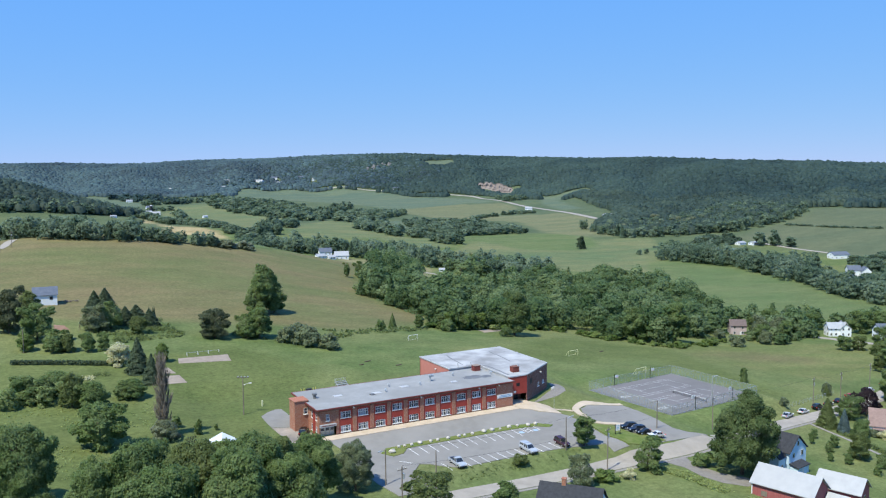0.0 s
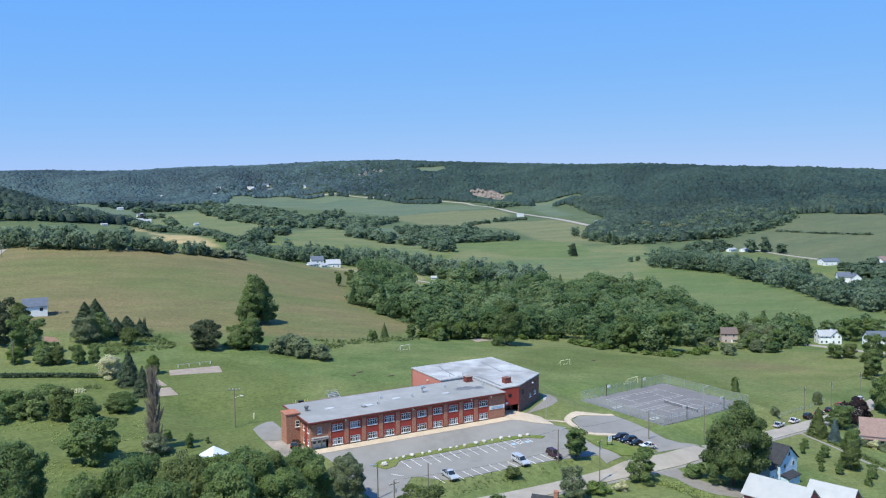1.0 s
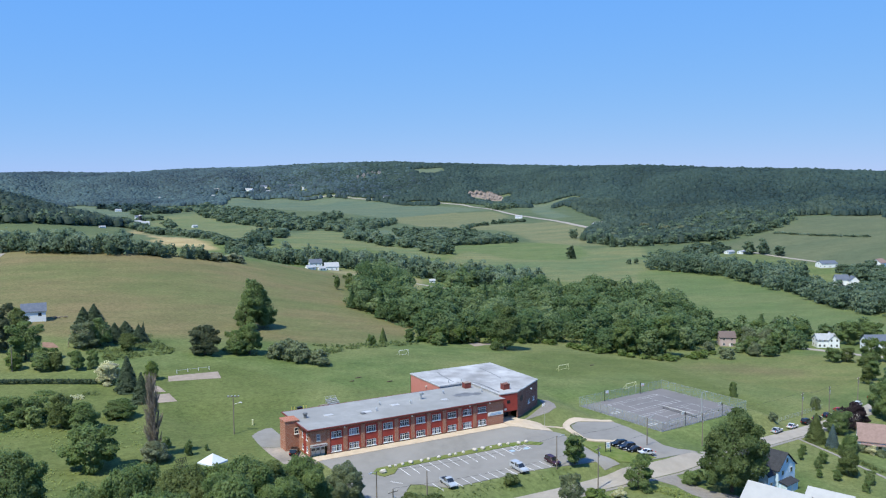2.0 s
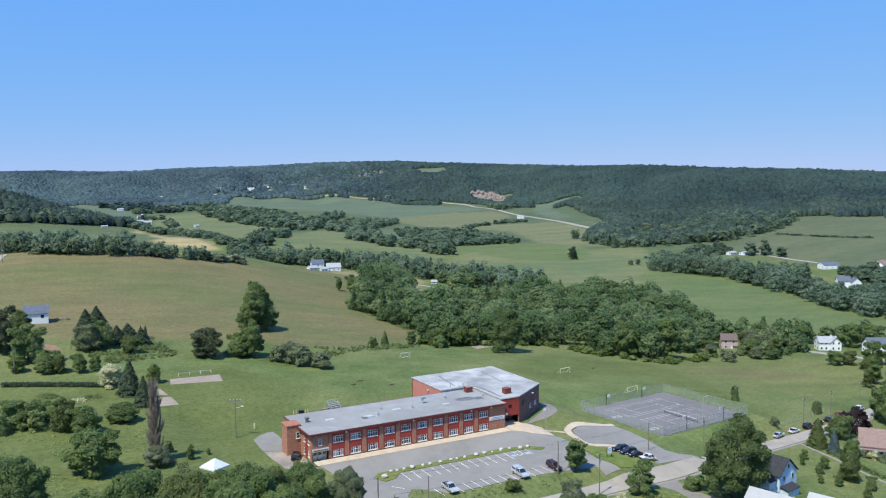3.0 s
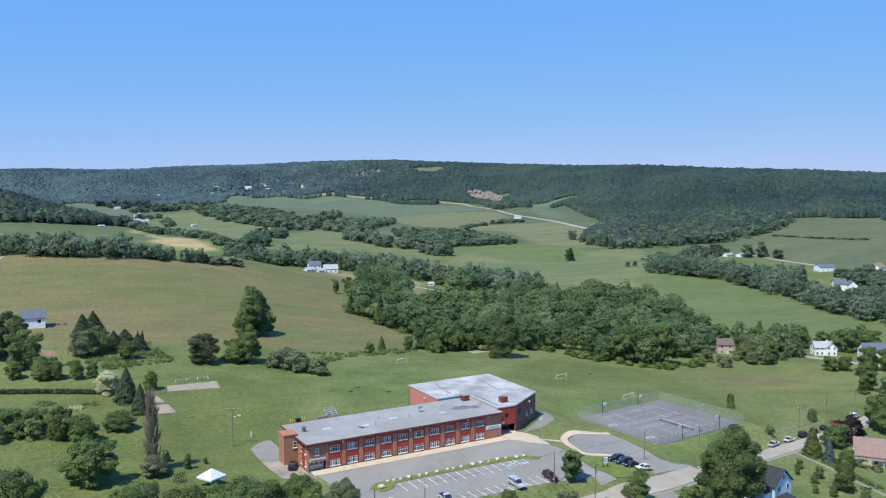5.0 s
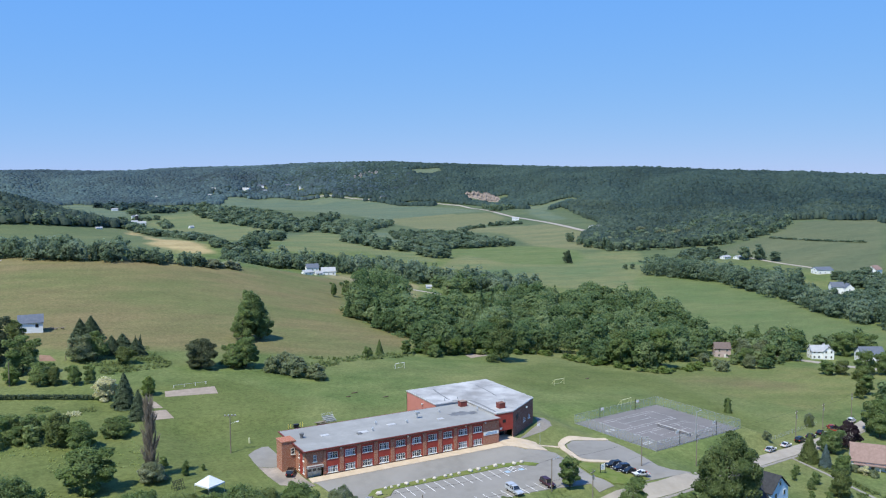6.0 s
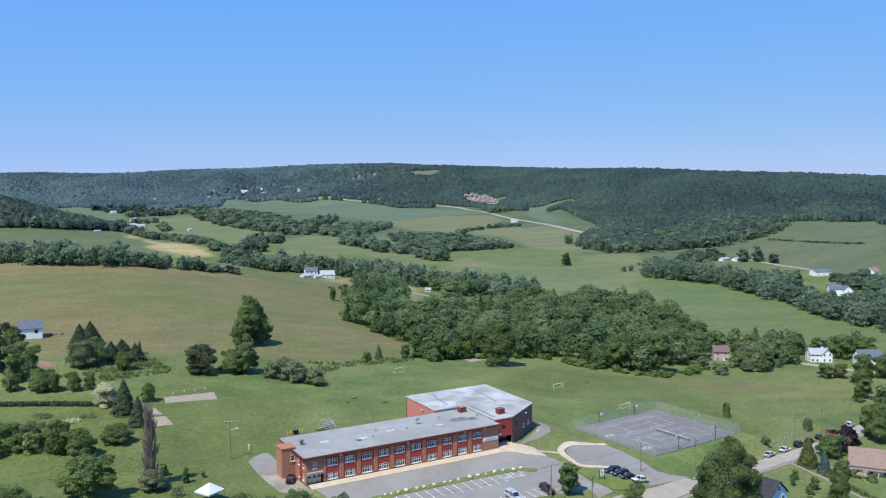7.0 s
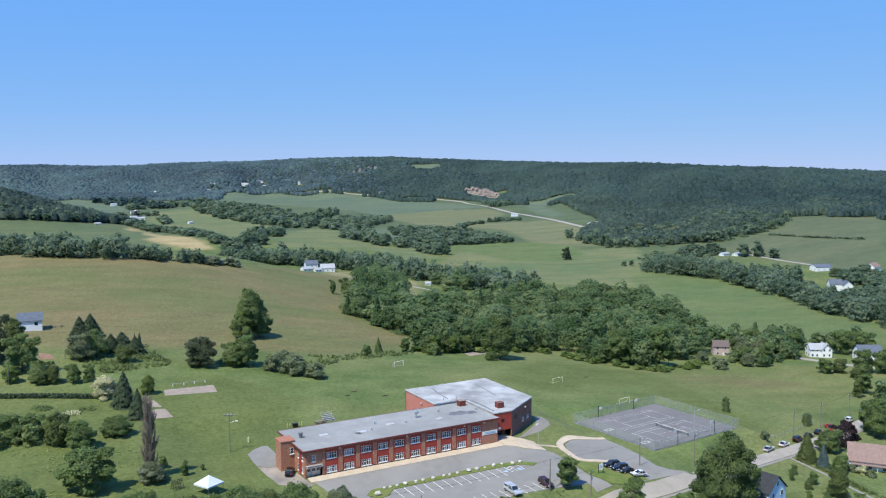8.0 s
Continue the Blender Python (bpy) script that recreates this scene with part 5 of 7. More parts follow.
for x0, y0, x1, y1 in ((-FX, -FY, FX, -FY), (FX, -FY, FX, FY), (FX, FY, -FX, FY), (-FX, FY, -FX, -FY)):
    a, b_ = Vector((x0, y0, 0)), Vector((x1, y1, 0))
    n = 12 if abs(x1 - x0) > 1 else 11
    for i in range(n):
        p = a.lerp(b_, i / n)
        part("fence_post", Shape().tube((p.x, p.y, -0.6), (p.x, p.y, FH + 0.05), 0.05, 0.05, 6), "wire", fence)
    for z in (0.12, FH):
        part("fence_rail", Shape().tube((x0, y0, z), (x1, y1, z), 0.035, 0.035, 6), "wire", fence)
    d = (b_ - a).normalized()
    q = Vector((-d.y, d.x, 0)) * 0.012
    part("fence_mesh", Shape().add([a + q + Vector((0, 0, 0.12)), b_ + q + Vector((0, 0, 0.12)), b_ + q + Vector((0, 0, FH)), a + q + Vector((0, 0, FH))], [(0, 1, 2, 3)]), WIREMESH, fence)


def basketball_hoop(x, y, face):
    h = thing("basketball_hoop", CT @ pose(x, y, 0.1, 0, 0, face), "basketball hoop with white backboard on black post", "hoop", "court hoops")
    part("post", Shape().tube((0, 0, 0), (0, 0, 3.9), 0.09), "black", h)
    part("arm", Shape().tube((0, 0, 3.3), (1.0, 0, 3.4), 0.05), "black", h)
    part("backboard", Shape().box(1.0, 1.06, -0.65, 0.65, 2.9, 3.8), "white", h)
    part("rim", Shape().tube((1.06, 0, 3.05), (1.5, 0, 3.05), 0.04), "red_paint", h)


for x, y, a in ((-8.6, 16.3, -90), (8.0, 16.3, -90), (-8.4, -16.2, 90), (8.5, -16.2, 90)):
    basketball_hoop(x, y, a)


# ---- goals, poles, signs ----
def goal(x, y, turn, label="white metal soccer goal frame on mown grass", w=5.2, h=2.2, mat="white"):
    g = thing("soccer_goal", pose(x, y, z_at(x, y), 0, 0, turn), label, "goal", "soccer goals")
    part("crossbar", Shape().tube((-w / 2, 0, h), (w / 2, 0, h), 0.08), mat, g)
    for s in (-1, 1):
        part("goal_post", Shape().tube((s * w / 2, 0, -0.1), (s * w / 2, 0, h + 0.06), 0.06), mat, g)
        part("stay", Shape().tube((s * w / 2, 0, h), (s * w / 2, 1.6, 0), 0.045), mat, g)
    part("ground_bar", Shape().tube((-w / 2, 1.6, 0.05), (w / 2, 1.6, 0.05), 0.045), mat, g)


goal(127.5, 64.5, 8, "pale yellow metal soccer goal frame on mown grass", mat="goal_yellow")
goal(128.0, 27.0, 10, "pale yellow metal soccer goal frame on mown grass", w=5.4, mat="goal_yellow")
goal(79, 105, 8, w=4.4)
rail = thing("pitch_rail", pose(-6.4, 92.0, z_at(-6.4, 92.0), 0, 0, 11.6), "low white rail with four leaning posts", "rail")
for k in range(4):
    x = -5.7 + 3.8 * k
    dz = z_at(-6.4 + x * 0.98, 92.0 + x * 0.2) - z_at(-6.4, 92.0)
    part("rail_post", Shape().tube((x, 0, dz - 0.2), (x, 0.25, dz + 1.1), 0.09, 0.07).tube((x, 0.8, dz - 0.2), (x, 0.28, dz + 0.8), 0.06), "white", rail)
part("rail_bar", Shape().tube((-5.7, 0.2, 1.2), (5.7, 0.2, 0.62), 0.05), "steel", rail)
for pts, lab in (([(-16.5, 82), (0.2, 81.6), (1.2, 90), (-15.5, 88)], "pinkish sand play area in the grass"), ([(-25.5, 60.5), (-18.4, 60.5), (-19, 69), (-24, 69)], "small pinkish sand patch by the trees"),
                 ([(-24, 72), (-19.5, 71), (-20.5, 78), (-24, 79)], "small pinkish sand patch by the trees")):
    drape("sand_pitch", pts, "sand", 0.05, lab, "sand pitch")


def utility_pole(x, y, high, turn=0.0, arm=True, lean=0.0, mat="pole_wood", label="weathered wooden utility pole with crossarm", lamp=False, group="utility poles"):
    p = thing("utility_pole", pose(x, y, z_at(x, y) - 0.1, 0, lean, turn), label, "pole", group)
    part("mast", Shape().tube((0, 0, 0), (0, 0, high), 0.16, 0.11, 8), mat, p)
    if arm:
        part("crossarm", Shape().box(-1.1, 1.1, -0.07, 0.07, high - 0.75, high - 0.6), mat, p)
        for s in (-1, 0.9):
            part("insulator", Shape().tube((s, 0, high - 0.6), (s, 0, high - 0.4), 0.06, 0.04, 6), "white", p)
        part("transformer", Shape().tube((0.33, 0, high - 2.6), (0.33, 0, high - 1.6), 0.24, 0.24, 8), "steel", p, "grey pole transformer can")
    if lamp:
        part("lamp_arm", Shape().tube((0, 0, high - 0.3), (1.6, 0, high), 0.05), "steel", p)
        part("lamp_head", Shape().box(1.4, 2.2, -0.15, 0.15, high - 0.08, high + 0.1), "steel", p)
    return p


def cable(a, b_, sag, r=0.02, label="thin black overhead cable between poles"):
    s = Shape()
    a, b_ = Vector(a), Vector(b_)
    pts = [a.lerp(b_, k / 10) - Vector((0, 0, sag * 4 * (k / 10) * (1 - k / 10))) for k in range(11)]
    for p, q in zip(pts, pts[1:]):
        s.tube(p, q, r, r, 4)
    tagged(part("overhead_cable", s, "black"), label, "cable", "overhead cables")


def top_of(x, y, h):
    return (x, y, z_at(x, y) + h)


POLES = [(56.4, -41.4, 10.5, 20), (159.8, -17.6, 9.5, 20), (181.8, -11.4, 9.0, 20), (207.8, -4.2, 9.5, 20), (105, -27.5, 9.5, 20), (0.5, -46.5, 10, 10)]
for x, y, h, a in POLES:
    utility_pole(x, y, h, a)
for i, j in ((5, 0), (0, 4), (4, 1), (1, 2), (2, 3)):
    cable(top_of(*POLES[i][:3]), top_of(*POLES[j][:3]), 1.0)
utility_pole(51.4, -32.0, 8.2, 0, False, 0, label="slim wooden lot light pole", lamp=True, group="lot poles")
utility_pole(3.8, -31.6, 8.0, 200, False, 0, label="slim wooden lot light pole", lamp=True, group="lot poles")
utility_pole(15.4, -32.8, 6.5, 0, False, 0, label="short pale wooden pole in the verge", group="lot poles")
cable(top_of(3.8, -31.6, 7.8), top_of(51.4, -32, 8.0), 1.2)
cable(top_of(51.4, -32, 8.0), top_of(86, -26, 7.6), 0.8)
utility_pole(86, -26, 7.8, 0, False, label="slim wooden drive light pole", lamp=True, group="lot poles")
utility_pole(118.9, -14.0, 8.5, 0, False, mat="steel", label="tall grey steel court light pole", lamp=True, group="lot poles")
utility_pole(-59.8, 108.5, 8.0, 0, False, label="plain wooden pole beside garden hedge", group="utility poles")
utility_pole(-62, 318, 9, 0, True), utility_pole(-56, 330, 9, 0, True)
utility_pole(232, 430, 9, 30, True), utility_pole(262, 385, 9, 30, True)
field_light = utility_pole(-10.0, 29.8, 10.5, -25, False, 0, label="wooden field light mast with floodlight bar", group="field lights")
part("light_bar", Shape().box(-1.6, 1.6, -0.08, 0.08, 10.3, 10.5), "pole_wood", field_light)
for k in range(4):
    part("floodlight", Shape().box(-1.45 + k * 0.9, -1.1 + k * 0.9, -0.2, 0.1, 10.5, 10.75), "steel", field_light, "white floodlight head")
part("side_lamp", Shape().tube((0, 0, 8.3), (1.8, 0, 8.8), 0.05).box(1.6, 2.3, -0.14, 0.14, 8.7, 8.9), "white", field_light)
flag = thing("flagpole", pose(67.6, -5.0, z_at(67.6, -5) + 0.1), "slim white flagpole with a furled flag", "flagpole")
part("mast", Shape().tube((0, 0, -0.2), (0, 0, 7.0), 0.05, 0.035), "steel", flag)
part("flag", Shape().add([(0.05, 0, 6.9), (-0.9, 0.12, 6.6), (-0.8, 0.1, 6.0), (0.05, 0, 6.3), (0.05, 0.06, 6.9), (-0.9, 0.18, 6.6), (-0.8, 0.16, 6.0), (0.05, 0.06, 6.3)],
                         [(0, 1, 2, 3), (7, 6, 5, 4), (0, 4, 5, 1), (1, 5, 6, 2), (2, 6, 7, 3), (3, 7, 4, 0)]), "white", flag, "small pale flag hanging limp")
board = thing("notice_board", pose(70.3, -28.6, z_at(70.3, -28.6) + 0.1, 0, 0, -14), "white roadside notice board on two posts", "sign")
part("panel", Shape().box(-0.62, 0.62, -0.08, 0.08, 1.0, 2.5), "white", board)
for s in (-0.66, 0.66):
    part("post", Shape().box(s - 0.06, s + 0.06, -0.1, 0.1, -0.3, 2.6), "black", board)
for z, w in ((2.2, 0.42), (1.8, 0.3), (1.45, 0.36)):
    part("text_bar", Shape().box(-w, w, -0.1, -0.08, z - 0.08, z + 0.08), "line_blue", board)


# ---- boulders ----
def boulder_mesh(seed):
    rng = random.Random(seed)
    bm = bmesh.new()
    bmesh.ops.create_icosphere(bm, subdivisions=2, radius=0.5)
    for v in bm.verts:
        d = v.co.normalized()
        v.co *= 1 + 0.28 * noise.noise(d * 1.7 + Vector((seed * 3.1, 0, 0))) + 0.1 * noise.noise(d * 5)
        v.co.z *= 0.78
    me = bpy.data.meshes.new("boulder")
    bm.to_mesh(me)
    bm.free()
    me.materials.append(MAT["boulder"])
    return me


ROCKS = [boulder_mesh(k) for k in range(4)]
for i, x in enumerate((13.3, 16.2, 17.8, 19.7, 22.0, 24.9, 26.9, 29.8, 32.9, 34.6, 36.9, 40.3, 42.7, 45.2, 48.0, 50.5, 53.2, 55.6)):
    y = -12.2 if 0 < i < 16 else (-14.7 if i == 0 else -13.2)
    s = 0.86 * (1.7, 1.0, 0.9, 1.0, 1.35, 1.0, 1.05, 1.1, 1.1, 0.9, 1.05, 1.4, 1.35, 0.8, 1.3, 1.0, 1.25, 1.2)[i]
    ob = put("boulder", ROCKS[i % 4], None, Matrix.LocRotScale((x, y, z_at(x, y) + 0.24 + 0.26 * s), Euler((0, 0, i * 1.3)), (s * 1.15, s, s)))
    tagged(ob, "large pale limestone boulder on the grass island" if i in (0, 4, 11, 12) else "pale limestone boulder edging the grass island", "boulder", "island boulders")


# ---- vehicles ----
PAINT = {}


def paint(name, c, metal=0.3):
    if name not in PAINT:
        PAINT[name] = material("car_paint_" + name, (c, tuple(min(1, k * 1.08) for k in c)), 0.5, 0.25, metal=metal, spec=0.6)
    return PAINT[name]


COLOURS = {"silver": (0.5, 0.53, 0.56), "black": (0.012, 0.013, 0.015), "white": (0.75, 0.76, 0.77), "grey": (0.28, 0.3, 0.33), "navy": (0.02, 0.03, 0.06),
           "red": (0.5, 0.03, 0.03), "maroon": (0.06, 0.02, 0.025), "blue": (0.2, 0.3, 0.42)}


def car(x, y, turn, colour, kind="sedan", label="", group="parked cars"):
    """A parked vehicle that points along +x before it is turned."""
    L, W, H = {"sedan": (4.6, 1.8, 1.45), "suv": (4.7, 1.88, 1.75), "pickup": (5.6, 1.95, 1.85), "capped": (5.6, 1.95, 1.9)}[kind]
    slope = math.degrees(math.atan2(z_at(x + math.cos(radians(turn)), y + math.sin(radians(turn))) - z_at(x - math.cos(radians(turn)), y - math.sin(radians(turn))), 2))
    c = thing("pickup_truck" if kind in ("pickup", "capped") else "car", pose(x, y, z_at(x, y) + 0.13, 0, -slope, turn), label or f"{colour} {kind} parked on the asphalt", "truck" if kind in ("pickup", "capped") else "car", group)
    m = paint(colour, COLOURS[colour])
    h = L / 2
    belt = H * 0.58
    if kind in ("pickup", "capped"):
        prof = [(-h, 0.45), (h - 0.05, 0.42), (h, 0.75), (h - 0.15, belt - 0.05), (h - 1.5, belt), (-h, belt)]
        cab = [(h - 1.55, belt), (h - 2.25, H - 0.05), (h - 3.15, H), (h - 3.35, belt)]
    elif kind == "suv":
        prof = [(-h + 0.05, 0.4), (h - 0.05, 0.38), (h, 0.7), (h - 0.2, belt - 0.1), (h - 1.25, belt), (-h, belt), (-h - 0.0, 0.7)]
        cab = [(h - 1.3, belt), (h - 2.0, H - 0.03), (-h + 0.45, H), (-h + 0.08, belt)]
    else:
        prof = [(-h + 0.05, 0.35), (h - 0.05, 0.33), (h, 0.62), (h - 0.25, belt - 0.14), (h - 1.35, belt), (-h + 0.7, belt), (-h, belt - 0.1), (-h - 0.02, 0.6)]
        cab = [(h - 1.4, belt), (h - 2.2, H - 0.03), (-h + 1.45, H), (-h + 0.65, belt)]
    body = Shape()
    n = len(prof)
    v = [(px, s * (W / 2 - (0.0 if 0.5 < pz < belt - 0.02 else 0.07)), pz) for s in (-1, 1) for px, pz in prof]
    body.add(v, [tuple(range(n)), tuple(range(n, 2 * n))[::-1]] + [(i, i + n, (i + 1) % n + n, (i + 1) % n) for i in range(n)])
    part("body", body, m, c)
    glass = Shape()
    v = [(px, s * (W / 2 - (0.08 if pz < H - 0.2 else 0.24)), pz) for s in (-1, 1) for px, pz in cab]
    glass.add(v, [(0, 1, 2, 3), (7, 6, 5, 4), (0, 4, 5, 1), (1, 5, 6, 2), (2, 6, 7, 3), (3, 7, 4, 0)])
    part("cabin_glass", glass, "car_glass", c, "dark tinted car windows")
    r0, r1 = cab[1][0], cab[2][0]
    part("cabin_roof", Shape().add([(r0 + 0.05, -W / 2 + 0.22, H - 0.05), (r1 - 0.05, -W / 2 + 0.22, H - 0.03), (r1 - 0.05, W / 2 - 0.22, H - 0.03), (r0 + 0.05, W / 2 - 0.22, H - 0.05),
                                    (r0 - 0.02, -W / 2 + 0.3, H + 0.02), (r1 + 0.02, -W / 2 + 0.3, H + 0.04), (r1 + 0.02, W / 2 - 0.3, H + 0.04), (r0 - 0.02, W / 2 - 0.3, H + 0.02)],
                                   [(3, 2, 1, 0), (4, 5, 6, 7), (0, 1, 5, 4), (1, 2, 6, 5), (2, 3, 7, 6), (3, 0, 4, 7)]), m, c)
    for s in (-1, 1):
        for (ax, az), (bx, bz) in (((cab[0][0], cab[0][1]), (cab[1][0], cab[1][1])), ((cab[2][0], cab[2][1]), (cab[3][0], cab[3][1])), (((cab[0][0] + cab[3][0]) / 2 - 0.2, belt), ((r0 + r1) / 2 - 0.1, H))):
            part("window_pillar", Shape().tube((ax, s * (W / 2 - 0.07), az), (bx, s * (W / 2 - 0.22), bz - 0.02), 0.055, 0.05, 5), m, c)
    if kind == "pickup":
        part("cargo_bed", Shape().box(-h + 0.12, h - 3.5, -W / 2 + 0.16, W / 2 - 0.16, belt, belt + 0.01), "black", c, "dark open cargo bed")
    if kind == "capped":
        part("bed_cap", Shape().side([(-h + 0.05, belt), (h - 3.45, belt), (h - 3.5, H - 0.02), (-h + 0.2, H - 0.06)], -W / 2 + 0.12, W / 2 - 0.12), m, c)
        part("cap_window", Shape().box(-h + 0.4, h - 3.7, -W / 2 + 0.1, W / 2 - 0.1, belt + 0.15, H - 0.25), "car_glass", c)
    for s in (-1, 1):
        part("headlight", Shape().box(h - 0.12, h + 0.015, s * (W / 2 - 0.32) - 0.2, s * (W / 2 - 0.32) + 0.2, 0.68, 0.84), "white", c)
        part("tail_light", Shape().box(-h - 0.03, -h + 0.1, s * (W / 2 - 0.22) - 0.13, s * (W / 2 - 0.22) + 0.13, 0.72, 0.95), "red_paint", c)
        for ax in (h - 0.95, -h + 0.98):
            w = part("wheel", Shape().tube((ax, s * (W / 2 - 0.24), 0.34), (ax, s * (W / 2 + 0.01), 0.34), 0.34, 0.34, 14), "tyre", c)
            part("rim", Shape().tube((ax, s * (W / 2 + 0.01), 0.34), (ax, s * (W / 2 + 0.03), 0.34), 0.2, 0.18, 10), "steel", w)
    part("bumper", Shape().box(h - 0.05, h + 0.07, -W / 2 + 0.12, W / 2 - 0.12, 0.4, 0.58), "black", c)
    return c


car(23.2, -28.6, -92, "silver", "pickup", "silver pickup truck parked in a lot bay")
car(42.6, -28.8, -91, "silver", "capped", "silver pickup truck with bed cap in a bay")
car(52.4, -29.0, -93, "maroon", "suv", "dark maroon suv parked in a lot bay")
for x, y, a, col, kind in ((77.0, -24.9, 172, "black", "suv"), (77.4, -27.6, 172, "navy", "suv"), (77.8, -30.2, 172, "black", "sedan"), (79.6, -32.6, 172, "white", "sedan")):
    car(x, y, a, col, kind, f"{col} {kind} parked on the drive verge", "cars by the drive")
for x, y, a, col, kind in ((138.8, -25.0, 13, "silver", "sedan"), (148.6, -22.8, 13, "white", "sedan"), (158.3, -20.4, 14, "black", "suv"), (166.5, -18.2, 15, "navy", "sedan"),
                          (174.2, -16.2, 16, "black", "sedan"), (183.2, -13.8, 50, "red", "pickup"), (201.5, -8.6, 18, "white", "suv"), (214, -12, 60, "blue", "sedan"), (219, -2.0, 20, "navy", "sedan"), (226, -16, 70, "grey", "suv")):
    car(x, y, a, col, kind, f"{col} {kind} parked beside the village road", "cars along the road")
car(-1.6, 5.4, 60, "black", "suv", "black suv parked behind the stair tower")


# ---- houses ----
def house(x, y, turn, L, W, eave, rise, wall, roof, label, cols=3, rows=1, name="house", chimney=None, z=None, doors=True, group="", over=0.4, trim="white", lean_to=None, gable_windows=True):
    """A gabled house: its ridge runs along its own x axis."""
    base = (z if z is not None else min(z_at(x + dx, y + dy) for dx in (-W / 2, W / 2) for dy in (-W / 2, W / 2)))
    h = thing(name, pose(x, y, base, 0, 0, turn), label, {"barn": "barn", "shed": "shed"}.get(name, "house"), group)
    w = Shape()
    for s in (-1, 1):
        w.box(-L / 2, L / 2, s * W / 2 - (0.2 if s > 0 else 0), s * W / 2 + (0 if s > 0 else 0.2), -1.5, eave)
        g = [(-W / 2 + 0.2, -1.5), (W / 2 - 0.2, -1.5), (W / 2 - 0.2, eave), (0, eave + rise * (1 - 0.4 / W)), (-W / 2 + 0.2, eave)]
        x0, x1 = (s * L / 2 - 0.2, s * L / 2) if s > 0 else (s * L / 2, s * L / 2 + 0.2)
        n = 5
        w.add([(x0, a, b_) for a, b_ in g] + [(x1, a, b_) for a, b_ in g], [tuple(range(n)), tuple(range(n, 2 * n))[::-1]] + [(i, i + n, (i + 1) % n + n, (i + 1) % n) for i in range(n)])
    part("wall", w, wall, h)
    k = rise / (W / 2)
    for s in (-1, 1):
        e = W / 2 + over
        v = [(-L / 2 - over, 0, eave + rise), (L / 2 + over, 0, eave + rise), (L / 2 + over, s * e, eave - over * k), (-L / 2 - over, s * e, eave - over * k)]
        v += [(a, b_, c_ + 0.16) for a, b_, c_ in v]
        part("roof", Shape().add(v, [(0, 1, 2, 3), (7, 6, 5, 4), (0, 4, 5, 1), (1, 5, 6, 2), (2, 6, 7, 3), (3, 7, 4, 0)]), roof, h)
        for r in range(rows):
            for i in range(cols):
                cx = -L / 2 + L * (i + 0.5) / cols
                cz = 0.9 + 2.7 * r
                y0 = s * (W / 2 + 0.03)
                win = part("window", Shape().box(cx - 0.55, cx + 0.55, y0 - 0.04, y0 + 0.04, cz, cz + 1.3), trim, h)
                part("pane", Shape().box(cx - 0.44, cx + 0.44, y0 - 0.06, y0 + 0.06, cz + 0.12, cz + 1.18), "glass", win)
        if gable_windows:
            for r in range(rows + 1 if rise > 2 else rows):
                for q in ((-W / 4, W / 4) if r < rows else (0,)):
                    x0 = s * (L / 2 + 0.03)
                    cz = 0.9 + 2.7 * r
                    win = part("window", Shape().box(x0 - 0.04, x0 + 0.04, q - 0.5, q + 0.5, cz, cz + 1.3), trim, h)
                    part("pane", Shape().box(x0 - 0.06, x0 + 0.06, q - 0.4, q + 0.4, cz + 0.12, cz + 1.18), "glass", win)
    if doors:
        d = part("door", Shape().box(L * 0.08, L * 0.08 + 1.0, -W / 2 - 0.07, -W / 2 + 0.02, 0, 2.05), trim, h)
    if chimney is not None:
        part("chimney", Shape().box(chimney - 0.4, chimney + 0.4, -0.4, 0.4, eave + rise - 0.8, eave + rise + 1.1).box(chimney - 0.48, chimney + 0.48, -0.48, 0.48, eave + rise + 1.1, eave + rise + 1.25), "brick", h, "brick chimney stack")
    return h


barn = house(84.9, -69.2, -75, 13.5, 8.0, 4.0, 3.2, "barn_red", "tin", "weathered red barn with pale tin roof", 0, 0, "barn", doors=False, gable_windows=False, over=0.5)
part("hatch", Shape().box(-4.6, -3.2, -4.06, -4.0, 1.2, 2.4), "pole_wood", barn)
part("corner_board", Shape().box(-6.85, -6.6, -4.08, -4.0, -1.0, 4.0).box(6.6, 6.85, -4.08, -4.0, -1.0, 4.0), "white", barn)
barn2 = house(98.3, -72.6, -72, 9.5, 6.6, 3.3, 2.6, "barn_red", "tin", "small red barn with pale grey tin roof", 0, 0, "barn", doors=False, gable_windows=True, over=0.45)
part("porch_door", Shape().box(-1.2, 0.0, -3.38, -3.3, 0, 2.1), "white", barn2)
house(90.5, -77.5, -75, 4, 3.4, 2.2, 1.5, "blue_siding", "tin", "small pale blue gabled shed beside the barn", 0, 0, "shed", doors=False, gable_windows=False)
blue = house(102, -51.5, -80, 11, 8.0, 5.4, 3.4, "blue_siding", "shingle_dark", "pale blue clapboard house with charcoal roof", 3, 2, chimney=-3.2)
part("extension_wall", Shape().box(5.52, 7.6, -3.6, 1.6, -1.5, 1.9), "blue_siding", blue)
part("extension_roof", Shape().side([(5.52, 2.5), (7.9, 1.9), (7.9, 2.04), (5.52, 2.66)], -3.9, 1.9), "shingle_dark", blue)
part("porch_door", Shape().box(7.6, 7.66, -1.6, -0.7, -0.4, 1.6), "white", blue)
house(98.4, -54.2, 190, 6, 5.0, 4.2, 2.3, "blue_siding", "shingle_dark", "low pale blue wing with charcoal gable roof", 2, 1)
house(29, -63.5, -50, 12, 8.5, 5.4, 3.4, "white_siding", "shingle_dark", "white house with charcoal gable roof and chimney", 3, 2, chimney=-1.5)
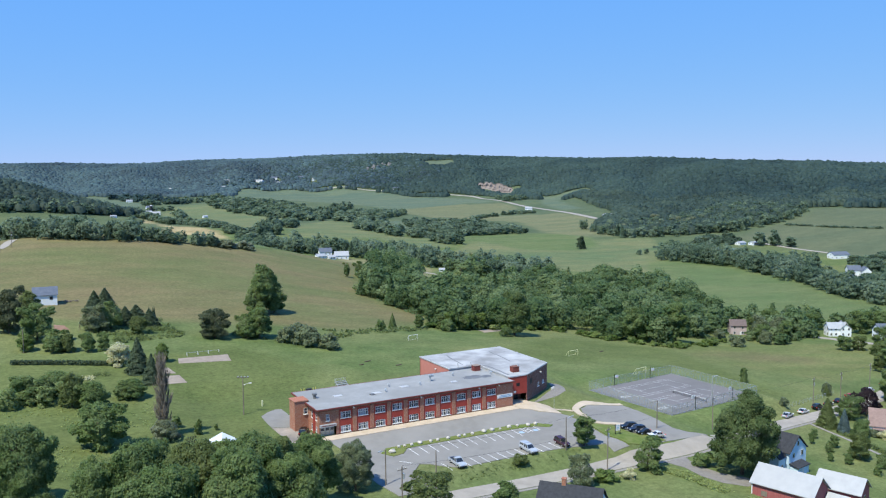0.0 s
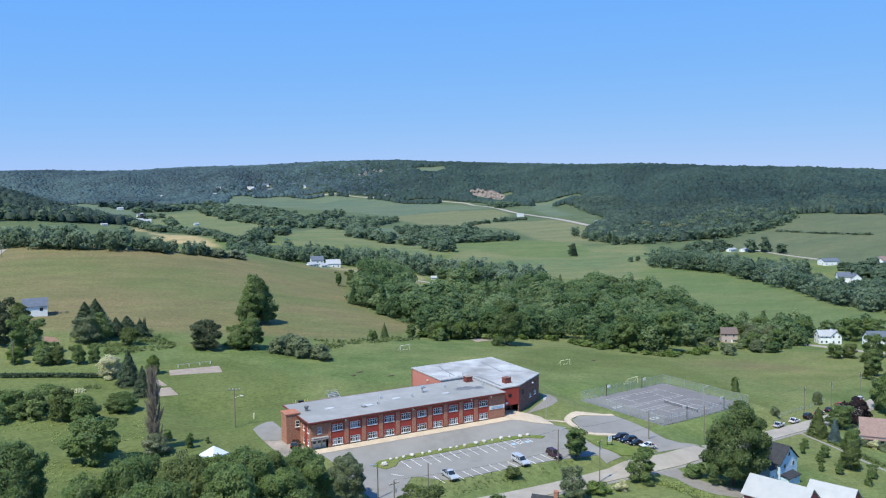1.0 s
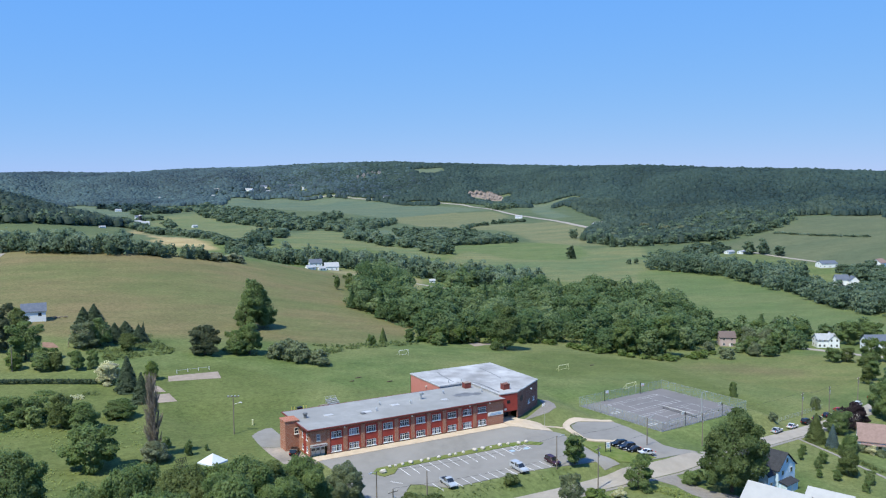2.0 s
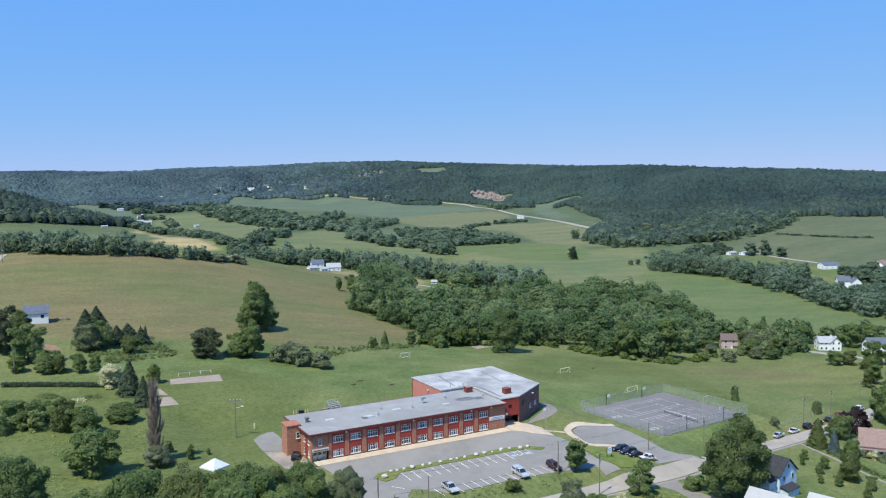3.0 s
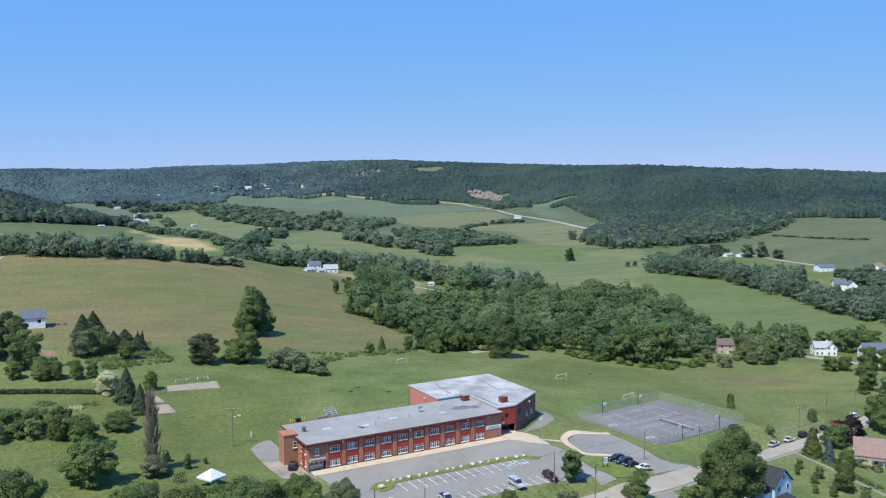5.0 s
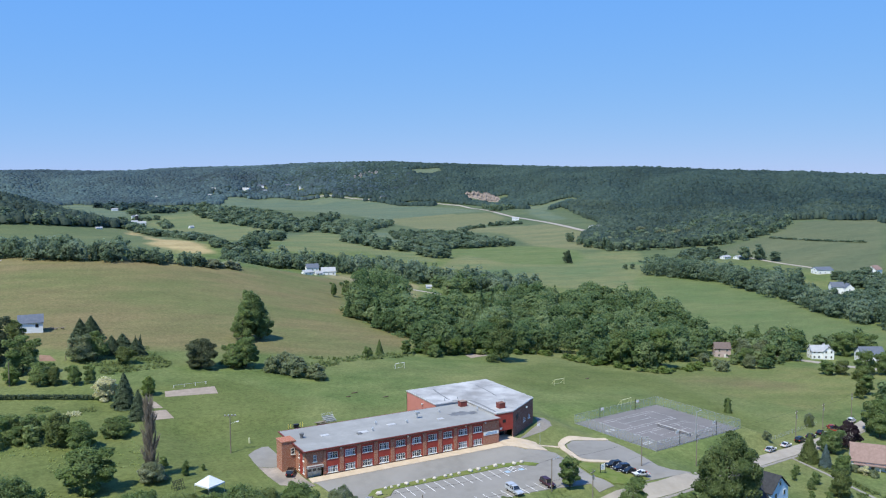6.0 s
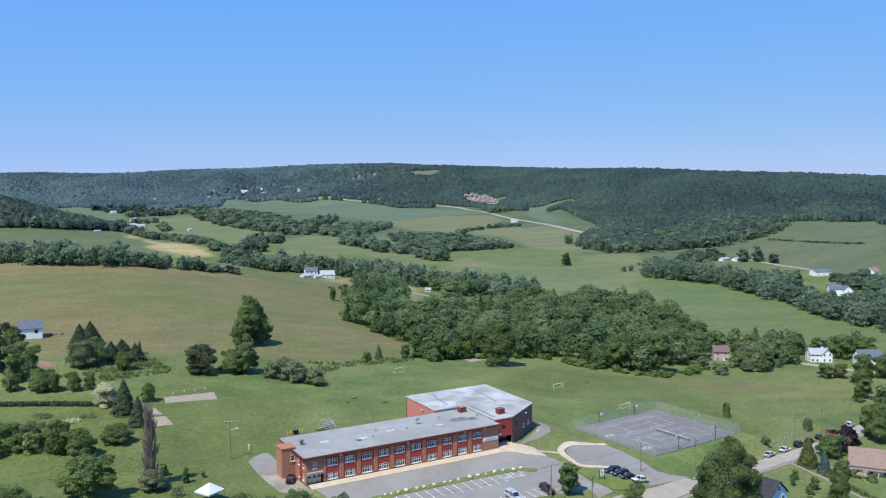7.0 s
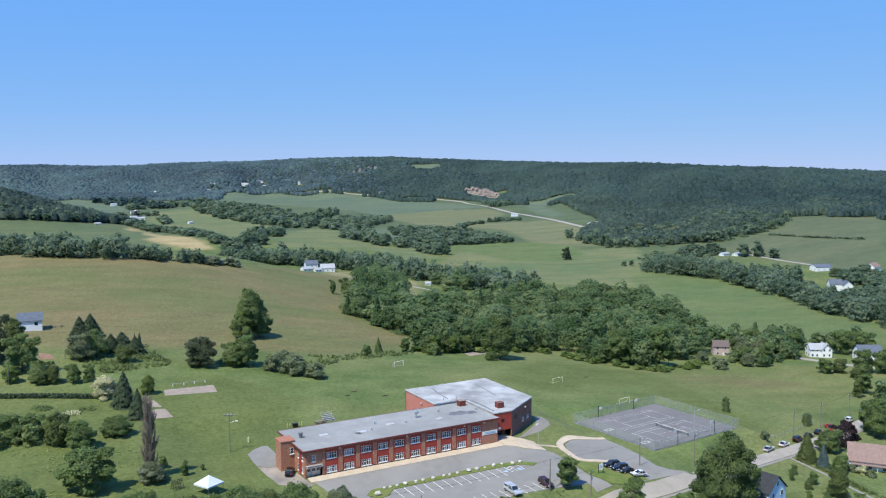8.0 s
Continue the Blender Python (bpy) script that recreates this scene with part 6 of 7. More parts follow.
brown = house(163.5, -43.5, -52, 15, 12, 3.2, 3.6, "white_siding", "shingle_brown", "white bungalow with broad brown shingle roof", 4, 1)
part("veranda_roof", Shape().box(-7.0, 7.0, -7.8, -5.9, 2.4, 2.6), "shingle_brown", brown)
for k in range(5):
    part("veranda_post", Shape().box(-6.6 + 3.2 * k, -6.4 + 3.2 * k, -7.5, -7.3, -0.5, 2.4), "white", brown)
house(277, 119, -35, 8, 7.5, 5.2, 2.6, "pink_siding", "shingle_umber", "dusty pink two-storey house with brown roof", 2, 2)
white = house(321.5, 93, -32, 9.6, 7, 4.6, 2.6, "white_siding", "tin", "white clapboard farmhouse with pale roof", 4, 2)
house(324.2, 90.6, 58, 7, 5.6, 4.6, 2.6, "white_siding", "tin", "white clapboard gable wing of a farmhouse", 2, 2)
house(338, 75, -30, 12, 8, 4.4, 3.4, "white_siding", "shingle_grey", "white house with dark blue-grey roof", 3, 1)
house(304.5, 56, -30, 5, 4, 2.4, 1.6, "white_siding", "shingle_grey", "small white outbuilding among trees", 1, 1)
house(238, -8, -40, 12, 9, 3.0, 2.6, "white_siding", "shingle_grey", "white house with blue-grey roof", 3, 1)
house(226, -26, 20, 8, 6, 2.8, 2.0, "barn_red", "shingle_brown", "small red shed behind parked cars", 1, 1, "shed")
shed = house(-48.6, 183.0, -4, 8.8, 6.4, 4.4, 2.7, "white_siding", "shingle_grey", "tall white shed with dark blue roof", 0, 0, "shed", doors=False, gable_windows=False)
part("loft_window", Shape().box(1.6, 2.8, -3.26, -3.18, 2.3, 3.6), "black", shed)
# white farm beyond the meadow
house(202, 528, -10, 11, 8, 6, 3.2, "white_siding", "shingle_grey", "tall white farmhouse beyond the meadow", 3, 2, group="meadow farm")
house(214, 519, -14, 12.5, 8, 3.8, 3.4, "white_siding", "tin", "white barn with pale grey roof", 3, 1, "barn", group="meadow farm")
house(190, 509, 10, 8, 6, 2.6, 1.8, "white_siding", "tin", "low white shed with pale roof", 2, 1, "shed", group="meadow farm")
house(200, 507, 5, 6, 5, 2.4, 1.6, "white_siding", "tin", "low white shed with pale roof", 2, 1, "shed", group="meadow farm")
house(266, 424, -20, 4.5, 3.4, 2.0, 1.2, "white_siding", "tin", "small white shed beside the farm lane", 1, 1, "shed", group="meadow farm")
# far houses in the valley
for x, y, a, L, W, e, roof in ((717, 381, -20, 18, 12, 4.5, "shingle_grey"), (606, 285, -35, 11, 8.5, 6.5, "shingle_grey"), (611, 277, 55, 9, 8, 6, "shingle_grey"), (742, 339, 10, 14, 11, 6.5, "shingle_brown"), (731, 524, 5, 12, 7, 2.6, "tin"), (744, 513, 5, 17, 8, 2.6, "tin"),
                               (994, 1356, -30, 15, 11, 4.5, "tin"), (1382, 1900, -30, 36, 15, 6, "tin"), (1404, 1996, -20, 20, 13, 6, "tin"), (845, 905, 0, 20, 11, 5, "tin"),
                               (222, 1690, 20, 20, 11, 4, "tin"), (257, 1685, -10, 17, 10, 5, "tin"), (250, 1734, 10, 14, 9, 5, "tin"), (281, 1900, 0, 18, 12, 6, "shingle_grey"), (302, 1430, 20, 9, 6, 3, "tin"), (101, 1141, 10, 9, 5, 2.2, "tin"), (328, 2540, 0, 18, 11, 5, "tin"),
                               (727, 2952, -25, 34, 16, 7, "tin"), (773, 3085, -25, 24, 13, 8, "tin"), (892, 3076, -40, 36, 16, 9, "tin"), (972, 3133, -20, 26, 14, 9, "shingle_grey"), (958, 3030, -10, 20, 13, 8, "tin"), (1072, 3090, -20, 24, 14, 9, "shingle_grey"), (1100, 3010, -10, 20, 13, 8, "tin"), (1206, 2486, -20, 18, 12, 8, "shingle_grey"), (575, 3140, -30, 24, 13, 8, "tin")):
    house(x, y, a, L, W, e, e * 0.6, "white_siding", roof, "white house far off in the valley", 3, 1, group="valley houses")

silo = thing("silo", pose(262, 1775, z_at(262, 1775)), "tall dark farm silo with pale domed cap", "silo")
part("silo_wall", Shape().tube((0, 0, -1), (0, 0, 16), 3.4, 3.4, 16), "shingle_dark", silo)
part("silo_cap", Shape().tube((0, 0, 16), (0, 0, 17.6), 3.5, 2.2, 16).tube((0, 0, 17.6), (0, 0, 18.4), 2.2, 0.4, 16), "tin", silo)

# ---- gazebo, dead poplar, hedge, odds and ends ----
gz = thing("party_tent", pose(-22.4, 3.0, z_at(-22.4, 3.0), 0, 0, 28) @ Matrix.Diagonal((0.82, 0.82, 1.1, 1)), "white square party tent among trees", "tent")
part("canopy", Shape().add([(-3, -3, 2.2), (3, -3, 2.2), (3, 3, 2.2), (-3, 3, 2.2), (0, 0, 3.9), (-3, -3, 1.9), (3, -3, 1.9), (3, 3, 1.9), (-3, 3, 1.9)],
                           [(0, 1, 4), (1, 2, 4), (2, 3, 4), (3, 0, 4), (0, 5, 6, 1), (1, 6, 7, 2), (2, 7, 8, 3), (3, 8, 5, 0)]), "cloth", gz)
for sx in (-2.9, 2.9):
    for sy in (-2.9, 2.9):
        part("leg", Shape().tube((sx, sy, -0.2), (sx, sy, 2.2), 0.04), "steel", gz)
table = thing("picnic_table", pose(20.9, 42.6, z_at(20.9, 42.6), 0, 0, 8), "weathered brown picnic table on the grass", "table")
part("tabletop", Shape().box(-1.5, 1.5, -0.55, 0.55, 0.7, 0.78), "pole_wood", table)
for s in (-1, 1):
    part("seat_plank", Shape().box(-1.5, 1.5, s * 1.0 - 0.18, s * 1.0 + 0.18, 0.5, 0.57), "pole_wood", table)
    part("leg_frame", Shape().box(s * 1.1 - 0.06, s * 1.1 + 0.06, -1.1, 1.1, 0.4, 0.5).box(s * 1.1 - 0.06, s * 1.1 + 0.06, -0.5, -0.4, -0.1, 0.7).box(s * 1.1 - 0.06, s * 1.1 + 0.06, 0.4, 0.5, -0.1, 0.7), "pole_wood", table)
bench = thing("bleacher", pose(24.4, 43.4, z_at(24.4, 43.4), 0, 0, 6), "pale grey aluminium bleacher on the field", "bleacher")
for k in range(4):
    part("bench_plank", Shape().box(-1.9, 1.9, k * 0.6, k * 0.6 + 0.36, 0.4 + 0.36 * k, 0.47 + 0.36 * k), "steel", bench)
    part("foot_plank", Shape().box(-1.9, 1.9, k * 0.6 - 0.3, k * 0.6 - 0.01, 0.1 + 0.36 * k, 0.14 + 0.36 * k), "steel", bench)
    part("riser_board", Shape().box(-1.9, 1.9, k * 0.6 + 0.3, k * 0.6 + 0.33, 0.14 + 0.36 * k, 0.4 + 0.36 * k), "steel", bench)
part("back_rail", Shape().tube((-1.9, 2.2, 2.3), (1.9, 2.2, 2.3), 0.04).tube((-1.9, 2.2, 1.95), (1.9, 2.2, 1.95), 0.03), "steel", bench)
for s_ in (-1.7, 0, 1.7):
    part("bench_frame", Shape().tube((s_, -0.2, 0.1), (s_, 2.2, 1.6), 0.05).tube((s_, 2.2, -0.2), (s_, 2.2, 2.3), 0.05).tube((s_, -0.2, -0.2), (s_, -0.2, 0.4), 0.05).tube((s_, 1.0, -0.2), (s_, 1.0, 0.85), 0.05), "steel", bench)
for x in (10.9, 11.7, 14.6, 15.4):
    p = thing("yellow_post", pose(x, 43.2, z_at(x, 43.2)), "yellow painted guard post behind the school", "post", "yellow posts")
    part("post_body", Shape().tube((0, 0, -0.2), (0, 0, 1.3), 0.09), "yellow", p)
bin_ = thing("waste_bin", pose(13.1, 42.6, z_at(13.1, 42.6)), "dark steel waste container behind the school", "waste bin")
part("tub", Shape().side([(-0.6, 0), (0.6, 0), (0.75, 1.1), (-0.75, 1.1)], -0.5, 0.5), "black", bin_)
part("lid", Shape().box(-0.8, 0.8, -0.55, 0.55, 1.1, 1.2), "black", bin_)
wp = thing("marker_post", pose(-3.2, 35.5, z_at(-3.2, 35.5)), "short pale yellow post in the grass", "post")
part("post_body", Shape().box(-0.16, 0.16, -0.16, 0.16, -0.2, 1.6), "goal_yellow", wp)
for x, y, s in ((44, 70, 0.6), (40, 66, 0.4), (52, 62, 0.55), (150, 75, 0.5)):
    lg = thing("log", pose(x, y, z_at(x, y), 0, 0, 20 * s), "dark fallen log lying in the grass", "log", "field logs")
    part("log_body", Shape().tube((-2.0 * s, 0, 0.16), (2.0 * s, 0, 0.18), 0.2, 0.16), "bark", lg)


def dead_poplar(x, y, high, wide):
    rng = random.Random(8)
    t = thing("dead_poplar", pose(x, y, z_at(x, y)), "tall bare dead poplar with grey twigs", "tree")
    part("trunk", Shape().tube((0, 0, -0.3), (0.2, 0, high * 0.9), 0.4, 0.06, 8), "dead_wood", t)
    tw = Shape()
    for i in range(420):
        f = rng.uniform(0.06, 0.97)
        a = rng.uniform(0, 6.283)
        reach = wide / 2 * (0.55 + 0.45 * math.sin(math.pi * min(f + 0.15, 1))) * rng.uniform(0.3, 1.15) * (1 + 0.25 * math.sin(f * 19 + a))
        z0 = high * f * 0.88
        base = Vector((math.cos(a) * 0.1, math.sin(a) * 0.1, z0))
        mid = base + Vector((math.cos(a) * reach * 0.75, math.sin(a) * reach * 0.75, rng.uniform(0.8, 1.8)))
        tip = mid + Vector((math.cos(a) * reach * 0.3, math.sin(a) * reach * 0.3, rng.uniform(1.2, 2.8)))
        tw.tube(base, mid, 0.08, 0.06, 4).tube(mid, tip, 0.06, 0.03, 4)
        for k in range(2):
            b2 = a + rng.uniform(-0.9, 0.9)
            tw.tube(mid, mid + Vector((math.cos(b2) * 0.5, math.sin(b2) * 0.5, rng.uniform(0.9, 2.2))), 0.05, 0.025, 3)
    part("twig_spray", tw, "dead_wood", t)


dead_poplar(-33.2, 16.4, 20.6, 3.7)


def hedge(points, high, deep, leaf, label, size=0.45, per=26):
    rng = np.random.default_rng(3)
    P = [np.array(p, float) for p in points]
    cs = []
    for a, b_ in zip(P, P[1:]):
        L = np.linalg.norm(b_ - a)
        n = int(L * per)
        k = rng.uniform(0, 1, n)
        side = np.array([-(b_ - a)[1], (b_ - a)[0]]) / L
        off = rng.uniform(-0.5, 0.5, n) * deep
        xy = a + (b_ - a) * k[:, None] + side * off[:, None]
        z = ground_z(xy[:, 0], xy[:, 1]) + high * np.sqrt(rng.uniform(0, 1, n)) * (1 - 0.3 * np.abs(off / deep) * 2)
        cs.append(np.c_[xy, z])
    c = np.concatenate(cs)
    v, f, nv = clumps(rng, c, np.tile([0, -0.2, 1.0], (len(c), 1)), size)
    me = array_mesh("hedge", v, f, LEAF[leaf])
    me.attributes.new("tone", "FLOAT", "POINT").data.foreach_set("value", np.full(len(v), 0.5, np.float32))
    tagged(put("hedge", me), label, "hedge", "", "stuff")


hedge([(-64, 95.5), (-50, 90.5), (-37.4, 85.6)], 1.6, 1.3, "fir", "long clipped dark green garden hedge", 0.42, 85)
for x, y in ((-14.5, 147), (-13.2, 146), (-12.2, 149)):
    tree(x, y, 5.5, 1.3, "fir", "fir", "slim columnar cedar in the garden", "garden cedars")

drape("soil_bed", [(-49, 136.5), (-43.6, 135), (-45, 143), (-48.4, 145)], "soil", 0.06, "bare red-brown vegetable bed in the garden", "garden bed")
pile = thing("woodpile", pose(-40, 184.5, z_at(-40, 184.5), 0, 0, -22), "low pile of pale split logs beside the shed", "woodpile")
rp = random.Random(2)
for k in range(26):
    a, b_ = rp.uniform(-3.6, 3.6), rp.uniform(-0.8, 0.8)
    part("split_log", Shape().tube((a - 0.5, b_, 0.15 + 0.22 * (k % 3)), (a + 0.6, b_ + rp.uniform(-0.4, 0.4), 0.18 + 0.22 * (k % 3)), 0.14, 0.12, 6), "pole_wood", pile)
swing = thing("swing_set", pose(-38.8, 133.5, z_at(-38.8, 133.5), 0, 0, -25), "pale wooden swing frame on the lawn", "swing set")
part("top_beam", Shape().tube((-2, 0, 2.1), (2, 0, 2.1), 0.09), "pole_wood", swing)
for s in (-2, 2):
    for e in (-0.9, 0.9):
        part("leg", Shape().tube((s, e, -0.1), (s, 0, 2.1), 0.08), "pole_wood", swing)

# ---- single trees ----
for x, y, h, w in ((-32, 166, 8.4, 9), (-28, 166, 9.4, 10.5), (-20, 142, 7.4, 11), (-16, 137, 6.8, 8.5), (-24, 141, 7, 8.5), (-30, 75, 11.2, 8), (-28, 63, 9.0, 6.5)):
    tree(x, y, h, w, "fir", "fir", "dark green spruce in the garden", "garden spruces")
for x, y, h, w, leaf in ((-22, 125, 7, 7, "olive"), (-30, 134, 10.3, 9, "maple"), (-36, 132, 10, 10, "grey"), (-41, 104, 7.4, 5.1, "maple"), (-36, 104, 6.5, 4, "maple"), (-51, 107, 7.4, 8.3, "maple"), (-47, 105, 7, 4.9, "olive"),
                         (-55, 123, 13, 12, "maple"), (-56, 161, 10.8, 8.5, "olive"), (-63, 138, 16, 12, "bronze"), (-59, 111, 6, 6.3, "lime"), (-21, 85, 7, 4.9, "lime")):
    tree(x, y, h, w, "medium", leaf, "leafy garden tree beside a lawn", "garden trees")
tree(-34, 85, 7.8, 8.6, "medium", "pale", "large cream-flowering shrub at the hedge end")
for x, y, h, w, leaf in ((-48, 13, 11.6, 11.6, "maple"), (-51, 47, 10.2, 7.6, "olive"), (-46, 43, 8.6, 8.6, "maple"), (-62, 58, 7.4, 7.9, "maple"), (-57, 57, 6.5, 7, "maple"), (-35, 50, 6.2, 7.4, "maple"), (-38, 50, 4.5, 5.1, "maple"), (-25, 16, 3.9, 1.6, "maple")):
    tree(x, y, h, w, "medium", leaf, "leafy tree on rough grass", "rough grass trees")
tree(-33.4, 13.6, 5.4, 7.2, "medium", "pale_scrub", "pale green bush below the dead poplar")
for x, y, h, w, leaf in ((-66, -20, 18.5, 14, "maple"), (-29, -47, 21.0, 16, "maple"), (-15, -38, 16.5, 12.5, "maple"), (-48, -42, 20.0, 13, "maple"), (-39.5, -44, 20, 13, "olive"), (-54.5, -41, 17.5, 10.5, "maple"), (-22, -40, 16.5, 13, "olive"),
                         (-34, -36, 14.5, 12, "maple"), (-44, -30, 16, 11, "maple"), (-3.0, -31, 10.4, 8, "grey"), (-46, -56, 20, 15, "maple"), (-35, -58, 20, 16, "maple"), (-24, -54, 17, 13, "maple")):
    tree(x, y, h, w, "large", leaf, "large spreading leafy tree near the road", "roadside trees")
tree(6, -48, 9, 10, "medium", "olive", "olive green tree beside the road", "roadside trees")
tree(20, -55, 8, 6, "oval", "maple", "dark green tree beside the white house", "roadside trees")
tree(86.6, -54.4, 20.5, 15, "large", "oak", "huge spreading maple shading the gravel drive", variant=1)
tree(57, -31.8, 8.6, 6, "oval", "maple", "small leafy tree at the lot corner", "roadside trees")
tree(44, -47, 8, 6.1, "medium", "grey", "grey-green tree beside the road", "roadside trees")
tree(66, -44.5, 8.3, 6.6, "medium", "maple", "leafy tree beside the road", "roadside trees")
for x, y, h, w, leaf in ((37, -34, 2.6, 4, "olive"), (52, -46, 2.4, 6, "lime"), (58, -47, 2.2, 3.6, "pale"), (114, -26, 4.2, 4.6, "grey"), (142, -21, 3, 3, "grey"), (150.5, -44.8, 2.2, 3.2, "grey"), (151.4, -47.2, 2.4, 3.4, "pale"), (152, -49.6, 2.2, 3.2, "grey"), (81, -47, 3.5, 5, "maple")):
    tree(x, y, h, w, "bush", leaf, "low leafy bush beside the road", "roadside bushes")
tree(170, -29, 9.5, 6.9, "medium", "purple", "dark purple-leaved tree in a yard")
tree(144, -40, 7.3, 4.1, "fir", "blue", "pale blue spruce in a yard")
for x, y, h, w, kind, leaf in ((144, -34.5, 8.9, 6.7, "fir", "olive"), (159, -31, 8.3, 8.2, "medium", "maple"), (144.5, -45, 6.2, 5.2, "medium", "maple"), (127, -57, 8.5, 5.8, "medium", "olive"), (213, -16, 9, 6.5, "medium", "maple"), (193, -25, 15, 10, "medium", "maple"),
                               (179, -8, 3.9, 2.6, "fir", "olive"), (163, 13, 5.5, 3, "fir", "maple"), (240, -30, 15, 12, "medium", "maple"), (205, -34, 9, 8, "medium", "maple")):
    tree(x, y, h, w, kind, leaf, "leafy yard tree near the village road", "yard trees")
for x, y, h, w in ((130, -41, 3.6, 2.8), (124, -50, 3.6, 3.4), (129, -48, 4.4, 4.0), (128, -54, 3.0, 3.4), (121, -58, 3.6, 3.6), (127, -63, 4.2, 4.2), (121, -66, 3.4, 3.2), (118, -55, 3.0, 2.6), (125, -44, 4.2, 2.4)):
    tree(x, y, h * 0.85, w * 0.68, "medium", "maple", "small orchard tree on a green lawn", "orchard trees")
tree(36, 164, 22.5, 13.5, "tall", "maple", "tall maple at the meadow edge", variant=0)
tree(31.5, 161, 14.5, 10, "medium", "maple", "lower leafy tree beside the tall maple")
tree(41, 165, 16, 11, "medium", "maple", "lower leafy tree beside the tall maple")
tree(19, 113, 12.5, 10.5, "tall", "maple", "broad leafy tree at the field edge", "field edge trees")
tree(3, 115, 11.5, 12.5, "tall", "bronze", "dark round bronze-green tree at field edge", "field edge trees", variant=2)
tree(14, 113, 9, 8.5, "medium", "maple", "small round tree at the field edge", "field edge trees")
for x, y, h, w in ((33, 98, 7.8, 10.5), (38, 92, 6.2, 8.3), (33, 112, 5.8, 8.8), (27, 104, 6.5, 8)):
    tree(x, y, h, w, "bush", "grey", "wide grey-green willow bush at the field edge", "willow bushes")
for x, y, h, w, kind in ((85, 137, 6.8, 4, "fir"), (99, 139, 7, 5.3, "oval"), (76, 129, 4.6, 4, "bush"), (136, 314, 10, 4.8, "oval"), (148, 322, 11, 7.5, "medium"), (110, 133, 5.4, 7.6, "bush")):
    tree(x, y, h, w, kind, "maple", "young tree along the meadow edge", "meadow edge trees")
for i, (x, y) in enumerate(((109.5, 137.5), (112.8, 136.6), (116.4, 137.6), (119.6, 137), (123.2, 138.6), (126.8, 139.6), (130.2, 141), (133.6, 142.6))):
    tree(x, y, 7.2 + 1.6 * (i % 3), 4.6, "oval", ("olive", "lime", "maple")[i % 3], "slim young tree before the wood", "young wood edge trees")
tree(140, 124, 19.5, 15.5, "tall", "oak", "tall oak standing before the wood", variant=2)
for x, y in [(560, 511), (571, 512)]:
    tree(x, y, 6.5, 6, "distant", "belt", "small tree standing alone in the pasture", "pasture trees")
tree(531, 577, 15.5, 10.5, "oval", "fir", "lone dark bushy evergreen in the pasture", "pasture evergreens")
tree(534, 576, 12.5, 7.5, "fir", "fir", "smaller dark evergreen in the pasture", "pasture evergreens")
for x, y, h in ((742, 503, 18), (752, 491, 19), (757, 473, 13), (694, 322, 13), (672, 309, 12), (706, 322, 15), (655, 300, 12), (642, 272, 14), (628, 262, 13), (690, 345, 10)):
    tree(x, y, h, 14, "distant", "belt", "tall tree beside a valley house", "valley trees")

for x, y, h, w, kind, leaf in ((272, 100, 13, 9.5, "medium", "grey"), (266, 93, 10, 8, "medium", "maple"), (282, 94, 10, 8.5, "medium", "maple"), (261, 87, 7, 7, "medium", "grey"), (276, 106, 13, 9, "medium", "olive"), (290, 104, 11, 9, "medium", "grey"),
                               (241, 86, 5.5, 9, "bush", "grey"), (246, 102, 6.5, 7, "medium", "grey"), (316, 116, 13, 13, "medium", "grey"), (306, 122, 14, 13, "medium", "maple"), (328, 112, 11, 11, "medium", "maple"), (340, 92, 14, 12, "medium", "maple"),
                               (350, 86, 14, 12, "medium", "maple"), (283, 60, 7.5, 8, "medium", "maple"), (289, 57, 8, 7, "medium", "olive"), (300, 52, 13, 9, "medium", "maple"), (308, 48, 12, 9, "medium", "maple"), (286, 46, 5, 6, "bush", "olive"),
                               (272, 34, 9, 8, "medium", "olive"), (256, 22, 9.5, 6.5, "oval", "maple"), (246, 18, 8.5, 5, "oval", "olive"), (198, -18.5, 10, 7.2, "medium", "maple"), (165, 15, 5.4, 3.2, "oval", "maple"), (181, -6.5, 4.5, 4, "bush", "grey")):
    tree(x, y, h, w, kind, leaf, "leafy tree in a yard beside houses", "yard trees")
for x, y, h, w in ((-25.4, 15.7, 3.6, 1.8), (-29, 22, 3.4, 2.4), (-20, 19, 1.8, 1.2)):
    tree(x, y, h, w, "oval", "maple", "slim young sapling on the school lawn", "lawn saplings")
# ---- woods and hedgerows ----
woods("wood_by_field", [(113, 200), (125, 192), (108, 142), (131, 150), (165, 152), (185, 143), (187, 112), (205, 92), (251, 108), (332, 182), (388, 294), (356, 322), (310, 345), (235, 305), (160, 300), (112, 252)],
      11.2, 15.2, 13.8, 920, 1.02, "wood", "dense mixed broadleaf wood behind the playing field", 11, skip=[[(202, 347), (212, 338), (253, 410), (271, 464), (254, 453)]], smooth=0.62)
woods("wood_by_field", [(141, 293), (152, 283), (189, 320), (221, 377), (210, 396), (169, 346)], 9.5, 19, 13, 900, 1.0, "wood", "taller stand of broadleaf trees in the wood", 57, smooth=0.62)
tree(214, 99, 21, 17, "tall", "maple", "huge round tree at the wood corner", "wood edge trees")
tree(197, 108, 17, 13, "tall", "maple", "tall round tree at the wood edge", "wood edge trees")
band_woods("edge_scrub", [(106, 139), (131, 145), (165, 147), (184, 138), (186, 110), (204, 87), (251, 103)], 7, 4.2, 2.3, 4.2, 150, 0.55, "lime", "tangled green scrub along the wood edge", 54, fir_share=0.0)
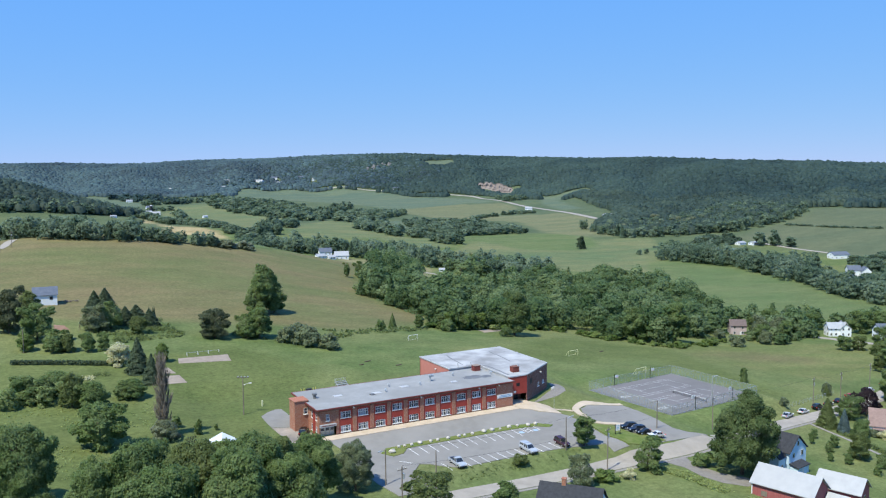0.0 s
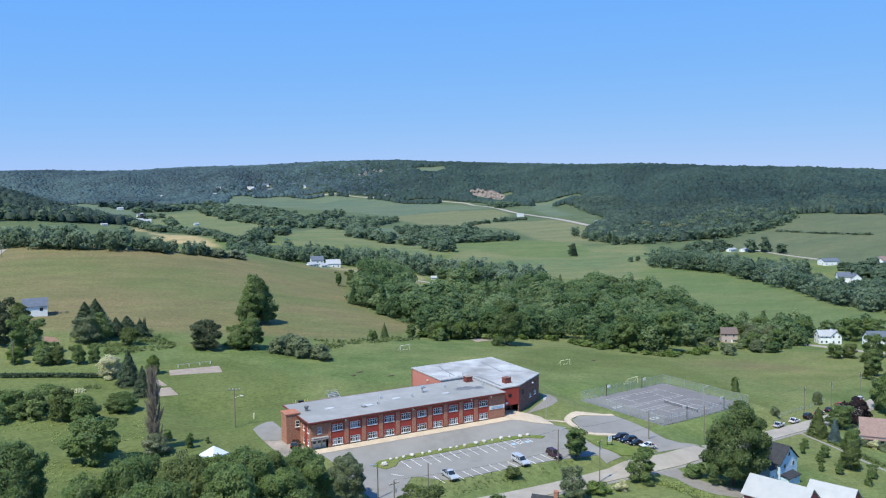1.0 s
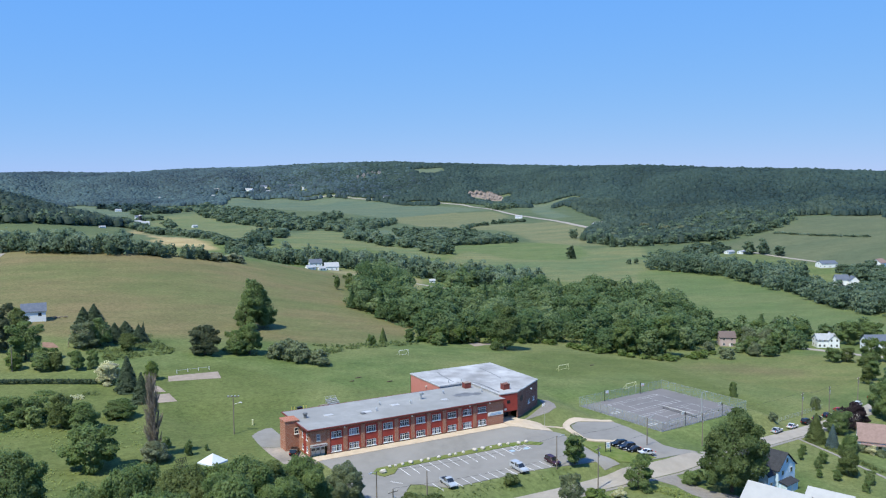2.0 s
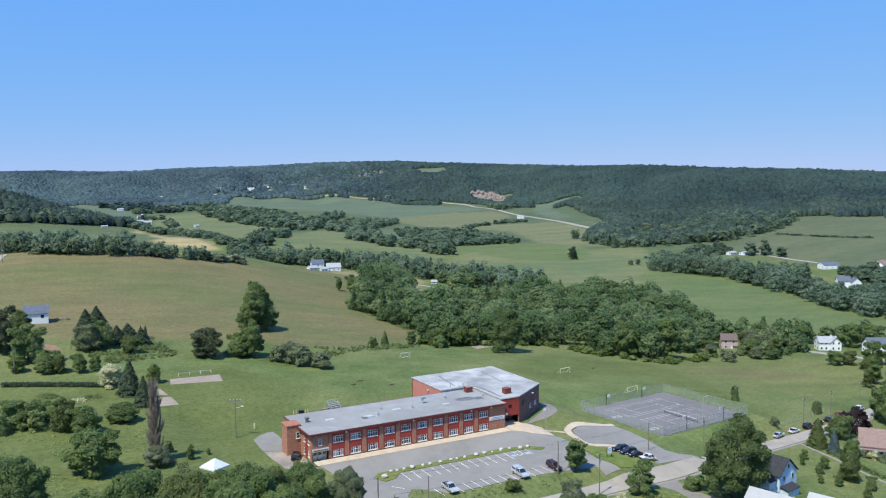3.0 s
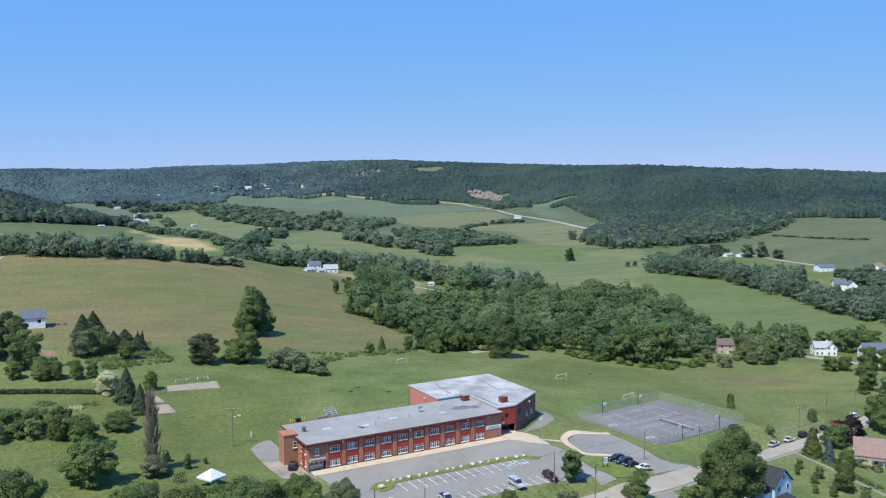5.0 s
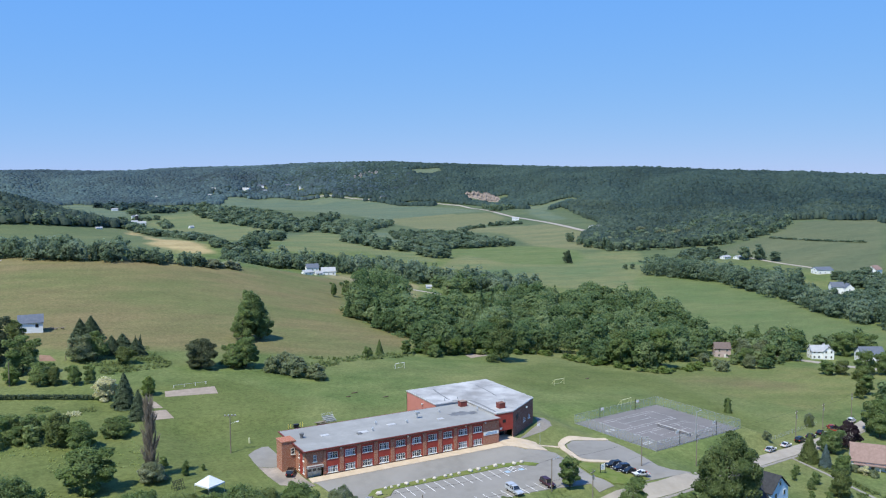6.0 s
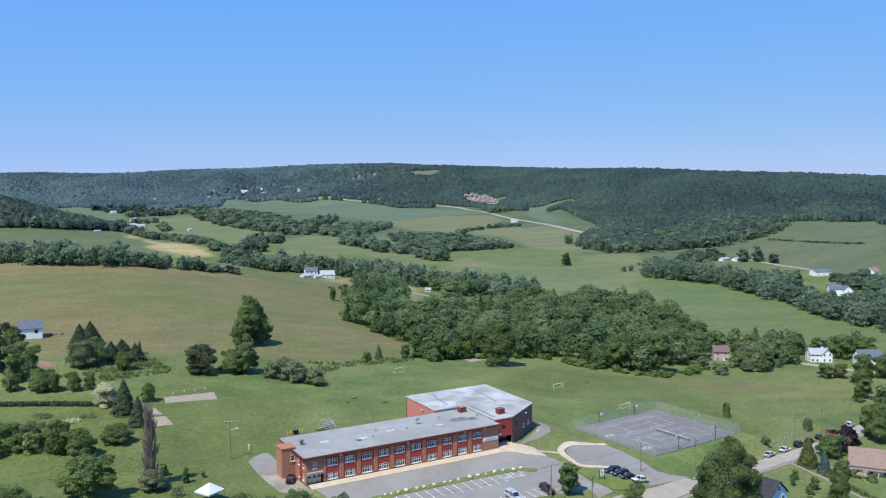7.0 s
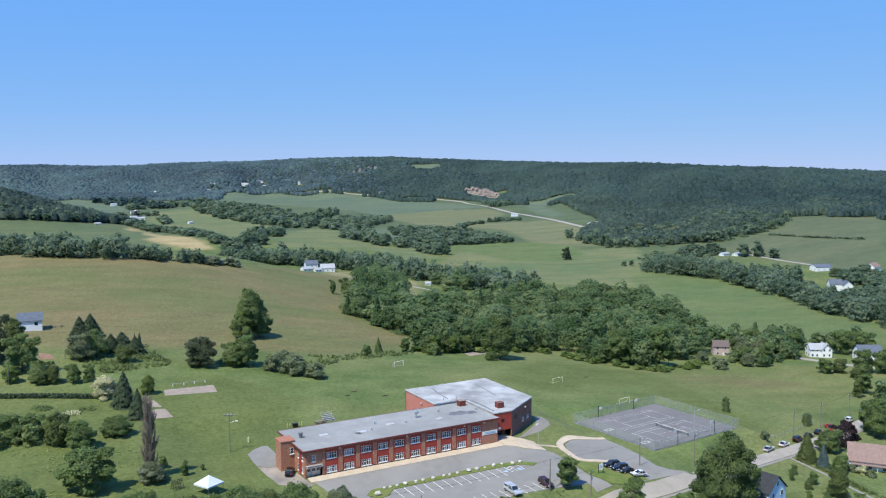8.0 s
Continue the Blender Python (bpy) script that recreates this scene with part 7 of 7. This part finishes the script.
band_woods("wood_left", [(-72, 412), (-43, 387), (-29, 358), (-15, 348), (0, 344), (16, 341)], 21, 5.6, 12, 9.5, 300, 1.2, "belt", "leafy tree belt behind the meadow crest", 12)
band_woods("wood_left", [(16, 341), (29, 343), (39, 344)], 14, 5, 8.6, 7.5, 260, 1.0, "belt", "lower leafy belt behind the meadow crest", 49)
band_woods("wood_left", [(39, 344), (49, 345), (61, 350)], 12, 5.5, 7.4, 7, 220, 1.0, "belt", "lower leafy belt behind the meadow crest", 53)
band_woods("low_belt", [(61, 350), (73, 357), (88, 359)], 13, 5, 4.4, 6, 200, 1.0, "pale_scrub", "pale bushy belt behind the meadow crest", 48)
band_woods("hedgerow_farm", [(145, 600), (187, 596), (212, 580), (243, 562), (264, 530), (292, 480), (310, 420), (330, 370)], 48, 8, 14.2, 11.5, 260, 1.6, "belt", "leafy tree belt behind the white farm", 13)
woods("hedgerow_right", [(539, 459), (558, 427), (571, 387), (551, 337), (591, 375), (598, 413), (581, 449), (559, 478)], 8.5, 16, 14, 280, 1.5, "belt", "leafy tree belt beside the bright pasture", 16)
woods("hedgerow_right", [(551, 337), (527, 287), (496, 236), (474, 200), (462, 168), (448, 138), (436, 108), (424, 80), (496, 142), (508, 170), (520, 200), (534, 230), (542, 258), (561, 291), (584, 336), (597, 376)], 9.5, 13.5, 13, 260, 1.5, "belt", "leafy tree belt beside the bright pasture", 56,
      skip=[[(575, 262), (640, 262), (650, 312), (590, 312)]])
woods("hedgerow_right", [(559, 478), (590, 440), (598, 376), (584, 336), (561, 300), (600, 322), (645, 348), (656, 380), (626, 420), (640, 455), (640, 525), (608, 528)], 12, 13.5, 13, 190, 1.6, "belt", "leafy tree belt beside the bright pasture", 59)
woods("wood_by_field", [(252, 384), (264, 378), (312, 403), (345, 462), (318, 468), (292, 440), (276, 432)], 11, 11.5, 12, 260, 1.4, "wood", "leafy trees between the wood and the farm road", 60)
band_woods("hillfoot_wood", [(680, 730), (740, 710), (800, 690), (860, 690), (940, 710), (1040, 760)], 140, 13, 14, 13, 170, 2.1, "belt", "leafy wood at the foot of the ridge", 17)
band_woods("field_hedge", [(918, 612), (928, 556), (957, 488)], 6, 4, 2.4, 4.5, 30, 1.4, "belt", "low hedge across the sloping field", 28)
band_woods("field_hedge", [(640, 1000), (700, 1080), (760, 1120)], 14, 9, 6, 8, 80, 1.9, "belt", "low hedge below the valley road", 29)
woods("house_wood", [(556, 246), (532, 214), (548, 200), (625, 226), (705, 296), (726, 332), (700, 352), (668, 322), (652, 280), (600, 250)], 10.5, 9.5, 11, 200, 1.3, "belt", "leafy trees between the valley houses", 58)
woods("house_wood", [(258, 126), (290, 138), (318, 134), (345, 114), (362, 92), (372, 98), (355, 124), (325, 146), (290, 152), (258, 140)], 8, 10.5, 10, 330, 1.3, "wood", "leafy trees round the valley houses", 18)
woods("house_wood", [(298, 92), (316, 98), (318, 112), (302, 118), (290, 110)], 6, 11, 9, 330, 1.2, "wood", "leafy trees round the valley houses", 19)
woods("house_wood", [(345, 74), (372, 62), (400, 78), (420, 40), (380, 20), (350, 45)], 8, 9, 8, 300, 1.2, "wood", "leafy trees round the valley houses", 20)
woods("house_wood", [(262, 105), (276, 98), (292, 100), (300, 84), (270, 82), (258, 92)], 7, 5, 6, 240, 1.0, "wood", "low bushes round the pink house", 26)
woods("yard_wood", [(215, -12), (240, 10), (275, 22), (290, -10), (262, -40), (225, -38)], 9, 11, 9, 330, 1.2, "wood", "leafy trees round roadside houses", 21)
woods("garden_thicket", [(-70, 52), (-60, 66), (-50, 60), (-48, 50), (-60, 46)], 5.2, 4.6, 4.8, 520, 0.42, "maple", "leafy thicket along the rough grass", 22)
woods("quarry_wood", [(1130, 1660), (1185, 1690), (1300, 1850), (1335, 1990), (1290, 1965)], 15, 14, 14, 130, 2.4, "belt", "tree belt round the hillside farm", 31)
woods("left_hill_wood", [(-75, 1093), (-8, 1099), (43, 1117), (83, 1143), (112, 1170), (90, 1175), (17, 1150), (-75, 1132)], 12, 13, 13, 140, 2.2, "belt", "wooded lower edge of the near hill", 24)
band_woods("hedgerow_farm", [(150, 1230), (168, 1120), (174, 1040), (174, 936), (178, 860), (180, 794), (180, 733), (190, 678)], 24, 11, 8, 11, 150, 2.1, "belt", "leafy tree belt below the tan hay field", 27)
woods("silo_trees", [(215, 1760), (250, 1870), (300, 1900), (330, 1800), (290, 1780), (262, 1830), (240, 1780)], 24, 11, 16, 90, 3.0, "belt", "leafy trees round the silo farm", 50)
woods("far_brook_wood", [(300, 2080), (440, 2230), (620, 2430), (640, 2600), (500, 2560), (380, 2300), (300, 2160)], 34, 12, 22, 60, 4.2, "belt", "far tree belts across the valley", 51)
woods("silo_trees", [(140, 1236), (215, 1640), (240, 1600), (225, 1450), (165, 1220)], 20, 11, 13, 110, 2.6, "belt", "leafy trees round the silo farm", 23)
woods("silo_trees", [(285, 1700), (312, 1660), (278, 1442), (250, 1400)], 22, 11, 14, 110, 2.6, "belt", "leafy trees round the silo farm", 30)
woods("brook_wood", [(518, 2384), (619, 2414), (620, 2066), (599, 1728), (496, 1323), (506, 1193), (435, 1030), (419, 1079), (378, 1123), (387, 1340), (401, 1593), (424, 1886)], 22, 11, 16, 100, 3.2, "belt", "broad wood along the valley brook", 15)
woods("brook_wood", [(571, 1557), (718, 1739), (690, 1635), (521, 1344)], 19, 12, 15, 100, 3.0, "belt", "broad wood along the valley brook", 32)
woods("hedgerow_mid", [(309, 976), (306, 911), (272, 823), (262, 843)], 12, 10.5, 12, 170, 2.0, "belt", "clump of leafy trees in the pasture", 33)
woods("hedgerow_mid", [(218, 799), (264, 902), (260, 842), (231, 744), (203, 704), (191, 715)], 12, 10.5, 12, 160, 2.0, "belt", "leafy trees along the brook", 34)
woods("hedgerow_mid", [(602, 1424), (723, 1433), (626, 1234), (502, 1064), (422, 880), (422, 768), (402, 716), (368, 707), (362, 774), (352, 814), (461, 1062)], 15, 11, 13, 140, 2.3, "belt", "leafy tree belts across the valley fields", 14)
woods("bushland", [(684, 556), (750, 611), (789, 586), (778, 565), (735, 528), (699, 530)], 9, 4.5, 8, 90, 1.5, "belt", "grey-green scrub below the ridge", 55)
woods("bushland", [(532, 1041), (622, 1014), (598, 894), (468, 732), (452, 762), (474, 904)], 10, 6, 9, 90, 1.9, "belt", "green scrub between valley fields", 35)
woods("hedgerow_mid", [(393, 684), (440, 697), (402, 628), (384, 655)], 12, 10.5, 12, 160, 2.0, "belt", "clump of leafy trees by the pasture", 36)
woods("hedgerow_mid", [(517, 880), (595, 949), (607, 869), (613, 818), (595, 777), (549, 763), (482, 754), (427, 717)], 12, 10, 13, 160, 2.0, "belt", "dense leafy wood beside the green pasture", 37)
woods("far_brook_wood", [(288, 2761), (318, 2603), (345, 2510), (391, 2543), (381, 1999), (441, 2219), (441, 2729), (375, 2880)], 30, 14, 20, 70, 4.2, "ridge", "far tree belts across the valley", 25)
woods("far_brook_wood", [(647, 2990), (715, 2927), (830, 2964), (875, 2967), (803, 3060), (719, 3116)], 34, 12, 20, 60, 4.2, "ridge", "far trees round the valley village", 38)
woods("field_hedge", [(797, 1163), (802, 1154), (872, 1161), (926, 1238), (871, 1240)], 12, 6, 9, 90, 1.9, "belt", "low hedge below the valley road", 39)
woods("farm_trees", [(1129, 1666), (1167, 1663), (1340, 1850), (1390, 1950), (1300, 1920)], 24, 13, 15, 100, 2.8, "belt", "leafy trees round the hillside farm", 40)
for x, y, h in ((828, 699, 17), (811, 699, 14), (814, 719, 18), (816, 765, 18), (864, 718, 15), (717, 717, 14), (788, 718, 13)):
    tree(x, y, h, h * 1.1, "distant", "pale_scrub", "pale silvery willow at the ridge foot", "ridge foot willows")


def weeds(name, outline, number, size, leaf, label, seed, high=0.5):
    """Tufts of tall grass and weeds scattered over rough ground."""
    rng = np.random.default_rng(seed)
    xs, ys = [p[0] for p in outline], [p[1] for p in outline]
    x, y = rng.uniform(min(xs), max(xs), number * 3), rng.uniform(min(ys), max(ys), number * 3)
    thick = np.sin(x / 5.3 + np.sin(y / 4.1)) * np.sin(y / 6.7 + x / 9) + rng.uniform(-0.6, 0.9, len(x))
    ok = inside(x, y, outline) & (thick > 0.1)
    x, y = x[ok][:number], y[ok][:number]
    k = 5
    cx, cy = np.repeat(x, k) + rng.normal(0, 0.35, len(x) * k), np.repeat(y, k) + rng.normal(0, 0.35, len(x) * k)
    c = np.stack([cx, cy, ground_z(cx, cy) + rng.uniform(0.05, high, len(cx))], -1)
    v, f, nv = clumps(rng, c, np.tile([-0.2, -0.2, 1.0], (len(c), 1)), size)
    me = array_mesh(name, v, f, LEAF[leaf])
    me.attributes.new("tone", "FLOAT", "POINT").data.foreach_set("value", np.full(len(v), 0.5, np.float32))
    tagged(put(name, me), label, "weeds", "", "stuff")


weeds("tall_weeds", [(-66, 60), (-40, 56), (-28, 40), (-34, 22), (-42, 24), (-58, 28), (-72, 40)], 150, 0.36, "weed", "patchy tall weeds on rough grass", 41, 0.25)
weeds("tall_weeds", [(-60, 20), (-44, 8), (-56, -10), (-72, 0)], 120, 0.36, "weed", "patchy tall weeds on rough grass", 42, 0.25)
weeds("tall_weeds", [(66.5, -43.5), (70.5, -44.5), (74, -50), (75.5, -57), (77, -64), (78, -70), (73.5, -70), (72.5, -62), (71.5, -56), (70, -50)], 950, 0.36, "weed", "pale leafy weeds beside the road", 43)
weeds("tall_weeds", [(15, -26), (19, -27), (23, -31), (60, -33), (60, -35), (16, -36)], 110, 0.28, "olive", "unmown weeds on the lot verge", 44, 0.25)
weeds("tall_weeds", [(0, 120), (40, 100), (60, 118), (100, 132), (104, 142), (64, 128), (36, 128)], 700, 0.8, "olive", "rough weeds along the field edge", 45, 0.9)
weeds("tall_weeds", [(-40, 140), (-10, 150), (-6, 118), (-30, 112)], 500, 0.6, "olive", "rough weeds round the garden", 47, 0.8)
ridge_forest()

# ---- far roads and the quarry face ----
def quarry_face():
    """A steep bare cut in the hillside with gullies, ledges and a broken upper rim above a scree apron."""
    rng = random.Random(6)
    n, rows = 44, 9
    v = []
    for r in range(rows):
        for i in range(n + 1):
            k = i / n
            bx, by = 1380 + 98 * k, 2213 - 60 * k
            rim = (11 + 20 * math.sin(math.pi * min(1, 0.1 + 0.82 * k)) ** 0.8) * (0.86 + 0.3 * noise.noise(Vector((k * 9, 0.3, 0))) + 0.12 * noise.noise(Vector((k * 31, 0, 0))))
            f = r / (rows - 1)
            gully = 5 * noise.noise(Vector((k * 16, f * 1.5, 2.0))) + 2.5 * noise.noise(Vector((k * 40, f * 5, 7.0)))
            back = (9 * f if f > 0.3 else 16 * f - 2.1) + 0.9 * math.sin(f * 16) + gully * math.sin(math.pi * f)
            v.append((bx + 0.53 * back, by + 0.85 * back, z_at(bx, by) - 1 + rim * f + rng.uniform(-0.5, 0.5)))
    f = [(r * (n + 1) + i, r * (n + 1) + i + 1, (r + 1) * (n + 1) + i + 1, (r + 1) * (n + 1) + i) for r in range(rows - 1) for i in range(n)]
    tagged(part("quarry_face", Shape().add(v, f), "rock"), "bare reddish sandstone cut in the wooded hillside", "quarry", "", "structure")


def rock_ledges():
    """Grey cliff ledges that break through the forest high on the ridge."""
    rng = random.Random(14)
    for k in range(9):
        x, y = 1300 + 17 * k + rng.uniform(-6, 6), 2915 + 12 * k + rng.uniform(-12, 26)
        wide, high = rng.uniform(8, 15), rng.uniform(9, 17)
        n = 9
        v = []
        for r in range(4):
            for i in range(n + 1):
                q = i / n - 0.5
                step = 3 * noise.noise(Vector((k * 5 + i * 0.7, r * 1.3, 1)))
                v.append((x + 0.85 * q * wide + 0.53 * (r * 2 + step), y - 0.53 * q * wide + 0.85 * (r * 2 + step), z_at(x, y) + high * (0.2 + r / 3) * (0.9 - 1.1 * q * q + 0.25 * noise.noise(Vector((k * 3 + i, r, 0))))))
        f = [(r * (n + 1) + i, r * (n + 1) + i + 1, (r + 1) * (n + 1) + i + 1, (r + 1) * (n + 1) + i) for r in range(3) for i in range(n)]
        tagged(part("rock_ledge", Shape().add(v, f), "cliff"), "grey rock ledge breaking through the ridge forest", "rock ledge", "ridge ledges", "structure")


rock_ledges()
quarry_face()
strip("valley_road", VALLEY_ROAD, 11, "road", 0.6, "pale far valley road below the ridge", "road", 2)
strip("valley_road", [(758, 515), (753, 494), (746, 456), (743, 417), (738, 400)], 5, "road", 0.3, "pale far valley road between fields", "road", 2)
strip("farm_road", [(215, 470), (241, 419), (256, 385)], 5, "road", 0.15, "pale narrow farm road beside the wood", "road", 2)
strip("hill_road", [(-63, 327), (-60, 336), (-57, 354), (-54, 372)], 5, "road", 0.12, "grey lane climbing beside the meadow", "road", 2)
strip("house_road", [(302, 112), (306, 94.5), (309, 86), (311, 76), (316, 62), (325, 45)], 5.5, "road", 0.12, "pale lane before the white farmhouse", "road", 2)

# ---- garden beds, path, roadside fence ----
def flower_bed(x, y, r, leaf, label, seed, number=90):
    ring = [(x + r * math.cos(k * 0.5236), y + r * 0.9 * math.sin(k * 0.5236)) for k in range(12)]
    weeds("flower_bed", ring, number, 0.34, leaf, label, seed, 0.7)


flower_bed(-52.2, 80.3, 2.9, "maple", "round planted bed in the mown garden", 61)
flower_bed(-40.2, 75.9, 2.6, "olive", "round planted bed in the mown garden", 62)
flower_bed(-44.8, 72.6, 2.2, "pale", "patch of white flowers in the garden", 63, 50)
strip("garden_path", [(141, -30.5), (140, -38), (139.4, -44), (137.5, -52.4), (136, -62), (135, -70)], 1.1, "gravel", 0.08, "narrow pale gravel path across the yard", "path", 1)
weeds("path_border", [(142.2, -31), (141.2, -44), (138.6, -56), (137.4, -66), (139, -66), (140.4, -55), (143, -44), (144, -32)], 260, 0.5, "olive", "low planted border along the yard path", 64, 0.8)
for k in range(7):
    x, y = 149.4 + 5.1 * k, -16.9 + 1.45 * k
    f = thing("roadside_fence", pose(x, y, z_at(x, y), 0, 0, 15.9), "low grey wire fence beside the road", "fence", "roadside fence bays")
    dz = z_at(x + 4.9, y + 1.4) - z_at(x, y)
    for a, d in ((0.1, 0.0), (2.55, dz * 0.5)):
        part("post", Shape().tube((a, 0, d - 0.2), (a, 0, d + 1.25), 0.05, 0.05, 6), "steel", f)
    for h in (0.3, 0.75, 1.2):
        part("wire", Shape().tube((0, 0, h), (5.1, 0, h + dz), 0.025, 0.025, 4), "wire", f)
frame_ = thing("climbing_frame", pose(-28.8, 7.3, z_at(-28.8, 7.3), 0, 0, 18), "dark metal climbing frame below the dead poplar", "climbing frame")
for k in range(5):
    part("upright", Shape().tube((-1.3 + 0.65 * k, -0.9, -0.1), (-1.3 + 0.65 * k, 0, 2.3), 0.045, 0.045, 5).tube((-1.3 + 0.65 * k, 0.9, -0.1), (-1.3 + 0.65 * k, 0, 2.3), 0.045, 0.045, 5), "black", frame_)
for k in range(5):
    h = 0.25 + 0.5 * k
    e = 0.9 * (1 - h / 2.4)
    part("rung", Shape().tube((-1.3, -e, h), (1.3, -e, h), 0.035, 0.035, 5).tube((-1.3, e, h), (1.3, e, h), 0.035, 0.035, 5), "black", frame_)
